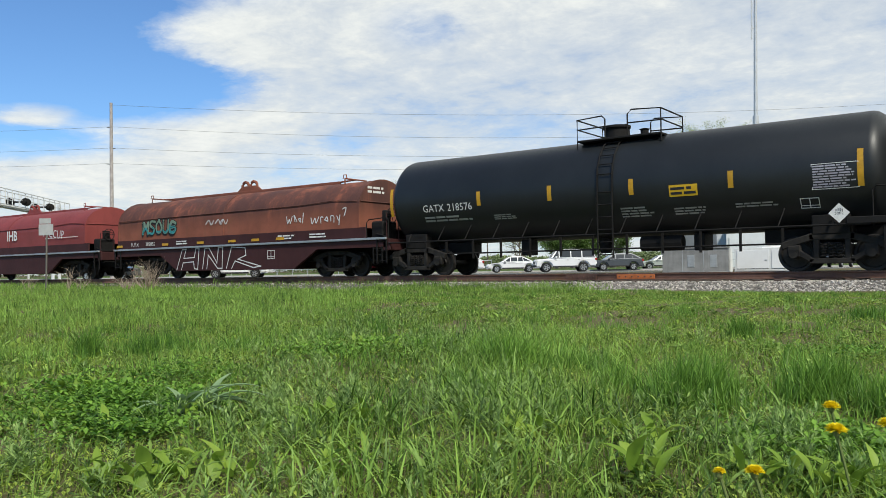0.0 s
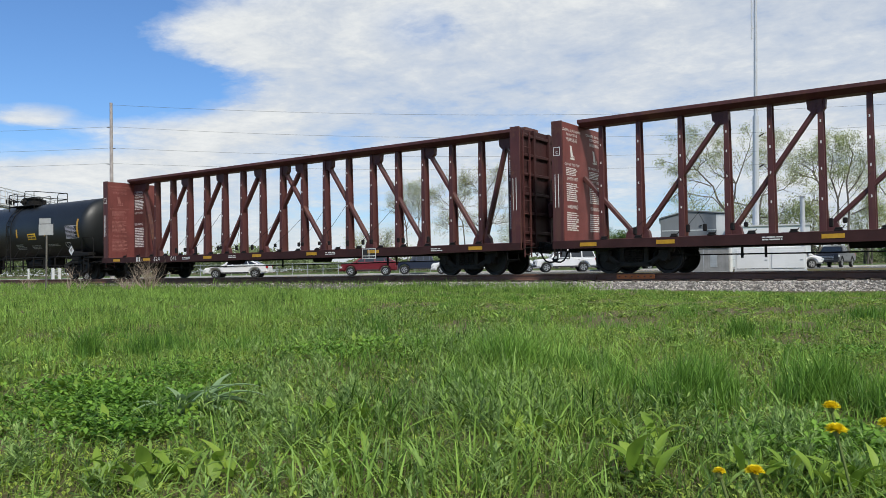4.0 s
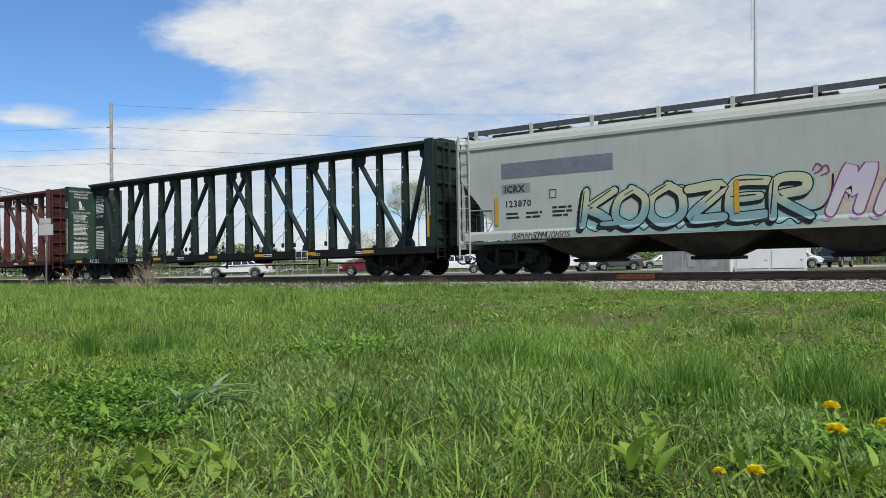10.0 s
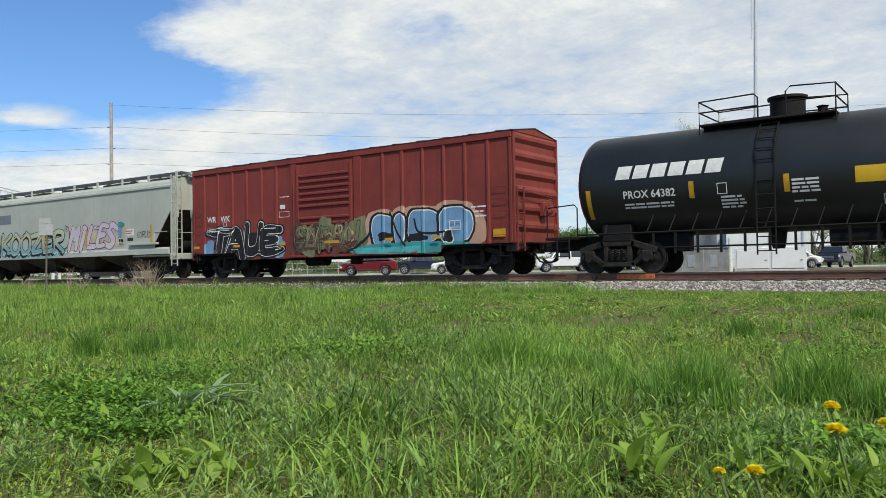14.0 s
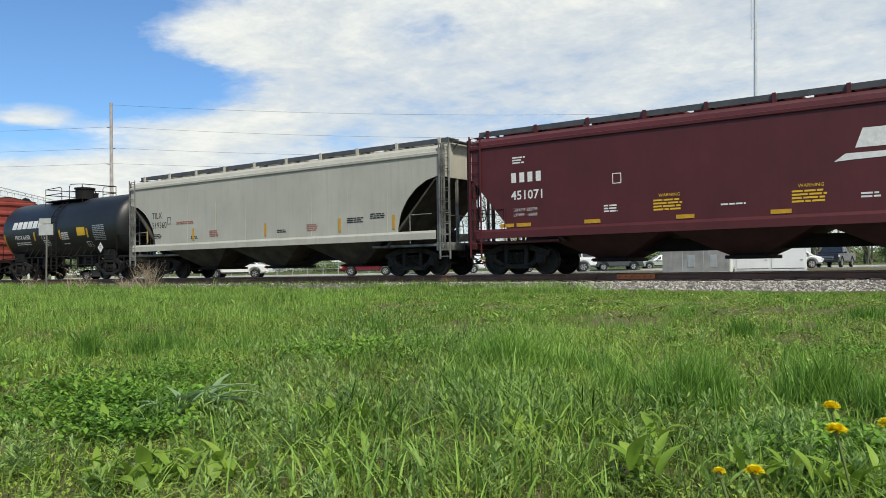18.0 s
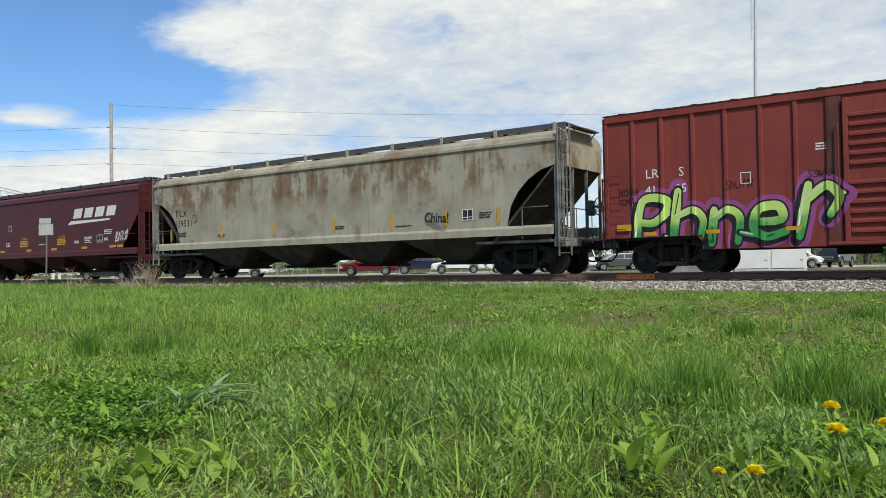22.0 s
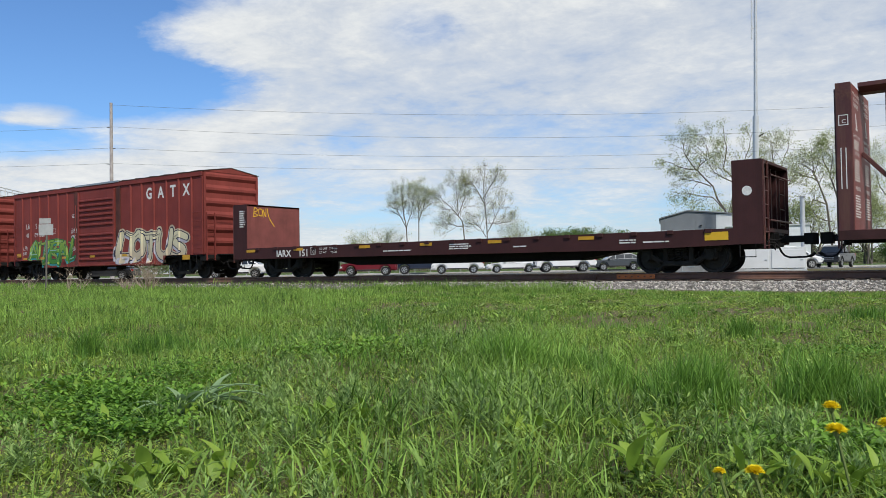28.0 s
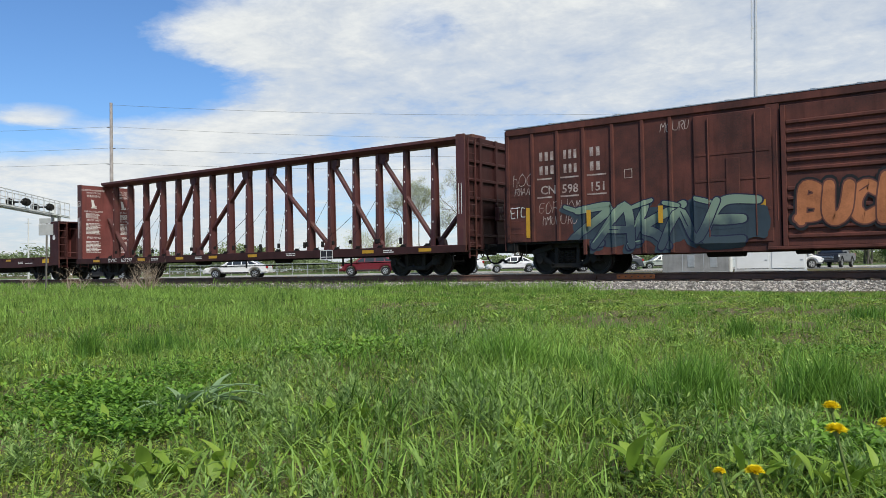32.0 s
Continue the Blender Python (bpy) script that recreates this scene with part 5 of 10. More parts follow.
        for i in range(4):
            bm.faces.new((va[i], va[(i + 1) % 4], vb[(i + 1) % 4], vb[i]))
        bm.faces.new(va), bm.faces.new(vb)
        bmesh.ops.recalc_face_normals(bm, faces=bm.faces)
        bm.to_mesh(by.data)
        bm.free()
        bm = box(bmesh.new(), x - 0.55, x + 0.55, -0.85, 0.85, 0.36, 0.46, 0.02)
        tube(bm, [(x - 0.5, -0.98, 0.41), (x + 0.5, -0.98, 0.41)], 0.03, 6)
        part("outlet_gate", bm, black_steel, by)
    part("centre_sill", cube(-half + 0.2, half - 0.2, -0.2, 0.2, 0.62, 0.98), black_steel, car)
    # running boards of open grating with brackets, and hatch covers between
    rb = part("running_board", cube(-half - 0.04, half + 0.04, -1.02, -0.42, board - 0.03, board), galv if rails is None else grating_grey, car, "grey metal grating walkway")
    part("running_board", cube(-half - 0.04, half + 0.04, 0.42, 1.02, board - 0.03, board), galv if rails is None else grating_grey, car, "grey metal grating walkway")
    part("board_edge", cube(-half - 0.04, half + 0.04, -1.06, -1.024, board - 0.16, board + 0.004), grating_grey, rb)
    bar = None
    n = 60
    for i in range(n):
        x = -half + i * 2 * half / (n - 1)
        m = pose(x, -1.0, board)
        if bar is None:
            bar = part("grating_bar", cube(-0.012, 0.012, -0.03, 0.6, 0.001, 0.007), black_steel, rb, at_=m)
        else:
            share("grating_bar", bar, rb, m)
    br = None
    for i in range(10):
        x = -half + 0.3 + i * (2 * half - 0.6) / 9
        m = pose(x, 0, 0)
        if br is None:
            bm = bmesh.new()
            box(bm, -0.05, 0.05, -1.13, -1.07, top + 0.28, board + 0.02)
            box(bm, -0.03, 0.03, -1.08, -0.4, board - 0.09, board - 0.032)
            br = part("bracket", bm, paint, car, at_=m)
        else:
            share("bracket", br, car, m)
    hp = None
    for i in range(5):
        x = -half + 1.9 + i * (2 * half - 3.8) / 4
        if hp is None:
            bm = box(bmesh.new(), -1.45, 1.45, -0.38, 0.38, roof_top - 0.08, roof_top + 0.14, 0.03)
            for k in (-1.0, 0, 1.0):
                box(bm, k - 0.04, k + 0.04, -0.45, 0.45, roof_top + 0.14, roof_top + 0.18)
            hp = part("hatch_cover", bm, paint, car, at_=pose(x, 0, 0))
        else:
            share("hatch_cover", hp, car, pose(x, 0, 0))
    trucks(car, trucks_at, 0.455)
    couplers(car, half + 0.1, 0.62)
    return car, -W


# ---------------------------------------------------------------- tank car
def tank_car(name, xc, label, half=8.0, r=1.49, cz=2.55, trucks_at=(-6.5, 6.5), ladder_x=0.6, crown=(-1.3, 2.2), stub=True, cage=(0.9, 1.6), dome=(0.87, 0.37, 0.45), west=0.0):
    car = add_car(name, xc, label, "railway car")
    prof = [(-half, 0.0)] + [(-half + 0.62 * (1 - math.cos(a)), r * math.sin(a)) for a in [math.pi / 2 * (i + 1) / 8 for i in range(8)]]
    prof = [(d + west, q) for d, q in prof] + [(-d, q) for d, q in prof[::-1]]
    bm = bmesh.new()
    lathe(bm, prof, 56, "x")
    bmesh.ops.translate(bm, verts=bm.verts, vec=(0, 0, cz))
    part("tank_shell", bm, tank_black, car, smooth=True)
    # stub sills, platforms and walkway
    for s in (-1, 1):
        part("stub_sill", cube(*sorted((s * (half + 0.55), s * (half - 3.3))), -0.32, 0.32, 0.72, 1.14, 0.02), black_steel, car)
        part("end_platform", cube(*sorted((s * (half + 0.5), s * (half - 0.35))), -1.42, 1.42, 1.02, 1.1, 0.01), black_steel, car)
        part("saddle", cube(s * abs(trucks_at[0]) - 0.45, s * abs(trucks_at[0]) + 0.45, -1.1, 1.1, 0.92, 1.42, 0.03), black_steel, car)
        for y in (-1.38, 1.38):
            bm = bmesh.new()
            tube(bm, [(s * (half - 0.55), y, 1.1), (s * (half - 0.55), y, 1.95), (s * (half - 0.45), y, 2.05), (s * (half + 0.35), y, 2.0), (s * (half + 0.45), y, 1.9), (s * (half + 0.45), y, 1.1)], 0.02, 6)
            part("handrail", bm, black_steel, car)
        ladder(car, s * (half - 0.1) - 0.2, -1.44, 0.45, 1.05, 0.4, "x", None, 3)
        bm = bmesh.new()
        tube(bm, [(s * (half - 1.4), -1.35, 1.14), (s * (half - 1.4), -1.2, 1.42)], 0.03, 6)
        part("brace", bm, black_steel, car)
    brake_wheel(car, half + 0.5, -0.6, 1.95, 1)
    bm = bmesh.new()
    tube(bm, [(-half + 0.6, -1.46, 1.14), (half - 0.6, -1.46, 1.14)], 0.03, 6)
    tube(bm, [(-half + 2.5, -0.95, 0.72), (half - 2.5, -0.95, 0.72)], 0.028, 6)
    for i in range(11):
        x = -half + 2.7 + i * (2 * half - 5.4) / 10
        tube(bm, [(x, -1.46, 1.14), (x + 0.12, -1.22, 1.62)], 0.018, 5)
        box(bm, x - 0.03, x + 0.03, -0.98, -0.92, 0.55, 1.15)
    part("side_rail", bm, black_steel, car)
    bm = bmesh.new()
    lathe(bm, [(0.62, 0.0), (0.62, 0.16), (0.8, 0.2), (1.12, 0.24), (1.12, 0.0)], 14, "z")
    part("outlet_valve", bm, black_steel, car)
    part("brake_valve", cube(-2.6, -2.2, -0.7, -0.3, 0.6, 1.1, 0.03), black_steel, car)
    part("air_tank", tube(bmesh.new(), [(1.4, -0.6, 0.85), (2.6, -0.6, 0.85)], 0.22, 12), black_steel, car)
    part("brake_cylinder", cube(2.9, 3.2, -0.6, 0.2, 0.62, 1.1, 0.03), black_steel, car)
    # ladder up the side and the crown platform
    bm = bmesh.new()
    for dx in (0.0, 0.46):
        pts = [(ladder_x + dx, -1.52, 0.45), (ladder_x + dx, -1.52, cz + 0.1)] + [(ladder_x + dx, -(r + 0.06) * math.cos(a), cz + (r + 0.06) * math.sin(a)) for a in (0.3, 0.6, 0.9, 1.2)]
        tube(bm, pts, 0.024, 5)
    for k in range(11):
        a = max(0.0, (k - 5) * 0.2)
        z = 0.55 + 0.36 * k if k <= 5 else None
        q = ((ladder_x, -1.52, z), (ladder_x + 0.46, -1.52, z)) if z else ((ladder_x, -(r + 0.06) * math.cos(a), cz + (r + 0.06) * math.sin(a)), (ladder_x + 0.46, -(r + 0.06) * math.cos(a), cz + (r + 0.06) * math.sin(a)))
        tube(bm, q, 0.016, 5)
    part("ladder", bm, black_steel, car)
    a, b = crown
    zt = cz + r
    cp = part("crown_platform", cube(a, b, -0.95, 0.95, zt - 0.10, zt - 0.04, 0.01), black_steel, car)
    bm = bmesh.new()
    R = 0.022
    for y in (-0.92, 0.92):
        tube(bm, [(a, y, zt - 0.3), (a, y, zt + 0.58), (a + cage[0] - 0.1, y, zt + 0.62), (a + cage[0], y, zt + 0.52), (a + cage[0], y, zt - 0.1)], R, 6)
        tube(bm, [(a + cage[1], y, zt - 0.1), (a + cage[1], y, zt + 0.58), (a + cage[1] + 0.12, y, zt + 0.70), (b, y, zt + 0.64), (b, y, zt - 0.3)], R, 6)
        tube(bm, [(a, y, zt + 0.28), (a + cage[0], y, zt + 0.3)], R, 5)
        tube(bm, [(a + cage[1], y, zt + 0.32), (b, y, zt + 0.3)], R, 5)
    for x, h in ((a, 0.58), (b, 0.64)):
        tube(bm, [(x, -0.92, zt + h), (x, 0.92, zt + h)], R, 6)
        tube(bm, [(x, -0.92, zt + h * 0.5), (x, 0.92, zt + h * 0.5)], R, 5)
    part("platform_railing", bm, black_steel, cp)
    bm = bmesh.new()
    xm, dr_, dh = a + dome[0], dome[1], dome[2]
    lathe(bm, [(zt - 0.2, dr_), (zt + dh - 0.12, dr_), (zt + dh - 0.10, dr_ + 0.06), (zt + dh - 0.03, dr_ + 0.06), (zt + dh - 0.02, dr_), (zt + dh, 0.0)], 20, "z")
    bmesh.ops.translate(bm, verts=bm.verts, vec=(xm, 0, 0))
    part("manway_dome", bm, black_steel, cp, smooth=True)
    bm = bmesh.new()
    lathe(bm, [(zt - 0.1, 0.0), (zt - 0.1, 0.12), (zt + 0.22, 0.12), (zt + 0.26, 0.16), (zt + 0.3, 0.0)], 12, "z")
    bmesh.ops.translate(bm, verts=bm.verts, vec=(xm + 0.85, 0.1, 0))
    part("relief_valve", bm, black_steel, cp)

    def on(x, z, lift=0.006):
        """Pose of writing laid on the shell at height z."""
        a_ = math.asin(max(-1, min(1, (z - cz) / r)))
        return Matrix.Translation((x, -(r + lift) * math.cos(a_), cz + (r + lift) * math.sin(a_))) @ Matrix.Rotation(math.pi / 2 - a_, 4, "X")

    def curve_on(ob, x0, z0, lift=0.006):
        """Bend a flat mesh in x, y round the shell."""
        for v in ob.data.vertices:
            a_ = math.asin(max(-1, min(1, (z0 - cz) / r))) + v.co.y / r
            d = r + lift + v.co.z
            v.co = (x0 + v.co.x, -d * math.cos(a_), cz + d * math.sin(a_))
        ob.matrix_basis = Matrix()
        return ob

    def strip(x, z, w, h, mat, nm="reflector", lab="", lift=0.005):
        bm_ = bmesh.new()
        n_ = max(2, int(h / 0.08))
        g = [[bm_.verts.new((u, h * k / n_, 0)) for u in (0, w)] for k in range(n_ + 1)]
        for k in range(n_):
            bm_.faces.new((g[k][0], g[k][1], g[k + 1][1], g[k + 1][0]))
        return curve_on(part(nm, bm_, mat, car, lab), x, z, lift)
    trucks(car, trucks_at, 0.44)
    couplers(car, half + 0.55, 0.62 if stub else 0.6)
    return car, on, curve_on, strip


# ---------------------------------------------------------------- coil car
def coil_car(name, xc, paint, label, half=8.15, sill_mat=None, trucks_at=(-5.4, 5.4), hood=(-7.9, 6.85)):
    car = add_car(name, xc, label, "railway car")
    W = 1.45
    sill_mat = sill_mat or flat_maroon
    for s in (-1, 1):
        bm = bmesh.new()
        prism(bm, [(-half, 1.02), (-half + 3.4, 1.02), (-half + 4.6, 0.32), (half - 4.6, 0.32), (half - 3.4, 1.02), (half, 1.02), (half, 1.34), (-half, 1.34)], *sorted((s * W, s * (W - 0.12))))
        part("side_sill", bm, sill_mat, car)
        part("sill_lip", cube(-half, half, *sorted((s * W, s * (W + 0.09))), 1.28, 1.36, 0.01), galv if s < 0 else sill_mat, car)
        part("coaming", cube(-half + 0.2, half - 1.0, *sorted((s * (W - 0.02), s * (W - 0.10))), 1.36, 1.75, 0.01), sill_mat, car)
    part("floor", cube(-half + 0.1, half - 0.1, -W + 0.13, W - 0.13, 1.05, 1.2), black_steel, car)
    part("centre_sill", cube(-half, half, -0.32, 0.32, 0.6, 1.04, 0.02), black_steel, car)
    # hood: a half barrel with upright skirts and flat ends
    h0, h1 = hood
    top, zs = 3.55, 1.74
    prof = [(-W + 0.02, zs)] + [((W - 0.02) * -math.cos(a), 2.45 + (top - 2.45) * math.sin(a)) for a in [math.pi * i / 18 for i in range(19)]] + [(W - 0.02, zs)]
    bm = bmesh.new()
    prism(bm, prof, h0, h1, "x")
    hd = part("hood", bm, paint, car, "rounded steel coil cover", smooth=True)
    for x in (h0 + 0.03, h1 - 0.03, (h0 + h1) / 2):
        bm = bmesh.new()
        inner = [(q[0], q[1]) for q in prof]
        outer = [(q[0] * 1.012, zs + (q[1] - zs) * 1.012) for q in prof]
        prism(bm, outer + inner[::-1], x - 0.03, x + 0.03, "x")
        part("hoop", bm, paint, hd)
    # lifting lugs, bracket rail and stacking frames along the ridge
    bm = bmesh.new()
    xm = (h0 + h1) / 2
    part("ridge_rail", cube(h0 + 2.2, h1 - 2.2, -0.05, 0.05, top - 0.02, top + 0.12, 0.01), paint, hd)
    for dx in (-0.26, 0.26):
        ring = [(xm + dx + 0.2 * math.cos(a * math.pi / 8), 0, top + 0.3 + 0.2 * math.sin(a * math.pi / 8)) for a in range(-1, 10)]
        tube(bm, ring, 0.06, 6)
    prism(bm, [(xm - 0.9, top), (xm + 0.9, top), (xm + 0.45, top + 0.32), (xm - 0.45, top + 0.32)], -0.04, 0.04)
    part("lifting_lug", bm, paint, hd)
    for x in (h0 + 1.4, h1 - 1.4):
        bm = bmesh.new()
        tube(bm, [(x, -0.62, top - 0.45), (x, -0.6, top + 0.12), (x, 0.6, top + 0.12), (x, 0.62, top - 0.45)], 0.035, 6)
        tube(bm, [(x, 0, top + 0.12), (x + (1.4 if x < xm else -1.4), 0, top + 0.06)], 0.035, 6)
        tube(bm, [(x - 0.1, -0.6, top + 0.12), (x - 0.06, -0.6, top + 0.26), (x + 0.06, -0.6, top + 0.26), (x + 0.1, -0.6, top + 0.12)], 0.02, 5)
        part("stacking_frame", bm, paint, hd)
    bm = bmesh.new()
    tube(bm, [(h0 + 0.1, -W - 0.01, 2.62), (h0 + 4, -W * 0.99, 2.66), (h1 - 3, -W * 0.985, 2.7), (h1 - 1.2, -W * 0.97, 2.78), (h1 - 0.1, -W * 0.985, 2.70)], 0.02, 5)
    tube(bm, [(h1 + 0.02, -W + 0.1, 2.7), (h1 + 0.03, W - 0.1, 2.7)], 0.02, 5)
    part("tarp_cable", bm, paint, hd)
    # open end platforms with hand brake
    for s in (-1, 1):
        ladder(car, s * (half - 0.25) - 0.2, -W - 0.02, 0.45, 1.3, 0.42, "x", None, 3)
        bm = bmesh.new()
        xr = s * (half - 0.1)
        tube(bm, [(xr, -1.35, 1.3), (xr, -1.35, 2.2), (xr, -0.7, 2.25), (xr, -0.7, 1.3)], 0.02, 5)
        part("handrail", bm, sill_mat, car)
        bm = bmesh.new()
        tube(bm, [(xr, 1.35, 1.3), (xr, 1.35, 2.2), (xr, 0.7, 2.25), (xr, 0.7, 1.3)], 0.02, 5)
        part("handrail", bm, sill_mat, car)
        part("end_sill", cube(*sorted((s * (half - 0.2), s * (half + 0.12))), -W, W, 0.9, 1.3, 0.02), sill_mat, car)
    brake_wheel(car, half - 0.35, -0.75, 2.15, 1)
    bm = box(bmesh.new(), half - 0.95, half - 0.4, -1.2, -0.4, 1.3, 1.95, 0.05)
    tube(bm, [(half - 0.7, -1.2, 1.5), (half - 0.2, -1.25, 1.4), (half - 0.2, -1.25, 0.8)], 0.03, 6)
    part("brake_valve", bm, black_steel, car)
    trucks(car, trucks_at)
    couplers(car, half + 0.1, 0.7)
    return car, -W


# ---------------------------------------------------------------- bulkhead flat car
def bulkhead_flat(name, xc, label, half=10.22):
    car = add_car(name, xc, label, "railway car")
    W, paint = 1.45, flat_maroon
    for s in (-1, 1):
        bm = bmesh.new()
        prism(bm, [(-half, 0.74), (-half + 4.0, 0.72), (half - 4.0, 0.66), (half, 0.74), (half, 1.16), (-half, 1.16)], *sorted((s * W, s * (W - 0.08))))
        part("side_sill", bm, paint, car)
    part("deck", cube(-half + 0.01, half - 0.01, -W + 0.085, W - 0.085, 1.05, 1.155, 0.0), paint, car)
    part("fish_belly_beam", prism(bmesh.new(), [(-6.5, 0.75), (-4.5, 0.42), (4.5, 0.42), (6.5, 0.75), (6.5, 1.04), (-6.5, 1.04)], -0.5, 0.5), black_steel, car)
    part("centre_sill", cube(-half, half, -0.3, 0.3, 0.62, 1.04), black_steel, car)
    pocket = None
    for i in range(18):
        x = -half + 1.4 + i * (2 * half - 2.8) / 17
        if pocket is None:
            pocket = part("stake_pocket", cube(-0.09, 0.09, -0.05, 0.0, 1.06, 1.17, 0.01), paint, car, at_=pose(x, -W, 0))
        else:
            share("stake_pocket", pocket, car, pose(x, -W, 0))
    for s in (-1, 1):
        a, b = s * half, s * (half - 0.76)
        bk = part("bulkhead", cube(*sorted((b, s * (half - 0.68))), -W + 0.004, W - 0.004, 1.157, 2.92), bulkhead_red, car)
        for y in (-W - 0.006, W - 0.024):
            bm = cube(*sorted((a, b)), y, y + 0.03, 0.735 if y < 0 else 1.157, 2.93)
            part("side_plate", bm, paint, bk)
        for y in (-0.95, -0.35, 0.35, 0.95):
            part("upright", cube(*sorted((s * (half - 0.2), s * (half - 0.68))), y - 0.05, y + 0.05, 1.157, 2.9, 0.01), paint, bk)
        part("top_rail", cube(*sorted((a, b)), -W + 0.03, W - 0.03, 2.86, 2.93), paint, bk)
        ladder(car, s * (half + 0.03), -W + 0.02, 0.6, 2.9, 0.42, "y", beam_red, 7, 0.016)
        ladder(car, s * (half + 0.03), 0.2, 1.2, 2.6, 0.6, "y", paint, 4, 0.016)
        bm = bmesh.new()
        tube(bm, [(s * (half + 0.08), -1.0, 1.35), (s * (half + 0.1), 1.3, 1.35)], 0.025, 5)
        tube(bm, [(s * (half + 0.08), -0.9, 2.55), (s * (half + 0.1), 1.3, 2.55)], 0.02, 5)
        part("grab_iron", bm, beam_red, car)
    y = -W - 0.010
    for x in (-half + 0.35,):
        bars(car, Matrix.Translation((x, y - 0.002, 2.0)) @ NEAR, 0.36, 0.7, 8, white_mark, 3)
    bm = bmesh.new()
    lathe(bm, [(0.0, 0.0), (0.0, 0.125), (0.003, 0.125), (0.003, 0.0)], 24, "z")
    part("decal", bm, white_mark, car, "white round mark", at_=Matrix.Translation((half - 0.38, y, 2.12)) @ NEAR)
    words("IARX", 0.26, car, Matrix.Translation((-half + 2.45, y, 0.79)) @ NEAR, white_mark, bold=0.008)
    words("151", 0.26, car, Matrix.Translation((-half + 3.65, y, 0.79)) @ NEAR, white_mark, bold=0.008)
    frame_mark(car, Matrix.Translation((-half + 4.3, y, 0.84)) @ NEAR, 0.24, 0.28, white_mark, 0.02, False)
    words("C", 0.12, car, Matrix.Translation((-half + 4.38, y, 0.88)) @ NEAR, white_mark)
    words("LD LMT   219 400", 0.085, car, Matrix.Translation((-half + 4.75, y, 1.0)) @ NEAR, white_mark)
    words("LT WT      70 600", 0.085, car, Matrix.Translation((-half + 4.75, y, 0.86)) @ NEAR, white_mark)
    for x, w, n in ((-half + 7.8, 1.6, 1), (-half + 10.6, 0.9, 3), (2.8, 0.6, 1), (6.3, 0.5, 2), (7.0, 0.8, 1)):
        bars(car, Matrix.Translation((x, y, 0.84)) @ NEAR, w, 0.07 * n, n, white_mark, int(x * 10))
    reflectors(car, (-half + 0.75, -half + 3.4, -half + 6.7, -half + 9.4, -half + 12.1, half - 5.2), 1.0, y, 0.5, 0.1)
    sheet(car, Matrix.Translation((half - 1.5, y, 0.86)) @ NEAR, 0.62, 0.22, yellow_sign, label="yellow panel")
    sp = Spray()
    for k, line in enumerate(([(0, 0), (0.05, 0.3), (0.2, 0.22), (0.02, 0.14), (0.2, 0.05), (0, 0)], [(0.27, 0.05), (0.25, 0.25), (0.4, 0.25), (0.4, 0.05), (0.27, 0.05)],
                              [(0.46, 0), (0.46, 0.25), (0.58, 0.02), (0.6, 0.3)], [(0.66, 0.3), (0.75, 0.0), (1.0, -0.3)])):
        sp.stroke([(q[0] * 1.1, q[1] * 1.2) for q in line], 0.018, yellow_sign, 0.001)
    g = sp.done(car, "graffiti", "yellow sprayed scrawl", 0.0)
    g.matrix_basis = Matrix.Translation((-half + 0.77, -1.1, 2.45)) @ Matrix.Rotation(radians(90), 4, "Z")
    trucks(car, (-7.85, 7.85))
    couplers(car, half + 0.02, 0.95)
    for x in (-half + 0.2, half - 0.6):
        stirrup(car, x, -W + 0.02, 0.74, black_steel)
    return car
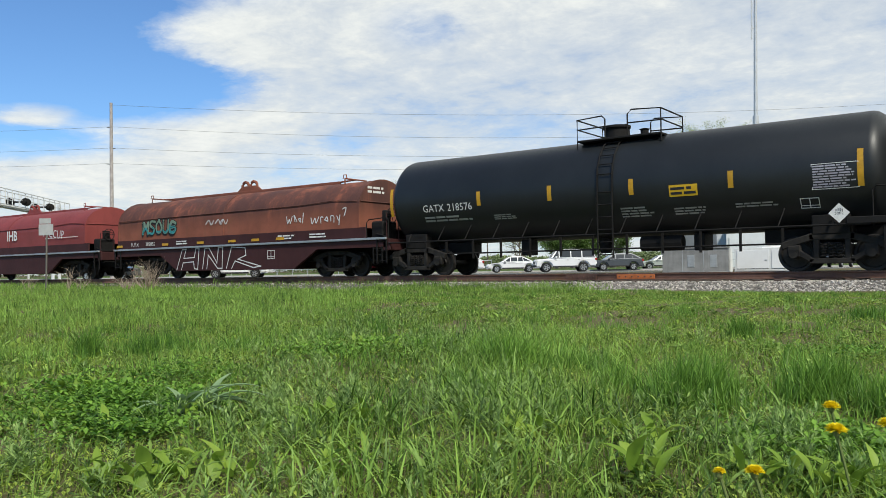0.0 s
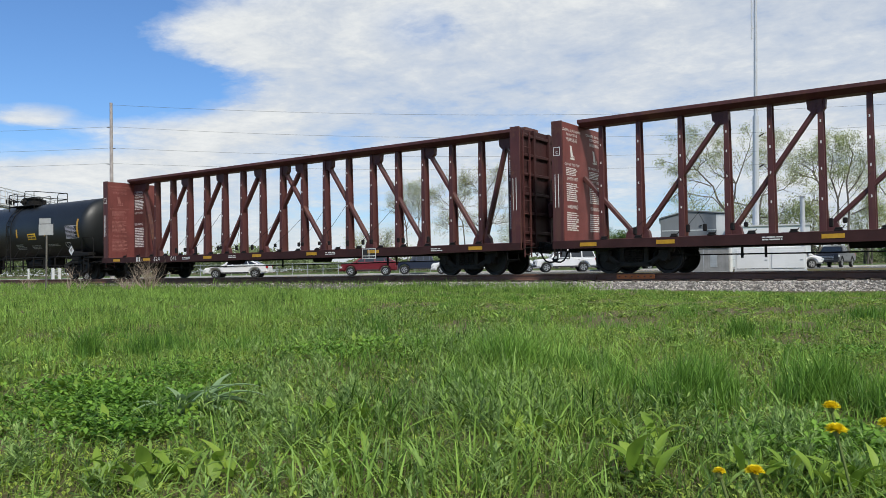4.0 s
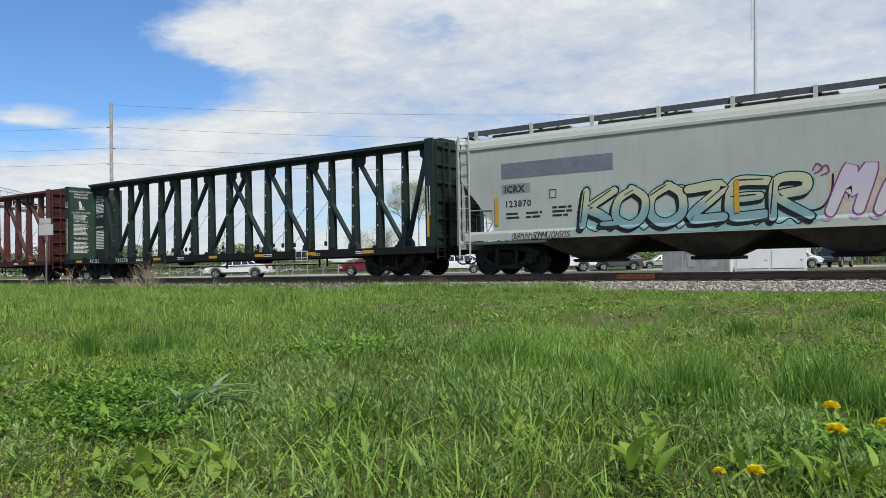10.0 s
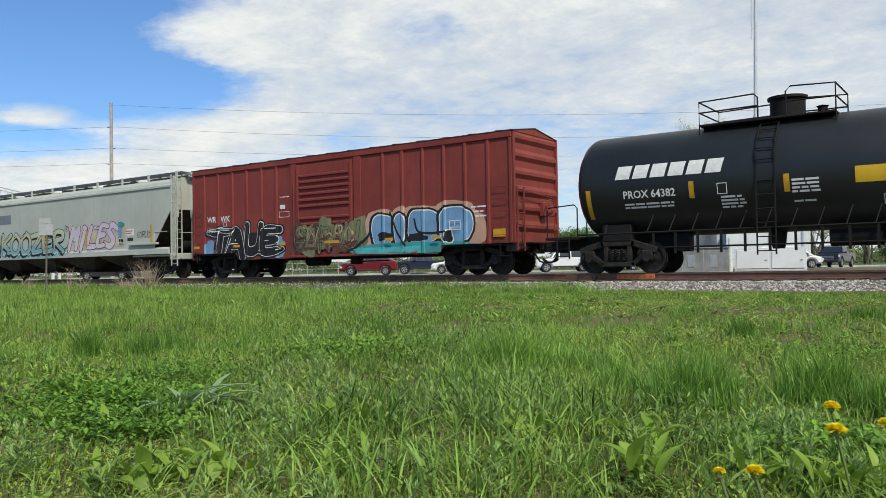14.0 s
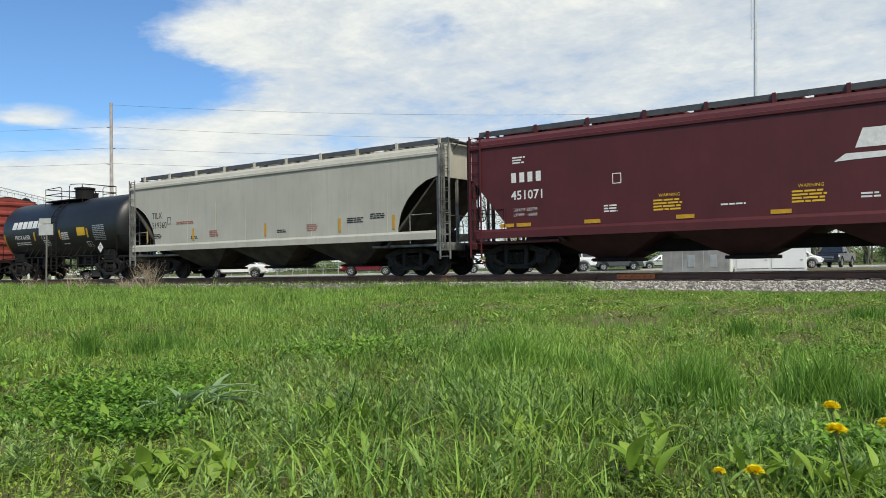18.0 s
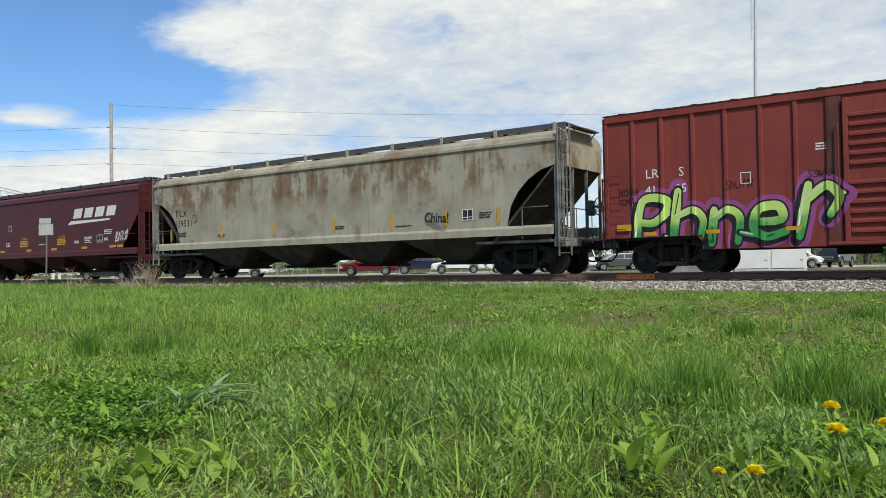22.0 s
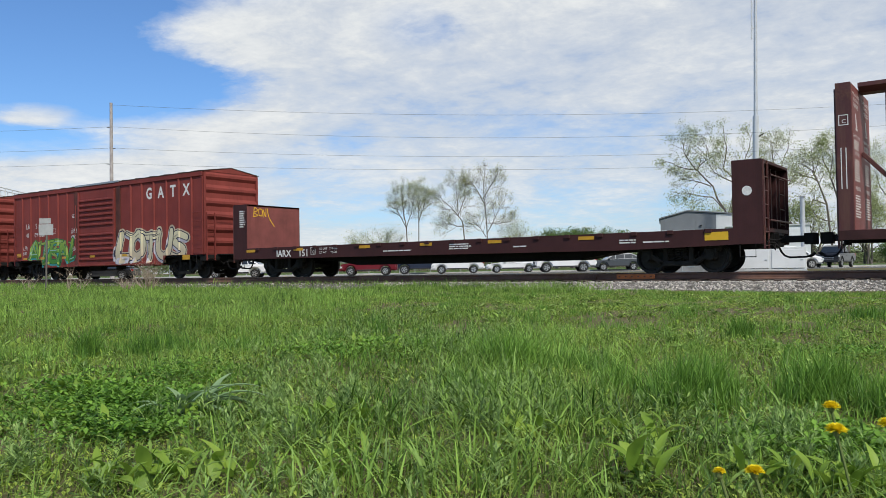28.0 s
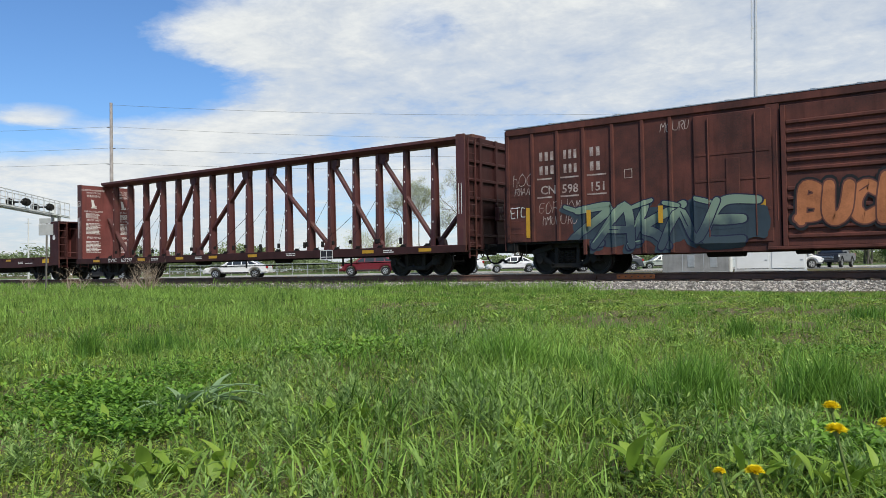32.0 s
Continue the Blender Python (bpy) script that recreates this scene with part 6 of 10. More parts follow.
# ---------------------------------------------------------------- the train, west to east
def build_train():
    # coil cars
    car, y = coil_car("coil_car", -43.4, coil_red, "bright red coil car with rounded hoods", 8.15)
    words("IHB", 0.52, car, Matrix.Translation((-0.6, -1.478, 2.1)) @ NEAR, white_mark, bold=0.02)
    words("HICCUP", 0.42, car, Matrix.Translation((3.1, -1.478, 2.2)) @ NEAR @ Matrix(((1, .18, 0, 0), (0, 1, 0, 0), (0, 0, 1, 0), (0, 0, 0, 1))), white_mark, spacing=1.15)
    sheet(car, Matrix.Translation((3.3, -1.476, 2.08)) @ NEAR, 3.0, 0.03, white_mark)
    car, y = coil_car("coil_car", -25.85, coil_rust, "weathered brown coil car with graffiti on the sill", 8.15)
    sp = Spray()
    sp.piece(-6.0, -3.6, 1.95, 2.6, 5, SP_SAGE, SP_BLACK, SP_TEAL, seed=3, fat=0.10, edge_w=0.025, shadow=SP_BLACK)
    sp.done(car, "graffiti", "pale sage sprayed lettering", y)
    sp = Spray()
    for k, line in enumerate(([(3.2, 2.3), (3.25, 2.05), (3.35, 2.2), (3.4, 2.05), (3.5, 2.3)], [(3.65, 2.1), (3.6, 2.35), (3.7, 2.2), (3.75, 2.1)], [(3.9, 2.1), (3.85, 2.2), (3.95, 2.2), (3.95, 2.08)],
                              [(4.05, 2.05), (4.1, 2.4)], [(4.5, 2.2), (4.55, 1.98), (4.7, 2.18), (4.75, 2.0), (4.9, 2.22)], [(5.0, 2.0), (5.0, 2.2), (5.1, 2.2)], [(5.2, 2.1), (5.3, 2.2), (5.35, 2.05), (5.2, 2.1)],
                              [(5.5, 2.05), (5.5, 2.22), (5.65, 2.2), (5.65, 2.0)], [(5.8, 2.2), (5.9, 2.05), (5.95, 2.25), (5.9, 1.9)], [(6.1, 2.45), (6.25, 2.5), (6.2, 2.3), (6.15, 2.2)])):
        sp.stroke(line, 0.022, SP_WHITE, 0.004)
    sp.done(car, "graffiti", "thin white sprayed words", y)
    sp = Spray()
    for x in (-1.6, -1.0, -0.7):
        sp.stroke([(x, 2.25), (x + 0.2, 2.4), (x + 0.35, 2.2), (x + 0.5, 2.38)], 0.02, SP_WHITE, 0.004)
    sp.done(car, "graffiti", "thin white sprayed marks", y)
    for line in ([(-3.3, .38), (-2.95, 1.22), (-2.7, 1.24), (-2.85, .85), (-2.2, .88), (-2.1, 1.25), (-1.9, 1.25), (-2.0, .38), (-2.2, .4), (-2.25, .7), (-2.9, .66), (-3.0, .38)],
                 [(-1.7, .4), (-1.55, 1.25), (-1.3, 1.25), (-.85, .62), (-.75, 1.25), (-.5, 1.25), (-.55, .4), (-.8, .4), (-1.35, .95), (-1.45, .4)],
                 [(-.3, .4), (0.0, 1.25), (.75, 1.2), (.8, .9), (.35, .75), (1.6, .45), (1.2, .4), (.2, .68), (0, .4)]):
        sp = Spray()
        for u, v in zip(line, line[1:]):
            sp.stroke([(u[0] * 1.08, u[1]), (v[0] * 1.08, v[1])], 0.020, SP_WHITE, 0.004, taper=0.1)
        sp.done(car, "graffiti", "white outline letter sprayed on the sill", -1.45)
    words("FURX", 0.17, car, Matrix.Translation((-6.9, -1.556, 1.46)) @ NEAR, white_mark).location.y = y - 0.006
    words("382855", 0.17, car, Matrix.Translation((-5.8, y - 0.006, 1.46)) @ NEAR, white_mark)
    for x in (-3.6, 2.7, 4.4):
        bars(car, Matrix.Translation((x, y - 0.006, 1.44)) @ NEAR, 0.9, 0.2, 2, white_mark, int(x * 7))
    reflectors(car, (-8.0, -4.6, -2.2, -0.2, 1.2, 2.6), 1.44, y - 0.005, 0.45, 0.1)
    bars(car, Matrix.Translation((6.856, -0.95, 3.0)) @ EAST, 1.1, 0.3, 2, white_mark, 5)
    frame_mark(car, Matrix.Translation((2.1, -1.454, 0.72)) @ NEAR, 0.42, 0.34, white_mark)

    # long tank car
    car, on, bend, strip = tank_car("tank_car", -10.22, "long black tank car with yellow reflector strips", 8.03, 1.49, 2.56, (-6.5, 6.5), 0.42, (-0.45, 2.15), west=0.42)
    bend(words("GATX", 0.25, car, Matrix(), white_mark, wide=0.92), -5.92, 2.12)
    bend(words("218576", 0.25, car, Matrix(), white_mark, wide=0.95), -4.93, 2.12)
    for x, z, w, h, n in ((-5.9, 1.78, 1.9, 0.24, 2), (-3.2, 1.75, 0.8, 0.2, 3), (1.05, 1.6, 1.0, 0.36, 4), (2.6, 1.6, 0.9, 0.26, 3), (4.25, 1.7, 1.2, 0.16, 2)):
        bend(bars(car, Matrix(), w, h, n, galv, int(x * 9)), x, z)
    strip(-7.3, 2.05, 0.12, 0.95, yellow_refl, lab="yellow reflector strip")
    for x in (-3.75, -1.22, 1.37, 4.12):
        strip(x, 2.22, 0.14, 0.45, yellow_refl, lab="yellow reflector strip")
    strip(7.18, 2.05, 0.14, 0.92, yellow_refl, lab="yellow reflector strip")
    strip(2.53, 2.09, 0.78, 0.32, yellow_sign, "decal", "yellow emergency notice")
    bend(bars(car, Matrix(), 0.7, 0.26, 2, black_mark, 8), 2.57, 2.12, 0.009)
    bend(bars(car, Matrix(), 1.0, 0.58, 9, SP_SILVER, 4), 6.18, 2.06)
    bend(frame_mark(car, Matrix(), 1.06, 0.64, white_mark, 0.015, False), 6.15, 2.03)
    bend(frame_mark(car, Matrix(), 0.45, 0.3, white_mark, 0.02), 5.84, 1.6)
    # hazard placard on its holder
    placard(car, 6.76, -1.50, 1.42)
    part("placard_holder", cube(6.9, 8.2, -1.5, -1.1, 1.14, 1.32, 0.02), black_steel, car)

    # two maroon centre beams, then a green one
    c = centre_beam("centre_beam_car", 10.50, beam_red, "maroon centre-beam lumber car, empty", 11.28, posts=WEB_POSTS, braces=WEB_BRACES, web=True, seed=1, ink=material("almost_gone_lettering", (0.30, 0.13, 0.11), 0.7, vary=0.7, scale=5.0, dark=(0.18, 0.055, 0.05), bump=0.0))
    words("624", 0.2, c, Matrix.Translation((-7.3, -1.526, 0.775)) @ NEAR, white_mark, spacing=1.1)
    words("041", 0.2, c, Matrix.Translation((-6.1, -1.526, 0.775)) @ NEAR, white_mark, spacing=1.1)
    block_flat(c, Matrix.Translation((-8.6, -1.526, 0.775)) @ NEAR, 0.36, 0.2, 2)
    centre_beam("centre_beam_car", 34.26, beam_red, "maroon centre-beam lumber car, empty", 11.36, seed=2, deck_text="")
    c = centre_beam("green_centre_beam_car", 58.38, beam_green, "dark green centre-beam lumber car, empty", 11.28, posts=WEB_POSTS, braces=WEB_BRACES, web=True, seed=3, marks=[-10.2, -4.0, -0.2, 2.6, 5.4, 8.2])
    words("BCOL", 0.19, c, Matrix.Translation((-9.0, -1.526, 0.775)) @ NEAR, white_mark, spacing=1.3)
    words("730350", 0.19, c, Matrix.Translation((-6.9, -1.526, 0.775)) @ NEAR, white_mark, spacing=1.3)
    words("LT WT   63000", 0.11, c, Matrix.Translation((5.0, -1.526, 0.775)) @ NEAR, white_mark, spacing=1.2)
    for s in (-1, 1):
        sheet(c, Matrix.Translation((s * 11.08 - 0.06, -1.458, 1.3)) @ NEAR, 0.09, 0.85, yellow_refl, "reflector", "yellow reflector strip")

    # pale grey hopper
    car, y = hopper("covered_hopper", 80.36, grey_paint, "pale grey covered hopper with graffiti along the side", 9.48, (-8.15, 8.15), bays=4, slope=((3.02, 0.0), (1.55, 1.22)), top=4.02, sill=1.32, steel=grey_paint, ribbed=True, board=4.68)
    sheet(car, Matrix.Translation((-7.95, y - 0.003, 2.5)) @ NEAR, 1.0, 0.3, spray("patch_pale_grey", (0.25, 0.26, 0.25), 0.3), t=0.001)
    sheet(car, Matrix.Translation((-7.95, y - 0.004, 2.97)) @ NEAR, 3.7, 0.48, SP_GREY, label="painted-over grey block")
    words("ICRX", 0.21, car, Matrix.Translation((-7.85, y - 0.005, 2.54)) @ NEAR, black_mark, spacing=1.1, bold=0.012)
    words("123870", 0.20, car, Matrix.Translation((-7.85, y - 0.005, 2.09)) @ NEAR, black_mark, spacing=1.15, bold=0.008)
    for x, z, w, n in ((-7.8, 1.7, 0.5, 2), (-7.1, 1.7, 0.6, 2), (-6.2, 1.7, 0.7, 3), (-5.4, 1.75, 0.3, 1)):
        bars(car, Matrix.Translation((x, y - 0.005, z)) @ NEAR, w, 0.12 * n, n, black_mark, int(x * 5))
    frame_mark(car, Matrix.Translation((-6.3, y - 0.005, 2.28)) @ NEAR, 0.24, 0.26, black_mark, 0.02, False)
    reflectors(car, (-8.2, -0.9, 2.9, 7.98), 1.55, y - 0.03, 0.85, 0.13, True)
    ledge = lambda x, z: 0.057 if z < 1.30 else (0.057 * (1.375 - z) / 0.075 if z < 1.375 else 0.0)
    sp = Spray(ledge, zcuts=(1.30, 1.375))
    sp.blob(-2.0, 1.42, 3.5, 0.30, SP_AQUA, 0.0015, 77, rag=0.03)
    sp.letters("KOOZER", -5.3, 0.95, 1.30, 2.42, fade("straw_aqua", (0.22, 0.34, 0.35), (0.47, 0.48, 0.31), 1.5, 2.3), SP_BLACK, 0.115, 0.032, 0.12, SP_AQUA, 0.04, SP_BLACK, SP_BLACK, 54, 1.22, 0.5)
    for k in range(6):
        x = -5.1 + 1.0 * k
        sp.stroke([(x, 1.36), (x + .3, 1.22), (x + .55, 1.34), (x + .75, 1.20), (x + .95, 1.36)], 0.018, SP_BLACK, 0.004)
    sp.stroke([(0.6, 1.5), (1.15, 1.55), (1.4, 1.9), (1.45, 2.35)], 0.03, SP_BLACK, 0.004)
    for q in ([(1.0, 2.5), (1.1, 2.66), (1.22, 2.52), (1.05, 2.42)], [(1.15, 2.48), (1.3, 2.6), (1.36, 2.44), (1.2, 2.36)]):
        sp.stroke(q, 0.022, spray("maroon", (0.20, 0.06, 0.14)), 0.004)
    sp.done(car, "graffiti", "straw and aqua bubble graffiti outlined in black", y - 0.002)
    sp = Spray(ledge, zcuts=(1.30, 1.375))
    for k in range(8):
        sp.blob(1.75 + .5 * k, 1.98 + .06 * math.sin(3.0 * k), .42, .52, SP_TAN, 0.002 + .00006 * k, 200 + k, rag=0.08)
    sp.letters("MILES", 1.5, 5.35, 1.42, 2.55, fade("pink_silver", (0.56, 0.52, 0.52), (0.52, 0.46, 0.53), 1.5, 2.3), spray("maroon", (0.20, 0.06, 0.14)), 0.12, 0.035, 0.38, None, 0, SP_SILVER, None, 6, 1.1, 0.2)
    sp.blob(5.65, 2.0, 0.5, 0.5, SP_TAN, 0.003, 2)
    sp.blob(5.7, 2.1, 0.14, 0.38, SP_BLUE, 0.02, 3)
    sp.blob(5.78, 2.5, 0.24, 0.12, SP_TEAL, 0.024, 4)
    sp.done(car, "graffiti", "silver and maroon sprayed letters on a pale tan cloud", y - 0.002)
    sheet(car, Matrix.Translation((6.1, y - 0.004, 1.97)) @ NEAR, 0.64, 0.3, white_mark)
    bars(car, Matrix.Translation((6.15, y - 0.008, 2.02)) @ NEAR, 0.5, 0.2, 2, red_mark, 4)
    sheet(car, Matrix.Translation((5.58, y - 0.03, 1.6)) @ NEAR, 0.4, 0.27, black_mark)
    frame_mark(car, Matrix.Translation((5.58, y - 0.034, 1.6)) @ NEAR, 0.4, 0.27, white_mark)
    sheet(car, Matrix.Translation((6.25, y - 0.004, 1.72)) @ NEAR, 0.45, 0.14, black_mark)
    part("step_board", cube(6.5, 8.6, y - 0.14, y - 0.01, 1.50, 1.60, 0.01), grey_paint, car, "pale step board with scrawls")
    sp = Spray()
    tag(sp, 7.0, 7.9, 1.85, 0.27, SP_BLACK, 3, 0.014)
    sp.done(car, "graffiti", "small black sprayed tag", y)
    sp = Spray()
    tag(sp, -7.6, -5.7, 1.10, 0.19, SP_BLACK, 8, 0.012, slant=0.3)
    sp.done(car, "graffiti", "thin black scrawl on the sill", y - 0.056)

    # red box car with graffiti
    ribsw = (-7.05, -6.17, -5.29, -4.43, -3.57, -2.73, 2.6, 3.45, 4.33, 5.2, 6.04, 6.91)
    car, rel, cuts, y, foot = box_car("box_car", 98.97, box_red, "red box car with a sliding door and blue graffiti", 7.79, ribsw, (-1.55, 1.2), roof=dark_roof)
    words("WR", 0.24, car, Matrix.Translation((-6.88, y - 0.006, 2.29)) @ NEAR, white_mark, bold=0.006)
    words("WK", 0.24, car, Matrix.Translation((-6.04, y - 0.006, 2.29)) @ NEAR, white_mark, bold=0.006)
    words("1750", 0.19, car, Matrix.Translation((-6.9, y - 0.03, 1.86)) @ NEAR, white_mark, spacing=1.1)
    frame_mark(car, Matrix.Translation((-5.9, y - 0.006, 2.1)) @ NEAR, 0.22, 0.16, white_mark, 0.018, False)
    sp = Spray(rel, cuts, foot)
    sp.blob(-4.4, 1.32, 2.05, 0.46, SP_BLACK, 0.001, 5, rag=0.03)
    sp.blob(-6.75, 1.15, 0.28, 0.42, SP_BLUE, 0.003, 6)
    sp.blob(-2.6, 1.15, 0.28, 0.42, SP_BLUE, 0.003, 7)
    sp.letters("TAUE", -6.6, -2.65, 0.84, 2.05, SP_BLACK, SP_WHITE, 0.15, 0.022, 0.15, SP_BLACK, 0.05, SP_BLACK, SP_WHITE, 12, 1.3, 0.8)
    sp.done(car, "graffiti", "black and white sprayed letters with blue edges", y)
    sp = Spray(rel, cuts, foot)
    for k in range(9):
        sp.blob(-1.6 + 0.38 * k, 1.45 + 0.12 * math.sin(5.0 * k), 0.42, 0.5 + 0.1 * math.cos(3.0 * k), SP_OLIVE if k % 3 else SP_SMOKE, 0.002 + 0.0002 * k, 30 + k, rag=0.16)
    sp.piece(-1.7, 1.5, 0.95, 2.0, 5, SP_OLIVE, SP_BLACK, SP_SMOKE, seed=43, fat=0.07, edge_w=0.02)
    sp.piece(-1.5, 1.3, 1.1, 1.9, 6, SP_PEACH, SP_OLIVE, SP_SMOKE, seed=46, fat=0.03, edge_w=0.012)
    sp.done(car, "graffiti", "faded olive patch with pale pink scrawls", y)
    sp = Spray(rel, cuts, foot)
    for k, (x, w, zt) in enumerate(((2.5, .8, 2.3), (3.3, .5, 2.34), (4.3, .95, 2.40), (5.6, .95, 2.44), (6.35, .45, 2.05), (1.9, .4, 1.9))):
        sp.blob(x, (zt + .9) / 2, w, (zt - .9) / 2, SP_PEACH, 0.002 + .00005 * k, 41 + k, rag=0.06)
    for x0, x1, zt, sd in ((1.95, 3.1, 2.2, 1), (2.95, 3.6, 2.2, 2), (3.55, 5.05, 2.28, 3), (4.85, 6.35, 2.3, 4)):
        w, c0 = (x1 - x0) / 2, (x0 + x1) / 2
        sp.blob(c0, (zt + 1.0) / 2, w + 0.02, (zt - 1.0) / 2 + 0.03, SP_BLACK, 0.004 + sd * 0.0012, sd, rag=0.035)
        sp.blob(c0 + 0.02, (zt + 1.02) / 2, w - 0.07, (zt - 1.0) / 2 - 0.05, SP_WHITE, 0.0046 + sd * 0.0012, sd, rag=0.035)
        sp.blob(c0 + 0.02, (zt + 1.0) / 2, w - 0.10, (zt - 1.0) / 2 - 0.08, SP_BLUE, 0.0052 + sd * 0.0012, sd, rag=0.035)
    sp.blob(2.65, 1.38, 0.32, 0.14, SP_BLACK, 0.013, 8)
    sp.blob(4.05, 1.3, 0.42, 0.13, SP_BLACK, 0.013, 9)
    sp.blob(5.35, 1.28, 0.2, 0.24, SP_WHITE, 0.013, 10)
    sp.blob(5.35, 1.28, 0.16, 0.2, SP_BLACK, 0.0135, 10)
    sp.blob(3.85, 0.95, 2.7, 0.19, SP_TEAL, 0.012, 11, rag=0.05)
    sp.stroke([(1.2, 0.95), (1.6, 1.2), (1.95, 1.5), (2.0, 1.9)], 0.05, SP_BLACK, 0.0145)
    sp.stroke([(2.9, 2.2), (3.2, 1.5), (3.5, 1.1), (3.6, 0.85)], 0.035, SP_BLACK, 0.0145)
    sp.stroke([(3.95, 1.9), (4.1, 1.5), (4.6, 1.42), (5.2, 1.45)], 0.04, SP_BLACK, 0.0145)
    sp.done(car, "graffiti", "large light blue and teal bubble letters with peach haze", y)
    frame_mark(car, Matrix.Translation((5.42, y - 0.07, 1.48)) @ NEAR, 0.45, 0.32, white_mark)
    for x, w in ((-2.05, 0.62), ):
        sheet(car, Matrix.Translation((x - 0.5, y - 0.004, 2.62)) @ NEAR, 0.28, 0.16, white_mark)
        bars(car, Matrix.Translation((x - 0.5, y - 0.004, 3.05)) @ NEAR, 0.5, 0.06, 1, white_mark, 1)
        frame_mark(car, Matrix.Translation((x - 0.55, y - 0.004, 2.3)) @ NEAR, 0.55, 0.22, white_mark, 0.015, False)
    reflectors(car, (-7.6, -5.1, -2.5, -0.1, 0.25, 2.75, 4.75), 1.22, y - 0.14, 0.36, 0.1)
    sheet(car, Matrix.Translation((7.1, y - 0.055, 1.2)) @ NEAR, 0.45, 0.25, yellow_refl, label="yellow panel")
    for z in (2.15, 2.0, 1.85):
        bars(car, Matrix.Translation((6.25, y - 0.005, z)) @ NEAR, 0.6, 0.09, 1, white_mark, int(z * 30))

    # short tank car
    car, on, bend, strip = tank_car("tank_car", 114.2, "short black tank car with white lettering", 5.85, 1.52, 2.58, (-4.2, 4.2), -0.18, (-1.78, 1.65), cage=(1.55, 2.25), dome=(2.1, 0.45, 0.62), west=0.28)
    block_letters(car, bend, -4.05, 2.66, 3.05, 0.38, 6)
    bend(words("PROX 64382", 0.22, car, Matrix(), white_mark, bold=0.006, wide=0.92), -3.82, 2.12)
    for x, z, w, n in ((-3.8, 1.82, 1.6, 2), (-1.1, 1.7, 0.7, 4), (0.7, 1.75, 0.6, 1)):
        bend(bars(car, Matrix(), w, 0.1 * n, n, white_mark, int(x * 7)), x, z)
    bend(frame_mark(car, Matrix(), 0.26, 0.3, white_mark, 0.02, False), -1.18, 2.08)
    for x, h, z in ((-4.95, 0.9, 1.6), (-1.93, 0.46, 2.02), (0.49, 0.46, 2.03), (2.93, 0.46, 2.03)):
        strip(x, z, 0.14, h, yellow_refl, lab="yellow reflector strip")
    strip(2.12, 2.14, 0.7, 0.4, yellow_sign, "decal", "yellow notice")
    bend(bars(car, Matrix(), 0.66, 0.4, 4, white_mark, 3, full=0.95), 0.68, 1.98)
    bend(bars(car, Matrix(), 1.0, 0.78, 9, galv, 3, full=0.98), 3.48, 1.86)
    bend(frame_mark(car, Matrix(), 0.42, 0.3, white_mark, 0.02), 2.7, 1.6)
    placard(car, 4.17, -1.50, 1.5)

    # beige hopper
    car, y = hopper("covered_hopper", 129.55, tan_paint, "clean beige covered hopper with orange-red notices", 8.56, (-7.0, 7.0), bays=3, slope=((3.3, 0.0), (1.6, 1.75)), curved=True, top=4.05, sill=1.45, seams=8, rails=black_steel, steel=end_grey)
    words("TILX", 0.28, car, Matrix.Translation((-7.0, y - 0.012, 2.62)) @ NEAR, black_mark, wide=0.9)
    words("519360", 0.28, car, Matrix.Translation((-7.0, y - 0.012, 2.2)) @ NEAR, black_mark, wide=0.9)
    hopper_data(car, y, 1)
    reflectors(car, (-7.4, -4.2, 0.2, 4.1, 7.0 - 0.4), 1.60, y - 0.012, 0.50, 0.11, True)
    # wine red hopper
    car, y = hopper("covered_hopper", 147.62, wine_paint, "wine red covered hopper with white lettering", 8.2, (-6.95, 6.95), bays=3, slope=((3.05, 0.0), (1.55, 1.25)), top=4.05, sill=1.38, rails=black_steel)
    block_flat(car, Matrix.Translation((-6.76, y - 0.006, 2.83)) @ NEAR, 1.14, 0.3, 4)
    words("451071", 0.28, car, Matrix.Translation((-6.76, y - 0.006, 2.31)) @ NEAR, white_mark, bold=0.006)
    words("LD LMT 222700", 0.09, car, Matrix.Translation((-6.68, y - 0.006, 1.95)) @ NEAR, white_mark)
    words("LT WT    63300", 0.09, car, Matrix.Translation((-6.68, y - 0.006, 1.79)) @ NEAR, white_mark)
    logo(car, 2.34, y - 0.006, 2.66)
    for x in (-2.08, 1.5):
        words("WARNING", 0.09, car, Matrix.Translation((x, y - 0.006, 2.1)) @ NEAR, yellow_sign)
        bars(car, Matrix.Translation((x - 0.15, y - 0.006, 1.71)) @ NEAR, 0.85, 0.34, 4, yellow_sign, 3)
    for x, z, w, n in ((-6.7, 3.4, 0.45, 3), (-3.7, 1.75, 0.5, 3), (-0.4, 1.75, 0.8, 1), (2.9, 1.74, 0.5, 2), (3.8, 1.74, 0.65, 4), (5.45, 2.1, 0.7, 3), (5.45, 1.8, 0.35, 2)):
        bars(car, Matrix.Translation((x, y - 0.006, z)) @ NEAR, w, 0.08 * n, n, white_mark, int(x * 7))
    frame_mark(car, Matrix.Translation((-3.42, y - 0.006, 2.56)) @ NEAR, 0.27, 0.3, white_mark, 0.025, False)
    sheet(car, Matrix.Translation((4.85, y - 0.005, 1.74)) @ NEAR, 0.5, 0.36, black_mark)
    frame_mark(car, Matrix.Translation((4.85, y - 0.009, 1.74)) @ NEAR, 0.5, 0.36, white_mark, 0.02)
    reflectors(car, (-7.17, -6.58, -4.31, -1.6, 0.84, 3.55, 5.89, 6.5), 1.47, y - 0.012, 0.5, 0.11)
    sp = Spray()
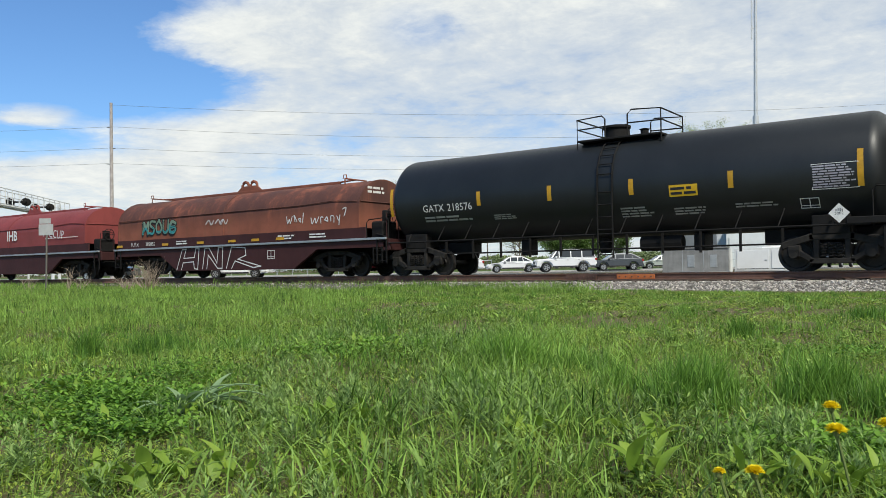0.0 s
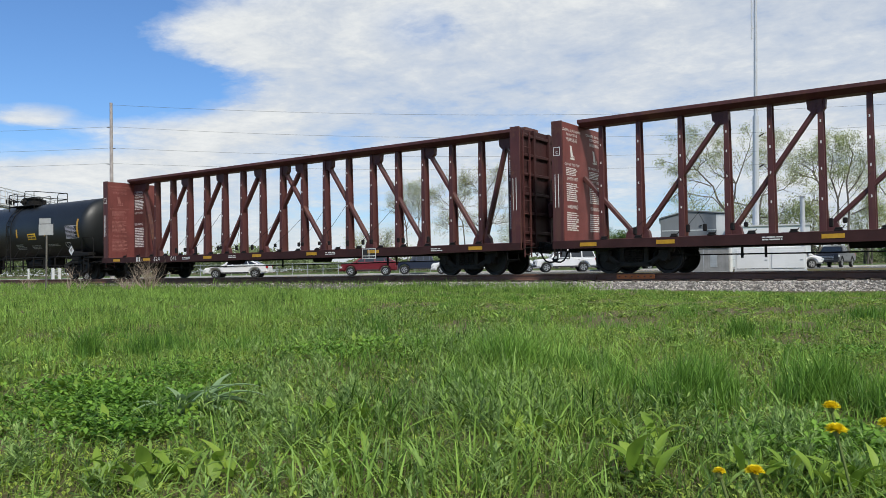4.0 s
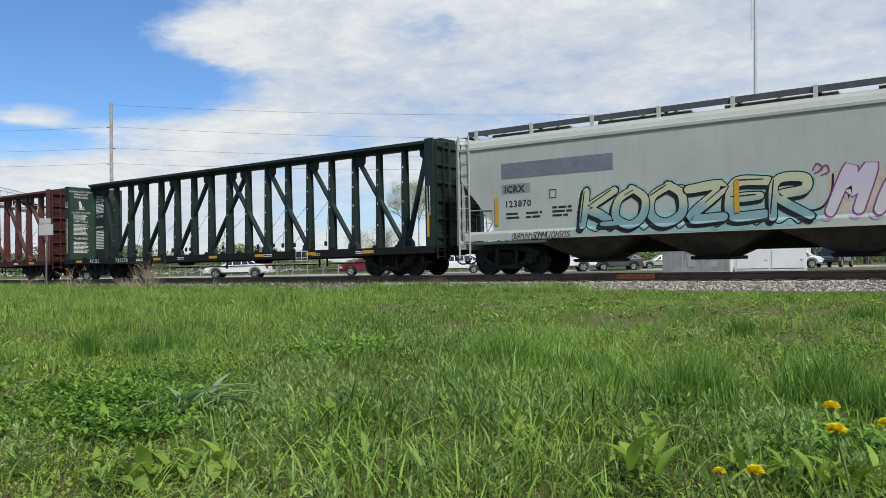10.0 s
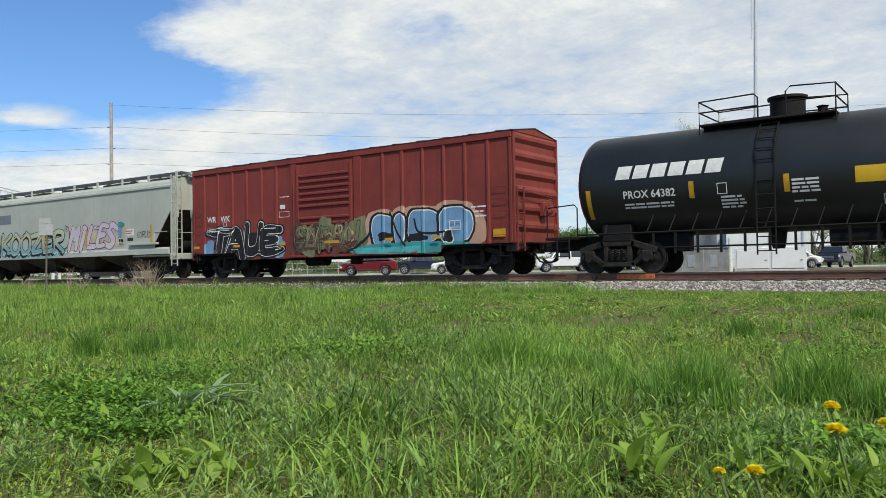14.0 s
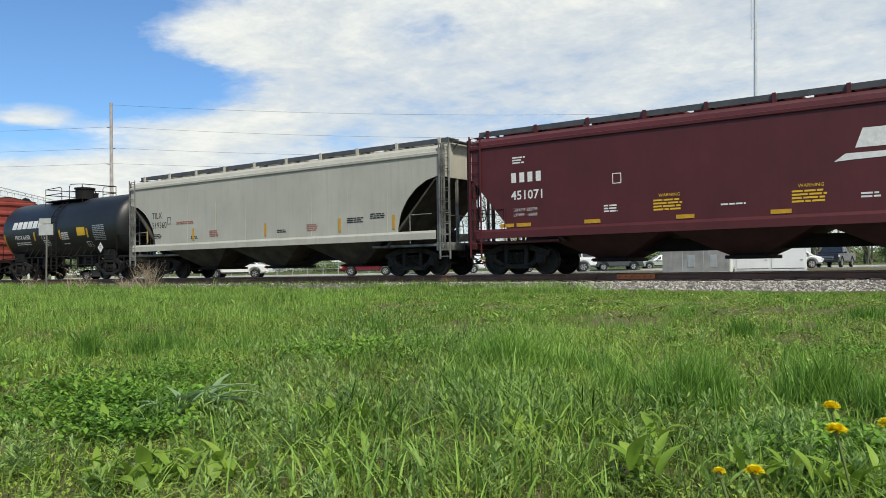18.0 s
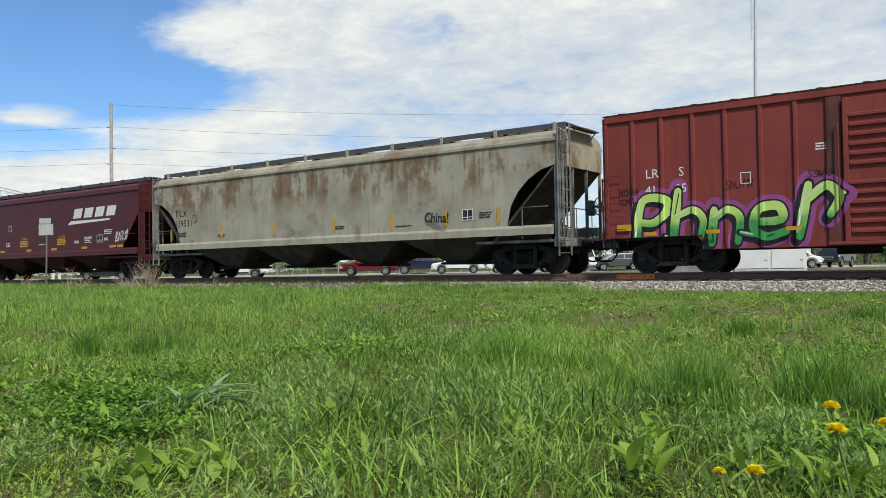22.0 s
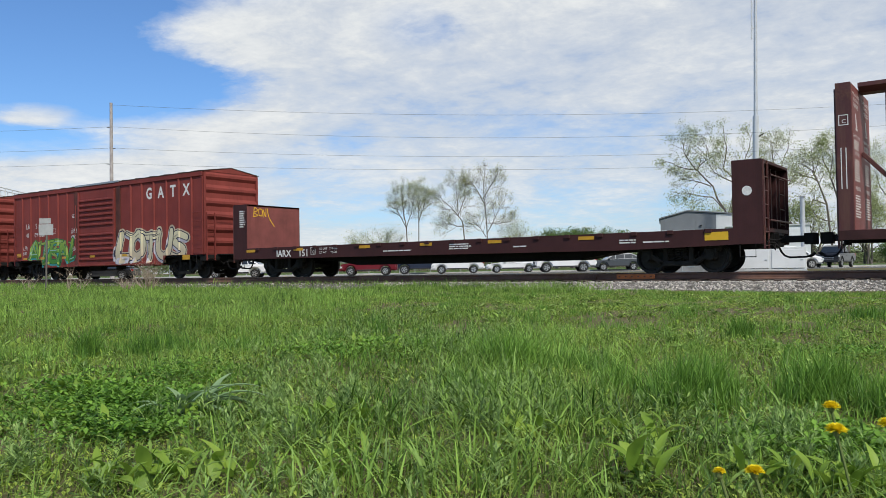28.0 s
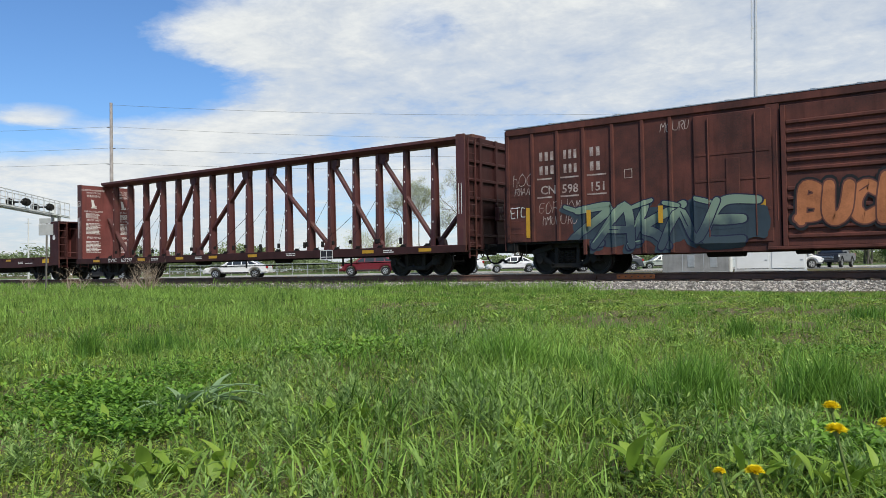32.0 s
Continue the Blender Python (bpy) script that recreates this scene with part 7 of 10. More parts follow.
    for k, line in enumerate(([(6.95, 1.75), (7.05, 2.15), (7.2, 2.1), (7.05, 1.95), (7.2, 1.8), (6.95, 1.75)], [(7.25, 1.78), (7.36, 2.15), (7.42, 1.8)], [(7.5, 1.8), (7.52, 2.15), (7.7, 2.18)],
                              [(7.65, 1.8), (7.7, 2.1), (7.82, 2.05), (7.7, 1.95), (7.85, 1.8)], [(7.9, 1.82), (8.0, 2.2), (8.06, 1.85)], [(8.14, 2.25), (8.1, 1.95)])):
        sp.stroke([(q[0] * 0.8 + 0.8, q[1]) for q in line], 0.028, SP_WHITE, 0.003)
    sp.done(car, "graffiti", "white sprayed tag with drips", y)
    # rusty hopper
    car, y = hopper("covered_hopper", 166.82, rusty_tan, "dirty beige covered hopper with rust patches", 9.86, (-8.45, 8.4), bays=4, slope=((3.3, 0.0), (1.6, 1.75)), curved=True, top=4.05, sill=1.45, seams=10, rails=black_steel, steel=end_grey)
    words("TILX", 0.28, car, Matrix.Translation((-8.4, y - 0.012, 2.62)) @ NEAR, black_mark, spacing=1.15, wide=0.9, bold=0.004)
    words("639531", 0.28, car, Matrix.Translation((-8.4, y - 0.012, 2.2)) @ NEAR, black_mark, spacing=1.15, wide=0.9, bold=0.004)
    hopper_data(car, y, 2)
    reflectors(car, (-8.72, -5.43, -2.33, 0.79, 3.45, 5.74, 7.75), 1.60, y - 0.012, 0.50, 0.12, True)
    lean = Matrix(((1, .25, 0, 0), (.12, 1, 0, 0), (0, 0, 1, 0), (0, 0, 0, 1)))
    words("China!", 0.32, car, Matrix.Translation((4.92, y - 0.014, 1.78)) @ NEAR @ lean, black_mark, bold=0.012, name="graffiti", label="black sprayed tag")
    words("China!", 0.24, car, Matrix.Translation((-1.45, y - 0.014, 1.60)) @ NEAR @ lean, spray("faded_grey", (0.20, 0.19, 0.165), 0.4), name="graffiti", label="faded grey sprayed tag")

    # two red box cars with brand letters high on the side
    ribs1 = (-6.95, -6.12, -5.25, -4.39, -3.5, -2.66, 2.67, 3.51, 4.4, 5.31, 6.17, 7.03)
    for k, xc in enumerate((185.96, 203.42)):
        car, rel, cuts, y, foot = box_car("box_car", xc, box_red, "red box car with white letters and " + ("green and navy" if k == 0 else "pale green and cream") + " graffiti", 7.79, ribs1, (-1.55, 1.48), post_mat=cn_red, roof=dark_roof, belly=0.62)
        for i, ch in enumerate("GATX"):
            words(ch, 0.5, car, Matrix.Translation((3.82 + 0.88 * i, y - 0.006, 3.56)) @ NEAR, white_mark, bold=0.022, wide=0.88)
        words("LR", 0.26, car, Matrix.Translation((-6.6, y - 0.006, 2.64)) @ NEAR, white_mark)
        words("S", 0.26, car, Matrix.Translation((-5.66, y - 0.006, 2.64)) @ NEAR, white_mark)
        words("41", 0.24, car, Matrix.Translation((-6.6, y - 0.006, 2.2)) @ NEAR, white_mark)
        words("05" if k == 0 else "09", 0.24, car, Matrix.Translation((-5.76, y - 0.006, 2.2)) @ NEAR, white_mark)
        frame_mark(car, Matrix.Translation((-4.02, y - 0.006, 2.3)) @ NEAR, 0.26, 0.3, white_mark, 0.02, False)
        bars(car, Matrix.Translation((-2.2, y - 0.006, 3.0)) @ NEAR, 0.42, 0.2, 3, white_mark, 6)
        sheet(car, Matrix.Translation((-7.44, y - 0.055, 1.2)) @ NEAR, 0.42, 0.18, yellow_refl, label="yellow panel")
        sheet(car, Matrix.Translation((6.46, y - 0.06, 0.8)) @ NEAR, 0.5, 0.2, yellow_refl, label="yellow panel")
        reflectors(car, (-6.6, -4.9, -2.9, -0.4, 2.2), 0.9 + 0.14, y - 0.15, 0.36, 0.1)
        if k == 1:
            part("roof_patch", cube(-1.81, 1.82, -1.56, -1.2, 4.47, 4.56, 0.01), galv, car, "pale grey repaired roof edge")
        if k == 0:
            sp = Spray(rel, cuts, foot)
            sp.letters("PHner", -6.95, -1.75, 0.80, 2.15, fade("lime_green", (0.05, 0.27, 0.07), (0.47, 0.66, 0.17), 1.0, 1.75), SP_BLACK, 0.085, 0.045, 0.15, SP_PURPLE, 0.12, SP_BLACK, SP_WHITE, 9, 1.12, 0.6)
            sp.done(car, "graffiti", "lime and green letters on a purple cloud", y)
            sp = Spray(rel, cuts, foot)
            sp.letters("SLUMSES", 0.75, 7.5, 0.80, 2.2, SP_NAVY, SP_WHITE, 0.13, 0.05, 0.3, SP_NAVY, 0.09, SP_NAVY, SP_WHITE, 15, 1.3, 1.0)
            for i in range(9):
                sp.blob(1.1 + .75 * i, .92, .22, .09, SP_WHITE, .0285, 60 + i)
            rnd = random.Random(5)
            for i in range(16):
                x, z = rnd.uniform(0.7, 7.0), rnd.choice((1.05, 1.2, 1.9, 2.1))
                sp.poly([(x, z), (x + 0.28, z + 0.06), (x + 0.36, z + 0.18), (x + 0.08, z + 0.14)], SP_LIME, 0.03)
            sp.done(car, "graffiti", "navy letters edged in white with lime flashes", y)
            sp = Spray(rel, cuts, foot)
            for x0, x1, z0, h, sd in ((-7.4, -6.9, 2.2, .2, 31), (-4.4, -3.8, 2.2, .22, 32), (-2.4, -1.9, 2.35, .16, 33), (-7.4, -7.0, 1.95, .16, 34)):
                tag(sp, x0, x1, z0, h, SP_BLACK, sd, 0.011, 0.006)
            tag(sp, 5.0, 5.6, 2.5, 0.3, worn_white, 35, 0.009, 0.006)
            sp.done(car, "graffiti", "small black sprayed tags", y)
        else:
            sp = Spray(rel, cuts, foot)
            sp.letters("AIEN", -6.2, -2.3, 0.80, 2.05, fade("leaf_green", (0.06, 0.20, 0.04), (0.20, 0.33, 0.06), 0.9, 2.0), spray("deep_green", (0.02, 0.10, 0.05)), 0.09, 0.03, 0.25, spray("mid_green", (0.06, 0.20, 0.08)), 0.02, SP_TEAL, SP_AQUA, 18, 1.4, 1.0)
            sp.letters("NZKA", -6.1, -2.4, 0.85, 1.95, spray("yellow_green", (0.26, 0.35, 0.08)), spray("deep_green", (0.02, 0.10, 0.05)), 0.06, 0.02, 0.2, seed=19, overlap=1.3, spurs=1.0)
            sp.done(car, "graffiti", "tangled pale green graffiti", y)
            sp = Spray(rel, cuts, foot)
            for x0, x1, z0, h, sd in ((-2.3, -1.75, 2.28, .22, 21), (-2.3, -1.85, 2.02, .16, 22), (-6.9, -6.5, 1.55, .2, 23), (-6.9, -6.55, 1.3, .16, 24), (-2.3, -1.9, 1.4, .2, 25), (-5.2, -4.8, 2.2, .12, 26)):
                tag(sp, x0, x1, z0, h, SP_WHITE, sd, 0.010, 0.006)
            sp.done(car, "graffiti", "small white sprayed tags", y)
            sp = Spray(rel, cuts, foot)
            sp.letters("LOTUS", 1.7, 6.6, 0.82, 2.08, fade("cream_tan", (0.50, 0.42, 0.30), (0.58, 0.53, 0.36), 0.9, 1.9), SP_NAVY, 0.135, 0.04, 0.15, SP_TAN, 0.05, SP_SILVER, SP_NAVY, 27, 1.3, 1.0)
            sp.done(car, "graffiti", "cream and tan letters outlined in black", y)

    bulkhead_flat("bulkhead_flat_car", 223.33, "empty dark maroon flat car with low bulkheads")
    c = centre_beam("centre_beam_car", 246.68, beam_red, "maroon centre-beam lumber car, empty", 11.36, seed=5, marks=[-9.9, -6.35, -3.6, -1.4, 1.0, 7.0, 9.5])
    words("DWC", 0.17, c, Matrix.Translation((-8.69, -1.526, 0.79)) @ NEAR, white_mark, wide=1.2)
    words("627297", 0.17, c, Matrix.Translation((-7.63, -1.526, 0.79)) @ NEAR, white_mark, wide=1.2)

    # brown box car with a plug door beside a sliding door
    ribsc = (-6.9, -6.05, -5.2, -4.3, -3.4, -2.6, 4.4, 5.3, 6.1, 6.95)
    car, rel, cuts, y, foot = box_car("box_car", 267.45, cn_red, "brown box car with a plug door and faded white stencils", 7.81, ribsc, (0.3, 3.3), roof=galv, belly=0.55)
    pd = part("plug_door", cube(-1.95, 0.05, y - 0.07, y - 0.002, 0.78, 4.2, 0.015), cn_red, car, "flush plug door with lock rods")
    for x in (-1.55, -0.35):
        grab(pd, [(x, y - 0.1, 0.95), (x, y - 0.1, 4.1)], cn_red, 0.022, "lock_rod")
    for z in (1.6, 2.4, 3.1):
        part("door_stiffener", cube(-1.9, 0.0, y - 0.085, y - 0.07, z, z + 0.07, 0.01), cn_red, pd)
    part("door_stiffener", cube(-1.1, -0.75, y - 0.1, y - 0.07, 2.0, 3.0, 0.01), cn_red, pd)
    part("door_gap", cube(0.06, 0.27, y - 0.012, y - 0.001, 0.85, 4.25), black_steel, car)
    for i, (rowz, n, sp_) in enumerate(((3.43, 4, 0.86), (3.01, 4, 0.86))):
        for j, (x, w) in enumerate(((-6.68, 0.56), (-5.87, 0.5), (-5.02, 0.4))):
            block_flat(car, Matrix.Translation((x, y - 0.006, rowz)) @ NEAR, w, 0.26, 3 if j < 2 else 2, worn_white)
    words("CN", 0.26, car, Matrix.Translation((-6.64, y - 0.006, 2.42)) @ NEAR, worn_white, bold=0.006)
    words("598", 0.26, car, Matrix.Translation((-5.92, y - 0.006, 2.42)) @ NEAR, worn_white, bold=0.006)
    words("151", 0.26, car, Matrix.Translation((-5.03, y - 0.006, 2.42)) @ NEAR, worn_white, bold=0.006)
    for x, w in ((-6.75, 0.5), (-5.97, 0.6), (-5.1, 0.6)):
        for z in (2.86, 2.3):
            sheet(car, Matrix.Translation((x, y - 0.004, z)) @ NEAR, w, 0.045, worn_white, t=0.002)
    frame_mark(car, Matrix.Translation((-3.95, y - 0.006, 2.7)) @ NEAR, 0.24, 0.26, worn_white, 0.02, False)
    wall = rel
    rel = lambda x, z: 0.10 if -1.96 < x < 0.06 and z > 0.77 else wall(x, z)
    cuts = cuts + [-1.961, -1.959, 0.059, 0.061]
    sp = Spray(rel, cuts, foot, (0.775,))
    for i in range(7):
        sp.blob(-5.1 + 0.75 * i, 1.35, 0.55, 0.55, SP_SLATE, 0.001 + 0.0002 * i, 90 + i, rag=0.12)
    sp.letters("ZAKNE", -5.6, -0.6, 0.74, 2.0, fade("sage_slate", (0.055, 0.078, 0.092), (0.20, 0.27, 0.20), 0.9, 1.9), SP_NAVY, 0.10, 0.03, 0.45, None, 0, SP_SLATE, SP_SAGE, 33, 1.5, 1.0)
    sp.done(car, "graffiti", "sage green and slate blue graffiti", y)
    sp = Spray(rel, cuts, foot)
    sp.letters("BUCK", 0.65, 3.05, 1.2, 2.2, spray("dull_orange", (0.40, 0.15, 0.065), 0.5), SP_SMOKE, 0.15, 0.035, 0.1, SP_BLACK, 0.05, None, None, 38, 1.1, 0.1)
    sp.done(car, "graffiti", "orange bubble letters", y)
    sp = Spray()
    for x0, x1, z0, h, sd in ((-7.62, -7.0, 2.72, .36, 1), (-7.55, -7.05, 2.45, .2, 2), (-6.72, -5.5, 1.85, .34, 3), (-6.6, -5.6, 1.5, .26, 4), (-2.9, -2.2, 3.9, .26, 5)):
        tag(sp, x0, x1, z0, h, worn_white, sd, 0.010)
    for line in ([(.14, .3), (0, .3), (0, .15), (.12, .16)], [(0, .15), (0, 0), (.15, 0)], [(.18, .3), (.36, .32)], [(.27, .3), (.26, 0)], [(.56, .28), (.44, .3), (.42, .05), (.56, .02)]):
        sp.stroke([(-7.68 + q[0] * .85, 1.75 + q[1]) for q in line], 0.014, SP_WHITE, 0.004)
    sp.done(car, "graffiti", "thin white chalk scrawls", y)
    reflectors(car, (-7.15,), 1.12, y - 0.012, 0.92, 0.13, True)
    reflectors(car, (-5.1, -2.95, -0.25), 1.38, y - 0.09, 0.48, 0.13, True)


worn_white = material("worn_white_stencil", (0.42, 0.37, 0.34), 0.75, vary=0.6, scale=4.0, dark=(0.2, 0.1, 0.08), bump=0.0)


def placard(car, x, y, z):
    pl = part("placard", cube(-0.17, 0.17, -0.17, 0.17, 0, 0.004), white_mark, car, "white diamond hazard placard",
              at_=Matrix.Translation((x, y - 0.006, z)) @ NEAR @ Matrix.Rotation(radians(45), 4, "Z"))
    words("3082", 0.075, pl, Matrix.Translation((0, 0, 0.006)) @ Matrix.Rotation(radians(-45), 4, "Z") @ Matrix.Translation((0, -0.04, 0)), black_mark, "CENTER", name="placard_print")
    for i in range(4):
        part("placard_stripe", cube(-0.075 + i * 0.045, -0.055 + i * 0.045, 0.05, 0.13 - 0.02 * abs(i - 1.5), 0.005, 0.007), black_mark, pl, at_=Matrix.Rotation(radians(-45), 4, "Z"))


def block_flat(car, m, w, h, n, mat=None):
    """A company's name as plain blocks, one a letter."""
    bm = bmesh.new()
    p = w / n
    for i in range(n):
        box(bm, i * p + 0.02, (i + 1) * p - p * 0.34, 0, h, 0, 0.003)
    return part("brand_block", bm, mat or white_mark, car, "white lettering blocks", at_=m)


def block_letters(car, bend, x, z, w, h, n):
    bm = bmesh.new()
    p = w / n
    for i in range(n):
        a, b = i * p + 0.02, (i + 1) * p - 0.07
        for v0, v1 in ((0, h / 3), (h / 3, 2 * h / 3), (2 * h / 3, h)):
            prism(bm, [(a + v0 * .25, v0), (b + v0 * .25, v0), (b + v1 * .25, v1), (a + v1 * .25, v1)], 0, 0.003, "z")
    return bend(part("brand_block", bm, white_mark, car, "white lettering blocks"), x, z)


def logo(car, x, y, z):
    """Slanted white company mark as plain shapes over a long underline."""
    bm = bmesh.new()
    for i in range(4):
        a = 0.35 + i * 0.93
        for v0, v1 in ((0.30, 0.76),):
            prism(bm, [(a + v0 * .38, v0), (a + .70 + v0 * .38, v0), (a + .70 + v1 * .38, v1), (a + v1 * .38, v1)], 0, 0.003, "z")
    prism(bm, [(0, 0), (0.25, 0.18), (3.6, 0.18), (3.55, 0.1), (0.42, 0.02)], 0, 0.003, "z")
    return part("brand_mark", bm, white_mark, car, "slanted white company mark", at_=Matrix.Translation((x, y, z)) @ NEAR)


def hopper_data(car, y, seed):
    rnd = random.Random(seed)
    h = 8.5 if seed == 1 else 9.8
    for x, z, w, n, mat in ((-h + 1.6, 1.75, 0.6, 3, black_mark), (-h + 3.2, 2.3, 1.2, 2, red_mark), (-h + 4.2, 1.65, 0.5, 2, black_mark), (-h + 5.4, 1.7, 0.6, 4, red_mark), (0.9, 1.7, 0.5, 2, black_mark),
                            (2.5, 1.7, 0.6, 4, red_mark), (4.5 if seed == 1 else 3.7, 1.9 if seed == 1 else 1.66, 0.9, 3 if seed == 1 else 1, black_mark), (5.6 if seed == 1 else 7.1, 2.0 if seed == 1 else 1.8, 0.8 if seed == 1 else 0.5, 3, black_mark)):
        if mat is red_mark and seed == 2:
            continue
        bars(car, Matrix.Translation((x, y - 0.012, z)) @ NEAR, w, 0.07 * n, n, mat, rnd.randrange(99))
    frame_mark(car, Matrix.Translation((-h + 2.6, y - 0.012, 2.35)) @ NEAR, 0.24, 0.3, black_mark, 0.02, False)
    if seed == 2:
        sheet(car, Matrix.Translation((6.45, y - 0.011, 1.76)) @ NEAR, 0.42, 0.36, black_mark)
        frame_mark(car, Matrix.Translation((6.45, y - 0.015, 1.76)) @ NEAR, 0.42, 0.36, white_mark, 0.025)


build_train()
# ---------------------------------------------------------------- beyond the track
def px(x, d):
    return (x - 784) * d / 1423.0


wood_pole = material("weathered_pole_wood", (0.38, 0.345, 0.325), 0.9, vary=0.4, scale=3.0, bump=0.4)
pole_grey = material("pale_grey_pole", (0.52, 0.54, 0.56), 0.5, metal=0.3, vary=0.15)
white_steel = material("white_painted_steel", (0.62, 0.63, 0.62), 0.5, vary=0.2, scale=2.0)
wire_mat = material("dark_cable", (0.13, 0.135, 0.14), 0.6, vary=0.1, bump=0.0)


def utility_poles():
    spots = [(-95.0, 58.0), (px(198, 75), 75.0), (px(1725, 79), 79.0), (105.0, 82.0)]
    tops = []
    for r_, d in spots:
        q = there(r_, d, -0.3)
        p_ = thing("utility_pole", Matrix.Translation(q), "tall weathered wooden utility pole with side insulators", "pole", "utility poles")
        bm = bmesh.new()
        tube(bm, [(0, 0, 0), (0, 0, 8), (0, 0, 16.6)], [0.20, 0.17, 0.13], 10)
        part("shaft", bm, wood_pole, p_)
        for k, h in enumerate((16.3, 14.3, 12.3, 10.85)):
            s = -1 if k % 2 else 1
            d_ = RGT * s * 0.16 * (1 if k else 0)
            bm = bmesh.new()
            if k:
                tube(bm, [(0, 0, h - 0.06), (d_.x * 2.6, d_.y * 2.6, h)], 0.035, 5)
            lathe(bm, [(h - 0.05, 0.02), (h, 0.07), (h + 0.05, 0.05), (h + 0.1, 0.07), (h + 0.14, 0.02)], 8, "z")
            part("insulator", bm, wire_mat, p_)
        tops.append(q)
    for k, (h, sag) in enumerate(((16.4, 1.25), (14.35, 1.4), (12.35, 1.2), (10.9, 1.0))):
        bm = bmesh.new()
        for a, b in list(zip(tops, tops[1:]))[k == 0:]:
            pts = []
            for i in range(25):
                u = i / 24
                c = a.lerp(b, u)
                pts.append((c.x, c.y, c.z + h - sag * 4 * u * (1 - u)))
            tube(bm, pts, 0.011, 4, cap=False)
        tagged(finish("overhead_wire", bm, wire_mat), "thin sagging overhead wire between poles", "wire", "overhead wires")


utility_poles()


def masts():
    q = there(px(1337, 95), 95, -0.3)
    t = thing("cell_tower", Matrix.Translation(q) @ ALONG @ Matrix.Rotation(radians(1.4), 4, "Y") @ ALONG.inverted(), "tall pale grey steel monopole tower", "tower")
    bm = bmesh.new()
    tube(bm, [(0, 0, 0), (0, 0, 18.0)], [0.42, 0.34], 12)
    part("lower_shaft", bm, pole_grey, t)
    bm = bmesh.new()
    tube(bm, [(0, 0, 18.0), (0, 0, 42.0)], [0.22, 0.17], 10)
    part("upper_shaft", bm, pole_grey, t)
    bm = bmesh.new()
    a = RGT * -0.45
    tube(bm, [(a.x, a.y, 27.2), (a.x, a.y, 36.0)], 0.09, 6)
    tube(bm, [(0, 0, 28.5), (a.x, a.y, 28.5)], 0.05, 5)
    tube(bm, [(0, 0, 33.5), (a.x, a.y, 33.5)], 0.05, 5)
    part("antenna", bm, pole_grey, t)
    bm = bmesh.new()
    b = RGT * 1.0
    tube(bm, [(0, 0, 15.3), (b.x, b.y, 16.0)], 0.07, 5)
    part("camera_arm", bm, black_steel, t)
    part("camera_arm", tube(bmesh.new(), [(0, 0, 11.7), (b.x, b.y, 12.3)], 0.07, 5), black_steel, t)
    q = there(px(1422, 62), 62, -0.3)
    t = thing("steel_post", Matrix.Translation(q), "short pale grey steel post with a flat cap", "pole")
    bm = bmesh.new()
    tube(bm, [(0, 0, 0), (0, 0, 5.6)], [0.19, 0.17], 12)
    part("shaft", bm, pole_grey, t)
    part("cap", cube(-0.24, 0.24, -0.24, 0.24, 5.6, 5.68, 0.01), pole_grey, t)
    for xx, d, h in ((50, 88, 6.8),):
        t = thing("gate_mast", Matrix.Translation(there(px(xx, d), d, -0.3)), "thin white mast with cross-arms beside the crossing", "pole")
        bm = bmesh.new()
        tube(bm, [(0, 0, 0), (0, 0, h)], [0.11, 0.07], 8)
        part("shaft", bm, white_steel, t)
        for z in (4.05, 6.3):
            bm = bmesh.new()
            a = RGT * (0.85 if z < 5 else 0.4)
            tube(bm, [(-a.x, -a.y, z), (a.x, a.y, z)], 0.035, 5)
            part("cross_arm", bm, white_steel, t)


masts()


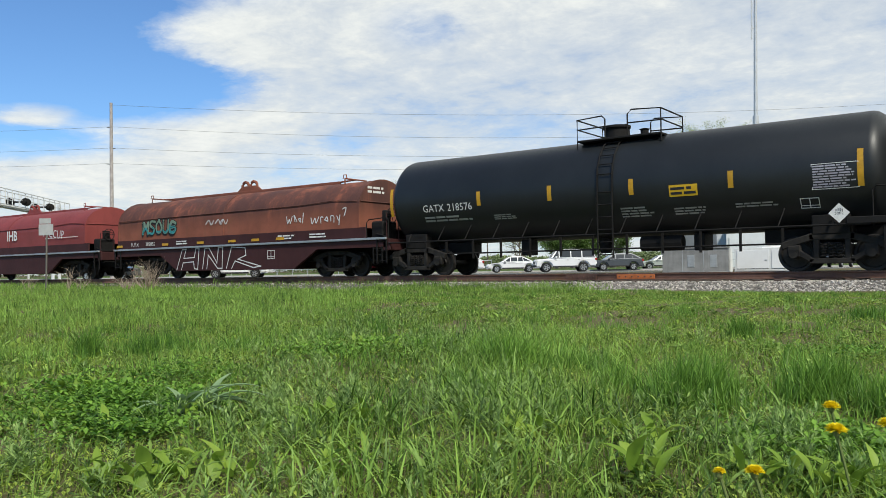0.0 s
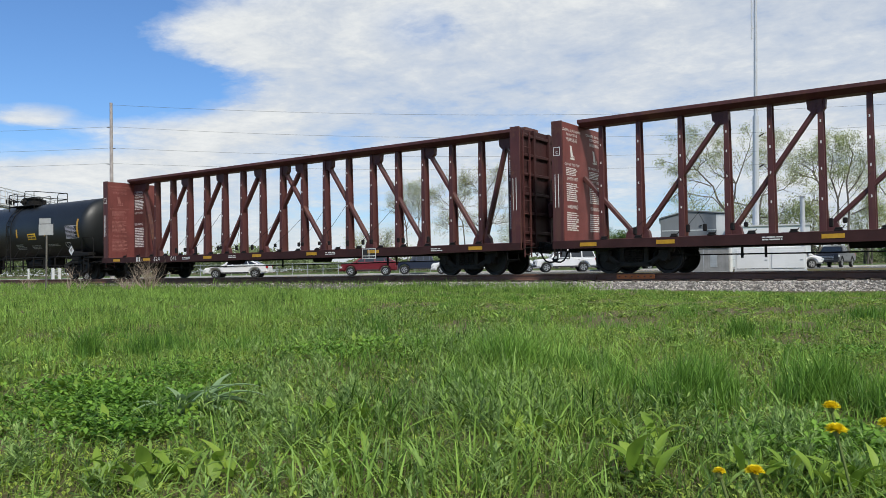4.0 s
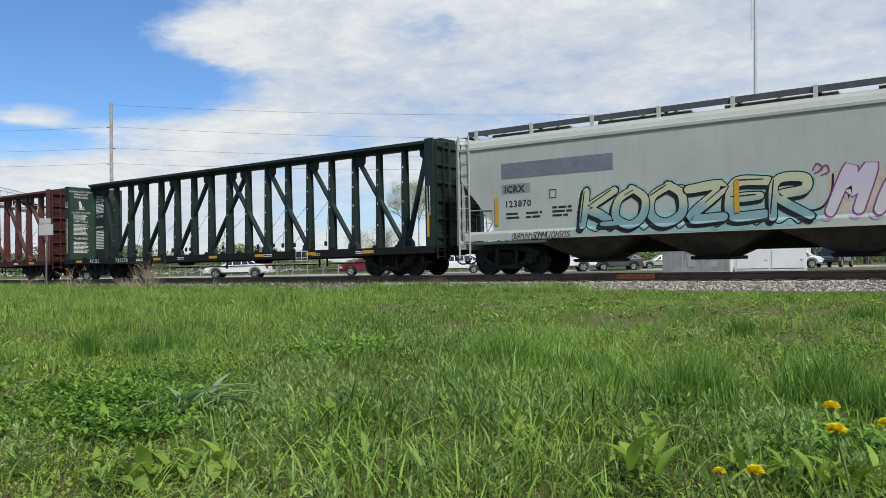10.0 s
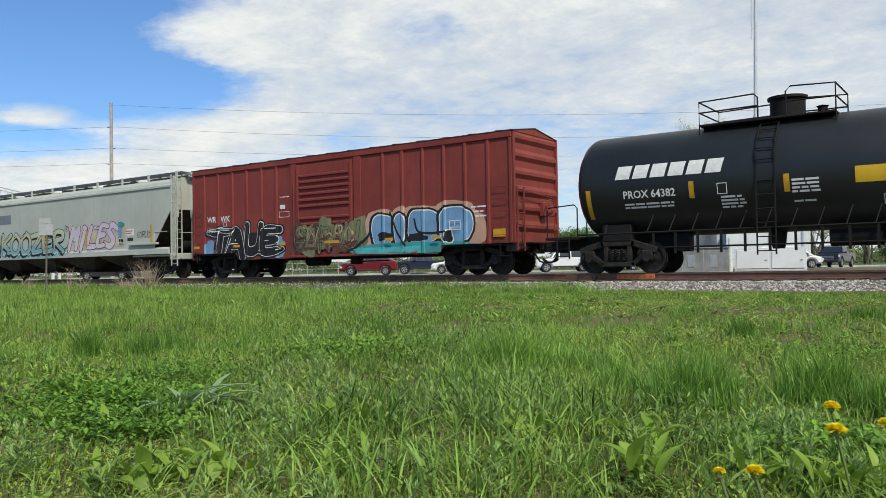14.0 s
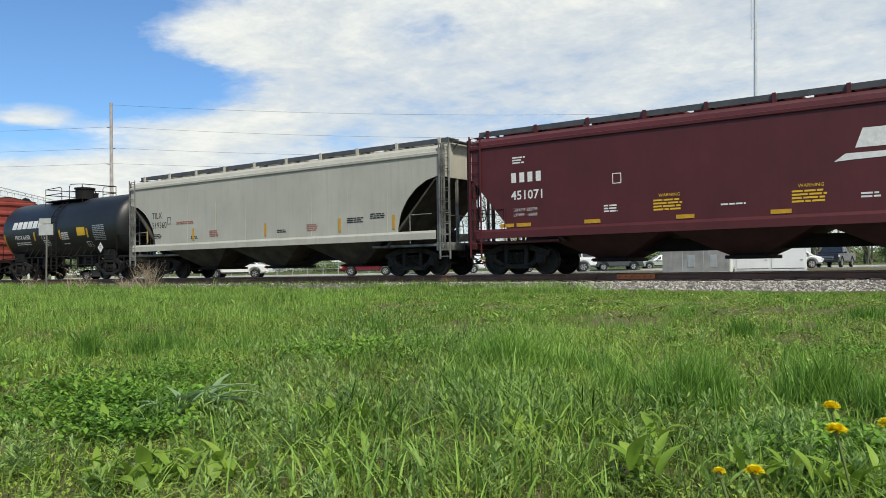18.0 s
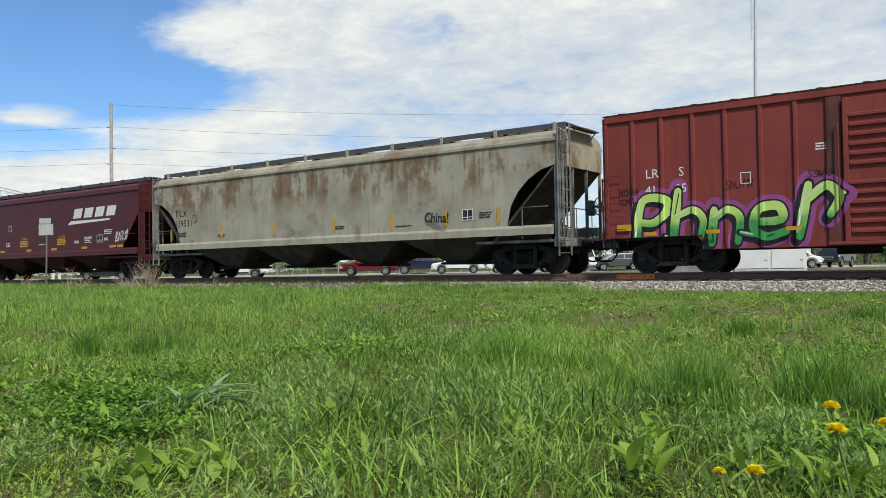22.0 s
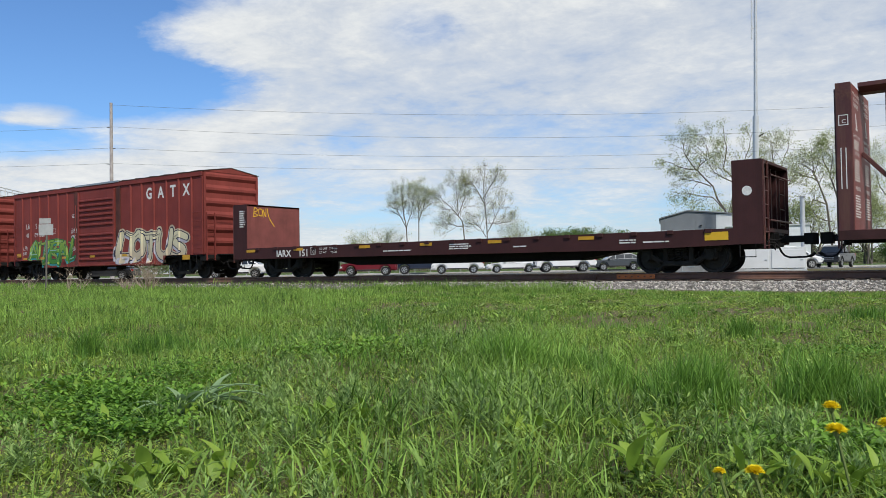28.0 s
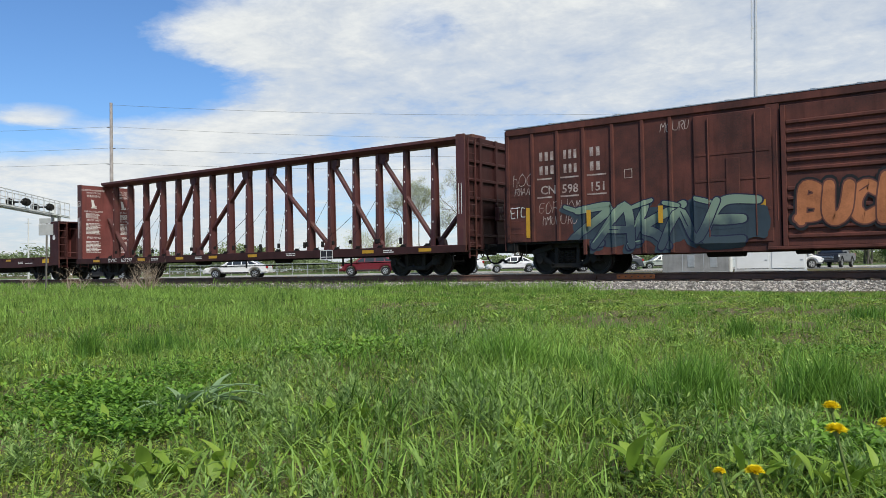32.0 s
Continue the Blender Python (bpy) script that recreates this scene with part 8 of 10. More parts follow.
def signal_gantry():
    base = there(px(99, 73), 73, -0.25)
    m = Matrix.Translation(base) @ ALONG @ Matrix.Rotation(radians(-82.9), 4, "Z")      # x axis runs out over the road
    g = thing("crossing_signal_gantry", m, "white cantilever gantry with black flashing lights over the road", "signal gantry")
    for y in (-0.28, 0.28):
        part("mast", tube(bmesh.new(), [(0, y, 0), (0, y, 6.9)], 0.15, 10), white_steel, g)
    a, L, z0, z1 = -2.4, 24.0, 5.85, 7.15
    for y in (-0.42, 0.42):
        part("boom_beam", tube(bmesh.new(), [(a, y, z0), (L, y, z0)], 0.075, 6), white_steel, g)
        bm = tube(bmesh.new(), [(a, y, z1), (L, y, z1)], 0.035, 5)
        tube(bm, [(a, y, z0 + 0.68), (L, y, z0 + 0.68)], 0.03, 5)
        for i in range(21):
            x = a + i * (L - a) / 20
            tube(bm, [(x, y, z0), (x, y, z1)], 0.032, 5)
        part("railing", bm, white_steel, g)
    part("walkway", cube(a, L, -0.4, 0.4, z0 + 0.08, z0 + 0.14), galv, g)
    for x in (3.3, 8.6, 16.0):
        lt = part("signal_light", cube(x - 0.1, x + 0.1, -0.75, 0.75, z0 + 0.5, z0 + 0.62, 0.02), black_steel, g, "black round-hooded flashing lights")
        for y in (-0.62, 0.62):
            for s_ in (-1, 1):
                bm = bmesh.new()
                lathe(bm, [(0.0, 0.0), (0.0, 0.12), (s_ * 0.14, 0.15), (s_ * 0.16, 0.31), (s_ * 0.2, 0.31), (s_ * 0.22, 0.14), (s_ * 0.42, 0.13), (s_ * 0.42, 0.0)], 16, "x")
                bmesh.ops.translate(bm, verts=bm.verts, vec=(x, y, z0 + 0.56))
                part("lamp_hood", bm, black_steel, lt)
    ml = part("mast_light", cube(-0.06, 0.06, 0.28, 1.0, 3.12, 3.2), black_steel, g, "black flashing lights on the mast")
    for y in (0.5, 0.95):
        bm = bmesh.new()
        lathe(bm, [(-0.2, 0.0), (-0.2, 0.1), (0.0, 0.16), (0.02, 0.27), (0.06, 0.27), (0.3, 0.12), (0.3, 0.0)], 14, "x")
        bmesh.ops.translate(bm, verts=bm.verts, vec=(0, y, 3.16))
        part("lamp_hood", bm, black_steel, ml)


signal_gantry()


def back_of_sign():
    q = there(px(80, 27), 27, 0)
    q.z = float(ground_z(q.x, q.y)) - 0.05
    s = thing("road_sign", Matrix.Translation(q) @ ALONG @ Matrix.Rotation(radians(-8), 4, "Z"), "grey back of a square metal sign on a thin post", "sign")
    bm = bmesh.new()
    tube(bm, [(0.02, 0, 0), (0.06, 0, 2.5)], 0.03, 6)
    part("post", bm, material("dull_sign_post", (0.16, 0.15, 0.13), 0.7, metal=0.4, vary=0.3), s)
    plate = material("dull_aluminium_back", (0.43, 0.43, 0.41), 0.6, metal=0.2, vary=0.25, scale=4.0)
    part("plate", cube(-0.22, 0.31, -0.035, -0.029, 1.93, 2.3, 0.002), plate, s)
    part("plate", cube(-0.20, 0.22, -0.03, -0.024, 2.32, 2.5, 0.002), plate, s)


back_of_sign()


def sheds():
    clad = material("grey_metal_cladding", (0.17, 0.18, 0.19), 0.6, metal=0.2, vary=0.2, scale=0.5)
    clad2 = material("light_grey_cladding", (0.50, 0.51, 0.51), 0.6, vary=0.15, scale=0.5)
    whitew = material("white_metal_wall", (0.66, 0.67, 0.67), 0.6, vary=0.15, scale=0.6)
    # grey shed with a shallow gable
    m = Matrix.Translation(there(px(1170, 105), 105, -0.2)) @ ALONG @ Matrix.Rotation(radians(-15.2), 4, "Z")
    s = thing("metal_shed", m, "grey metal-clad shed with a shallow gable roof", "building")
    W = px(1290, 105) - px(1170, 105)
    part("wall", prism(bmesh.new(), [(0, 0), (W * 0.78, 0), (W * 0.78, 6.9), (W * 0.38, 7.3), (0, 6.4)], 0, 12), clad, s)
    part("wall", prism(bmesh.new(), [(W * 0.78 + 0.01, 0), (W, 0), (W, 6.75), (W * 0.78 + 0.01, 6.9)], 0.01, 12), clad2, s)
    part("roof", prism(bmesh.new(), [(-0.15, 6.42), (W * 0.38, 7.33), (W + 0.1, 6.8), (W + 0.1, 6.95), (W * 0.38, 7.48), (-0.15, 6.57)], -0.2, 12.2), clad, s)
    for k in range(5):
        part("cladding_rib", cube(0.5 + k * 1.3, 0.58 + k * 1.3, -0.03, 0.0, 0.1, 6.2), clad, s)
    part("trim", cube(0.2, W * 0.77, -0.04, -0.001, 4.8, 4.92), clad2, s)
    part("wall_lamp", cube(W * 0.55, W * 0.55 + 0.25, -0.2, -0.001, 5.35, 5.5), black_steel, s)
    # long white building
    m = Matrix.Translation(there(px(1286, 92), 92, -0.2)) @ ALONG @ Matrix.Rotation(radians(-19.4), 4, "Z")
    s = thing("white_garage", m, "long white metal building with wide doors", "building")
    W = px(1422, 92) - px(1286, 92)
    part("wall", cube(0, W, 0, 14, 0, 4.6), whitew, s)
    part("roof", cube(-0.12, W + 0.12, -0.15, 14.1, 4.602, 4.75, 0.01), clad2, s)
    for x in (0.35, W / 2 + 0.2):
        d = part("door", cube(x, x + W / 2 - 0.6, -0.05, -0.002, 0.05, 3.3), whitew, s, "white sectional door")
        for z in (0.9, 1.7, 2.5):
            part("door_groove", cube(x, x + W / 2 - 0.6, -0.056, -0.0505, z, z + 0.05), clad2, d)
        part("door_trim", cube(x - 0.12, x - 0.01, -0.06, -0.002, 0.05, 3.4), clad2, d)
    # trackside equipment housing
    m = Matrix.Translation(there(px(1172, 50), 50, -0.3)) @ ALONG @ Matrix.Rotation(radians(-15.3), 4, "Z")
    s = thing("equipment_housing", m, "silver galvanised trackside equipment housing with vents", "cabinet")
    W = px(1283, 50) - px(1172, 50)
    brushed = material("bright_galvanised_sheet", (0.24, 0.24, 0.235), 0.5, metal=0.25, vary=0.5, scale=1.2, streak=0.3)
    part("body", cube(0, W, 0, 2.2, 0.08, 1.5, 0.01), brushed, s)
    part("base", cube(-0.05, W + 0.05, -0.05, 2.25, -0.1, 0.08), concrete, s)
    part("lid", cube(-0.06, W + 0.06, -0.08, 2.28, 1.501, 1.58, 0.01), brushed, s)
    for x in (W * 0.38, W * 0.72):
        v = part("vent", cube(x, x + 0.42, -0.025, -0.002, 0.35, 1.1, 0.005), galv, s)
        for k in range(6):
            part("louver", cube(x + 0.04, x + 0.38, -0.045, -0.026, 0.42 + k * 0.11, 0.46 + k * 0.11), galv, v)
    for x in (W * 0.3, W * 0.62):
        part("seam", cube(x, x + 0.03, -0.012, -0.002, 0.1, 1.48), galv, s)
    m = Matrix.Translation(there(px(1300, 53), 53, -0.3)) @ ALONG @ Matrix.Rotation(radians(-19.9), 4, "Z")
    s = thing("white_cabinet", m, "white utility cabinet with two flat doors", "cabinet")
    W = px(1416, 53) - px(1300, 53)
    part("body", cube(0, W, 0, 1.6, 0.06, 1.55, 0.02), white_steel, s)
    part("base", cube(-0.04, W + 0.04, -0.04, 1.64, -0.1, 0.06), concrete, s)
    for k in range(2):
        x = 0.12 + k * (W / 2 - 0.04)
        d = part("door", cube(x, x + W / 2 - 0.2, -0.03, -0.002, 0.18, 1.4, 0.01), whitew, s)
        part("handle", cube(x + W / 2 - 0.45, x + W / 2 - 0.3, -0.06, -0.031, 0.7, 0.76), galv, d)
        part("frame", cube(x, x + W / 2 - 0.2, -0.034, -0.031, 0.18, 0.2), black_steel, d)
    s = thing("vent_pipe", Matrix.Translation(there(px(1292, 51), 51, -0.3)), "slim white vent pipe beside the cabinets", "pipe")
    bm = bmesh.new()
    tube(bm, [(0, 0, -0.1), (0, 0, 1.5)], 0.13, 10)
    part("shaft", bm, white_steel, s)


sheds()

# ---------------------------------------------------------------- vehicles
tyre_mat = material("black_rubber", (0.018, 0.018, 0.018), 0.85, vary=0.3)
alloy = material("silver_alloy_wheel", (0.55, 0.56, 0.57), 0.3, metal=0.9, vary=0.1)
dark_glass = glass("dark_car_glass")
lamp_red = material("red_tail_lamp", (0.35, 0.012, 0.012), 0.25, vary=0.1, bump=0.0)
lamp_clear = material("clear_head_lamp", (0.55, 0.57, 0.58), 0.15, vary=0.1, bump=0.0)
trim_black = material("black_plastic_trim", (0.02, 0.02, 0.021), 0.6, vary=0.2)

KINDS = {
    # length, width, body outline, cabin outline, window splits, wheel radius, wheel places
    "suv": (4.55, 1.84, [(0, .38), (0, .72), (.03, .92), (.22, 1.04), (.99, 1.10), (1, .85), (1, .42)], [(.22, 1.03), (.41, 1.56), (.78, 1.58), (.975, 1.10)], (.44, .62, .79), .35, (.19, .80)),
    "wagon": (4.80, 1.90, [(0, .36), (0, .66), (.03, .86), (.24, 1.00), (.99, 1.06), (1, .80), (1, .40)], [(.23, 1.0), (.43, 1.52), (.76, 1.52), (.975, 1.06)], (.44, .62, .80), .36, (.19, .79)),
    "sedan": (4.75, 1.80, [(0, .34), (0, .62), (.03, .78), (.26, .92), (.84, .98), (.99, .95), (1, .75), (1, .38)], [(.27, .92), (.43, 1.42), (.68, 1.44), (.88, .98)], (.45, .59, .70), .33, (.19, .80)),
    "coupe": (4.50, 1.85, [(0, .28), (0, .55), (.04, .72), (.34, .86), (.9, .92), (1, .88), (1, .40)], [(.34, .86), (.50, 1.24), (.68, 1.24), (.92, .92)], (.52, .68), .34, (.17, .80)),
    "big_suv": (5.20, 2.02, [(0, .42), (0, .98), (.03, 1.10), (.22, 1.16), (.995, 1.20), (1, .9), (1, .48)], [(.25, 1.17), (.35, 1.86), (.94, 1.88), (.985, 1.20)], (.39, .58, .76), .40, (.18, .78)),
    "pickup": (5.70, 2.00, [(0, .45), (0, 1.0), (.02, 1.12), (.22, 1.18), (.995, 1.22), (1, .9), (1, .52)], [(.25, 1.18), (.34, 1.84), (.58, 1.86), (.63, 1.20)], (.36, .47, .57), .41, (.17, .76)),
    "van": (5.05, 1.95, [(0, .36), (0, .70), (.03, .86), (.13, 1.0), (.99, 1.05), (1, .8), (1, .40)], [(.14, 1.0), (.34, 1.66), (.92, 1.68), (.985, 1.05)], (.38, .58, .78), .34, (.18, .78)),
}


def vehicle(name, kind, m, paint, label):
    L, W, body, cabin, splits, wr, wheels = KINDS[kind]
    v = thing(name, m, label, "car" if kind != "pickup" else "pickup truck", "vehicles on the road")
    h = W / 2
    bm = bmesh.new()
    pts = [(x * L, z) for x, z in body]
    # wheel arches cut out of the lower edge
    low = []
    for w in wheels[::-1]:
        c = w * L
        low += [(c + (wr + .07) * math.cos(a), max(body[0][1], wr + (wr + .07) * math.sin(a))) for a in [math.pi * i / 8 for i in range(9)]]
    low = [q for q in low if q[1] > body[0][1] + 1e-6 or True]
    prism(bm, pts + low, -h, h)
    bmesh.ops.bevel(bm, geom=[e for e in bm.edges if abs(e.verts[0].co.y) > h - .01 and abs(e.verts[1].co.y) > h - .01 and e.verts[0].co.y * e.verts[1].co.y > 0], offset=.10, segments=3, affect="EDGES")
    part("body", bm, paint, v, smooth=True)
    # cabin, narrower at the roof
    bm = bmesh.new()
    (c0, c1, c2, c3) = cabin
    shell = [c0, (c0[0] + .9 * (c1[0] - c0[0]), c0[1] + .92 * (c1[1] - c0[1])), (c1[0] + .06, c1[1] + .035), ((c1[0] + c2[0]) / 2, max(c1[1], c2[1]) + .055), (c2[0] - .04, c2[1] + .03), (c2[0] + .12 * (c3[0] - c2[0]), c2[1] + .10 * (c3[1] - c2[1])), c3]
    n = len(shell)
    zt = max(z for _, z in shell)
    zb = min(z for _, z in cabin)
    ring = []
    for s in (-1, 1):
        ring.append([bm.verts.new((x * L, s * (h - .05 - .20 * (z - zb) / (zt - zb)), z)) for x, z in shell])
    a, b = ring
    bm.faces.new(a), bm.faces.new(b[::-1])
    for i in range(n):
        bm.faces.new((a[i], b[i], b[(i + 1) % n], a[(i + 1) % n]))
    bmesh.ops.recalc_face_normals(bm, faces=bm.faces)
    bmesh.ops.bevel(bm, geom=[e for e in bm.edges if e.verts[0].co.z > zb + .1 or e.verts[1].co.z > zb + .1], offset=.045, segments=2, affect="EDGES")
    cb = part("cabin", bm, paint, v, smooth=True)
    # windows, each a pane just proud of the cabin
    (x0, z0), (x1, z1), (x2, z2), (x3, z3) = cabin

    def edge_z(x, lo):
        f0, f1 = ((x0, z0), (x3, z3)) if lo else ((x1, z1), (x2, z2))
        u = (x - f0[0]) / (f1[0] - f0[0])
        return f0[1] + (f1[1] - f0[1]) * u
    xs = [x1] + list(splits) + [x2]
    stops = [x0 + (x1 - x0) * .28] + [s_ for s_ in splits] + [x3 - (x3 - x2) * .22]
    for s in (-1, 1):
        for i in range(len(stops) - 1):
            a_, b_ = stops[i] + .008, stops[i + 1] - .008
            quad = []
            for x, lo in ((a_, 1), (b_, 1), (b_, 0), (a_, 0)):
                xx = x
                if not lo:
                    xx = min(max(x, x1 + .012), x2 - .01)
                z = edge_z(min(max(xx, x0), x3), lo) + (.05 if lo else -.07)
                y = s * (h - .05 - .20 * (z - zb) / (zt - zb) + .012)
                quad.append((xx * L, y, z))
            bm = bmesh.new()
            vs = [bm.verts.new(q) for q in quad] + [bm.verts.new((q[0], q[1] - s * .02, q[2])) for q in quad]
            for f in ((0, 1, 2, 3), (7, 6, 5, 4), (0, 4, 5, 1), (1, 5, 6, 2), (2, 6, 7, 3), (3, 7, 4, 0)):
                bm.faces.new([vs[k] for k in f])
            bmesh.ops.recalc_face_normals(bm, faces=bm.faces)
            part("side_window", bm, dark_glass, cb)
    for (xa, za), (xb, zb_), nm in (((x0, z0), (x1, z1), "windscreen"), ((x3, z3), (x2, z2), "rear_window")):
        bm = bmesh.new()
        vs = []
        for u in (.12, .88):
            x, z = xa + (xb - xa) * u, za + (zb_ - za) * u
            hh = h - .05 - .20 * (z - zb) / (zt - zb) - .1
            off = -.018 if nm == "windscreen" else .018
            vs.append([(x * L + off, -hh, z + .01), (x * L + off, hh, z + .01)])
        q = [bm.verts.new(c) for c in (vs[0][0], vs[0][1], vs[1][1], vs[1][0])]
        bm.faces.new(q)
        r_ = bmesh.ops.extrude_face_region(bm, geom=bm.faces[:])
        bmesh.ops.translate(bm, verts=[e for e in r_["geom"] if isinstance(e, bmesh.types.BMVert)], vec=(0.02 if nm == "windscreen" else -0.02, 0, -.01))
        bmesh.ops.recalc_face_normals(bm, faces=bm.faces)
        part(nm, bm, dark_glass, cb)
    for w in wheels:
        for s in (-1, 1):
            wh = part("wheel", bmesh.new(), tyre_mat, v, at_=pose(w * L, s * (h - .11), wr))
            bm = bmesh.new()
            lathe(bm, [(-.11, wr * .6), (-.11, wr * .93), (-.08, wr), (.08, wr), (.11, wr * .93), (.11, wr * .6)], 20)
            bm.to_mesh(wh.data)
            bm.free()
            bm = bmesh.new()
            for k in range(5):
                a_ = k * 2 * math.pi / 5
                box(bm, .04, wr * .62, -.012, .012, -.045, .045, 0, Matrix.Translation((0, s * .10, 0)) @ Matrix.Rotation(-a_, 4, "Y"))
            lathe(bm, [(s * .085, wr * .56), (s * .112, wr * .56), (s * .112, wr * .64), (s * .085, wr * .64)], 20)
            part("rim", bm, alloy, wh)
    zb0 = body[1][1]
    for s in (-1, 1):
        part("head_lamp", cube(-.01, .22, *sorted((s * (h - .08), s * (h + .006))), zb0 - .12, zb0 + .04, .02), lamp_clear, v)
        part("tail_lamp", cube(L - .16, L + .01, *sorted((s * (h - .14), s * (h + .006))), body[-3][1] - .25 if kind != "coupe" else .7, body[-3][1] - .05 if kind != "coupe" else .82, .02), lamp_red, v)
        part("mirror", cube((x0 + .07) * L, (x0 + .10) * L, *sorted((s * (h - .04), s * (h + .17))), z0 + .02, z0 + .16, .02), paint, v)
        for i in range(len(splits)):
            xx = (stops[i + 1] - .05) * L
            part("door_handle", cube(xx - .1, xx + .06, *sorted((s * (h - .005), s * (h + .02))), .86 if zt < 1.7 else 1.0, .89 if zt < 1.7 else 1.03), paint if kind != "big_suv" else trim_black, v)
        part("side_trim", cube(wheels[0] * L + wr + .1, wheels[1] * L - wr - .1, *sorted((s * (h - .02), s * (h + .012))), body[0][1] + .01, body[0][1] + .11, .01), trim_black, v)
    part("grille", cube(-.025, .02, -h * .55, h * .55, zb0 - .30, zb0 - .08, .01), trim_black, v)
    if kind == "pickup":
        for z in (zb0 - .32, zb0 - .2, zb0 - .08):
            part("grille_bar", cube(-.04, -.02, -h * .6, h * .6, z, z + .04), alloy, v)
    part("bumper", cube(-.05, .12, -h + .08, h - .08, body[0][1] + .02, body[0][1] + .2, .03), paint if kind in ("suv", "sedan", "wagon") else trim_black, v)
    part("rear_bumper", cube(L - .1, L + .05, -h + .08, h - .08, body[0][1] + .05, body[0][1] + .24, .03), paint if kind in ("suv", "sedan", "wagon") else trim_black, v)
    return v


def car_paint(name, c, metal=0.0):
    return material(name, c, 0.35, metal=metal, vary=0.08, scale=1.0, bump=0.0, coat=0.6)


def traffic():
    white = car_paint("white_car_paint", (0.72, 0.72, 0.72))
    rows = (("sports_car", "coupe", 145, 66, car_paint("black_car_paint", (0.012, 0.012, 0.014)), "low black sports car waiting on the road"),
            ("sedan_car", "sedan", 365, 60, white, "white sedan waiting on the road"),
            ("suv_car", "suv", 603, 65, car_paint("red_car_paint", (0.17, 0.010, 0.020), 0.3), "dark red sport utility car with alloy wheels"),
            ("pickup_truck", "pickup", 697, 73, car_paint("navy_car_paint", (0.012, 0.02, 0.045), 0.2), "dark navy pickup truck in the line of cars"),
            ("suv_car", "suv", 763, 70, white, "white compact sport utility car"),
            ("sedan_car", "sedan", 860, 73, white, "white sedan with silver wheels in the line of cars"),
            ("suv_car", "big_suv", 945, 69, white, "large white sport utility vehicle in the line of cars"),
            ("suv_car", "suv", 1048, 75, car_paint("slate_car_paint", (0.075, 0.085, 0.095), 0.4), "slate grey sport utility car"),
            ("sedan_car", "sedan", 1129, 80, car_paint("silver_car_paint", (0.42, 0.45, 0.41), 0.3), "pale silver-green sedan partly behind a metal housing"))
    for nm, kind, x, d, paint, label in rows:
        vehicle(nm, kind, road_pose(px(x, d), d), paint, label)
    vehicle("pickup_truck", "pickup", road_pose(px(1462, 68), 68, ROAD_Z, 50), car_paint("charcoal_car_paint", (0.012, 0.012, 0.013), 0.1), "dark charcoal pickup truck with a chrome grille")
    vehicle("van_car", "van", road_pose(px(1392, 62), 62, ROAD_Z, 180) @ pose(-2.4, 0, 0), white, "white van behind the utility cabinet")


traffic()


def fence():
    f = thing("field_fence", Matrix.Translation(there(px(300, 84), 84, -0.15)) @ ALONG, "low grey pipe fence beyond the road", "fence")
    n = 22
    post = None
    for i in range(n):
        m = pose(i * 1.6, 0, 0)
        if post is None:
            post = part("fence_post", cube(-.04, .04, -.04, .04, 0, 1.25), galv, f, at_=m)
        else:
            share("fence_post", post, f, m)
    for z in (.55, 1.15):
        bm = bmesh.new()
        tube(bm, [(0, -.06, z), ((n - 1) * 1.6, -.06, z)], .03, 5)
        part("fence_rail", bm, galv, f)


fence()
# ---------------------------------------------------------------- plants
def leaf_material(name, lo, hi, scale=0.6, trans=0.3, rough=0.52):
    m = bpy.data.materials.new(name)
    m.use_nodes = True
    t = m.node_tree
    b = t.nodes["Principled BSDF"]
    g = t.nodes.new("ShaderNodeNewGeometry")
    co = t.nodes.new("ShaderNodeTexCoord")
    n = node(t, "ShaderNodeTexNoise", Scale=scale, Detail=3.0)
    t.links.new(co.outputs["Object"], n.inputs["Vector"])
    f = math_node(t, "ADD", math_node(t, "MULTIPLY", g.outputs["Random Per Island"], 0.52), math_node(t, "MULTIPLY", n.outputs[0], 0.95))
    f = ramp(t, f, [(0.38, 0.0), (1.06, 1.0)])
    col = mix(t, f, lo, hi)
    t.links.new(col, b.inputs["Base Color"])
    b.inputs["Roughness"].default_value = rough
    b.inputs["Specular IOR Level"].default_value = 0.30
    tr = t.nodes.new("ShaderNodeBsdfTranslucent")
    t.links.new(col, tr.inputs[0])
    mx = t.nodes.new("ShaderNodeMixShader")
    mx.inputs[0].default_value = trans
    out = t.nodes["Material Output"]
    t.links.new(b.outputs[0], mx.inputs[1]), t.links.new(tr.outputs[0], mx.inputs[2])
    t.links.new(mx.outputs[0], out.inputs[0])
    MATS[name] = m
    return m


grass_mat = leaf_material("spring_grass_blades", (0.026, 0.072, 0.009), (0.311, 0.496, 0.093), 0.6, 0.32)
turf_mat = leaf_material("fine_turf_blades", (0.036, 0.079, 0.009), (0.360, 0.502, 0.093), 0.9, 0.30)
tuft_mat = leaf_material("dark_tuft_grass", (0.040, 0.120, 0.016), (0.235, 0.42, 0.070), 0.8, 0.35)
weed_mat = leaf_material("pale_weed_leaves", (0.054, 0.112, 0.017), (0.370, 0.524, 0.120), 1.0, 0.3)
cover_mat = leaf_material("ground_cover_leaves", (0.043, 0.090, 0.009), (0.393, 0.502, 0.082), 0.7, 0.3)
straw_mat = leaf_material("dry_straw_blades", (0.28, 0.225, 0.12), (0.52, 0.44, 0.26), 0.7, 0.2)
mug_mat = leaf_material("grey_green_mugwort", (0.054, 0.115, 0.024), (0.360, 0.512, 0.158), 2.0, 0.3)
lime_mat = leaf_material("fresh_lime_leaves", (0.15, 0.27, 0.028), (0.30, 0.43, 0.065), 4.0, 0.4, 0.5)


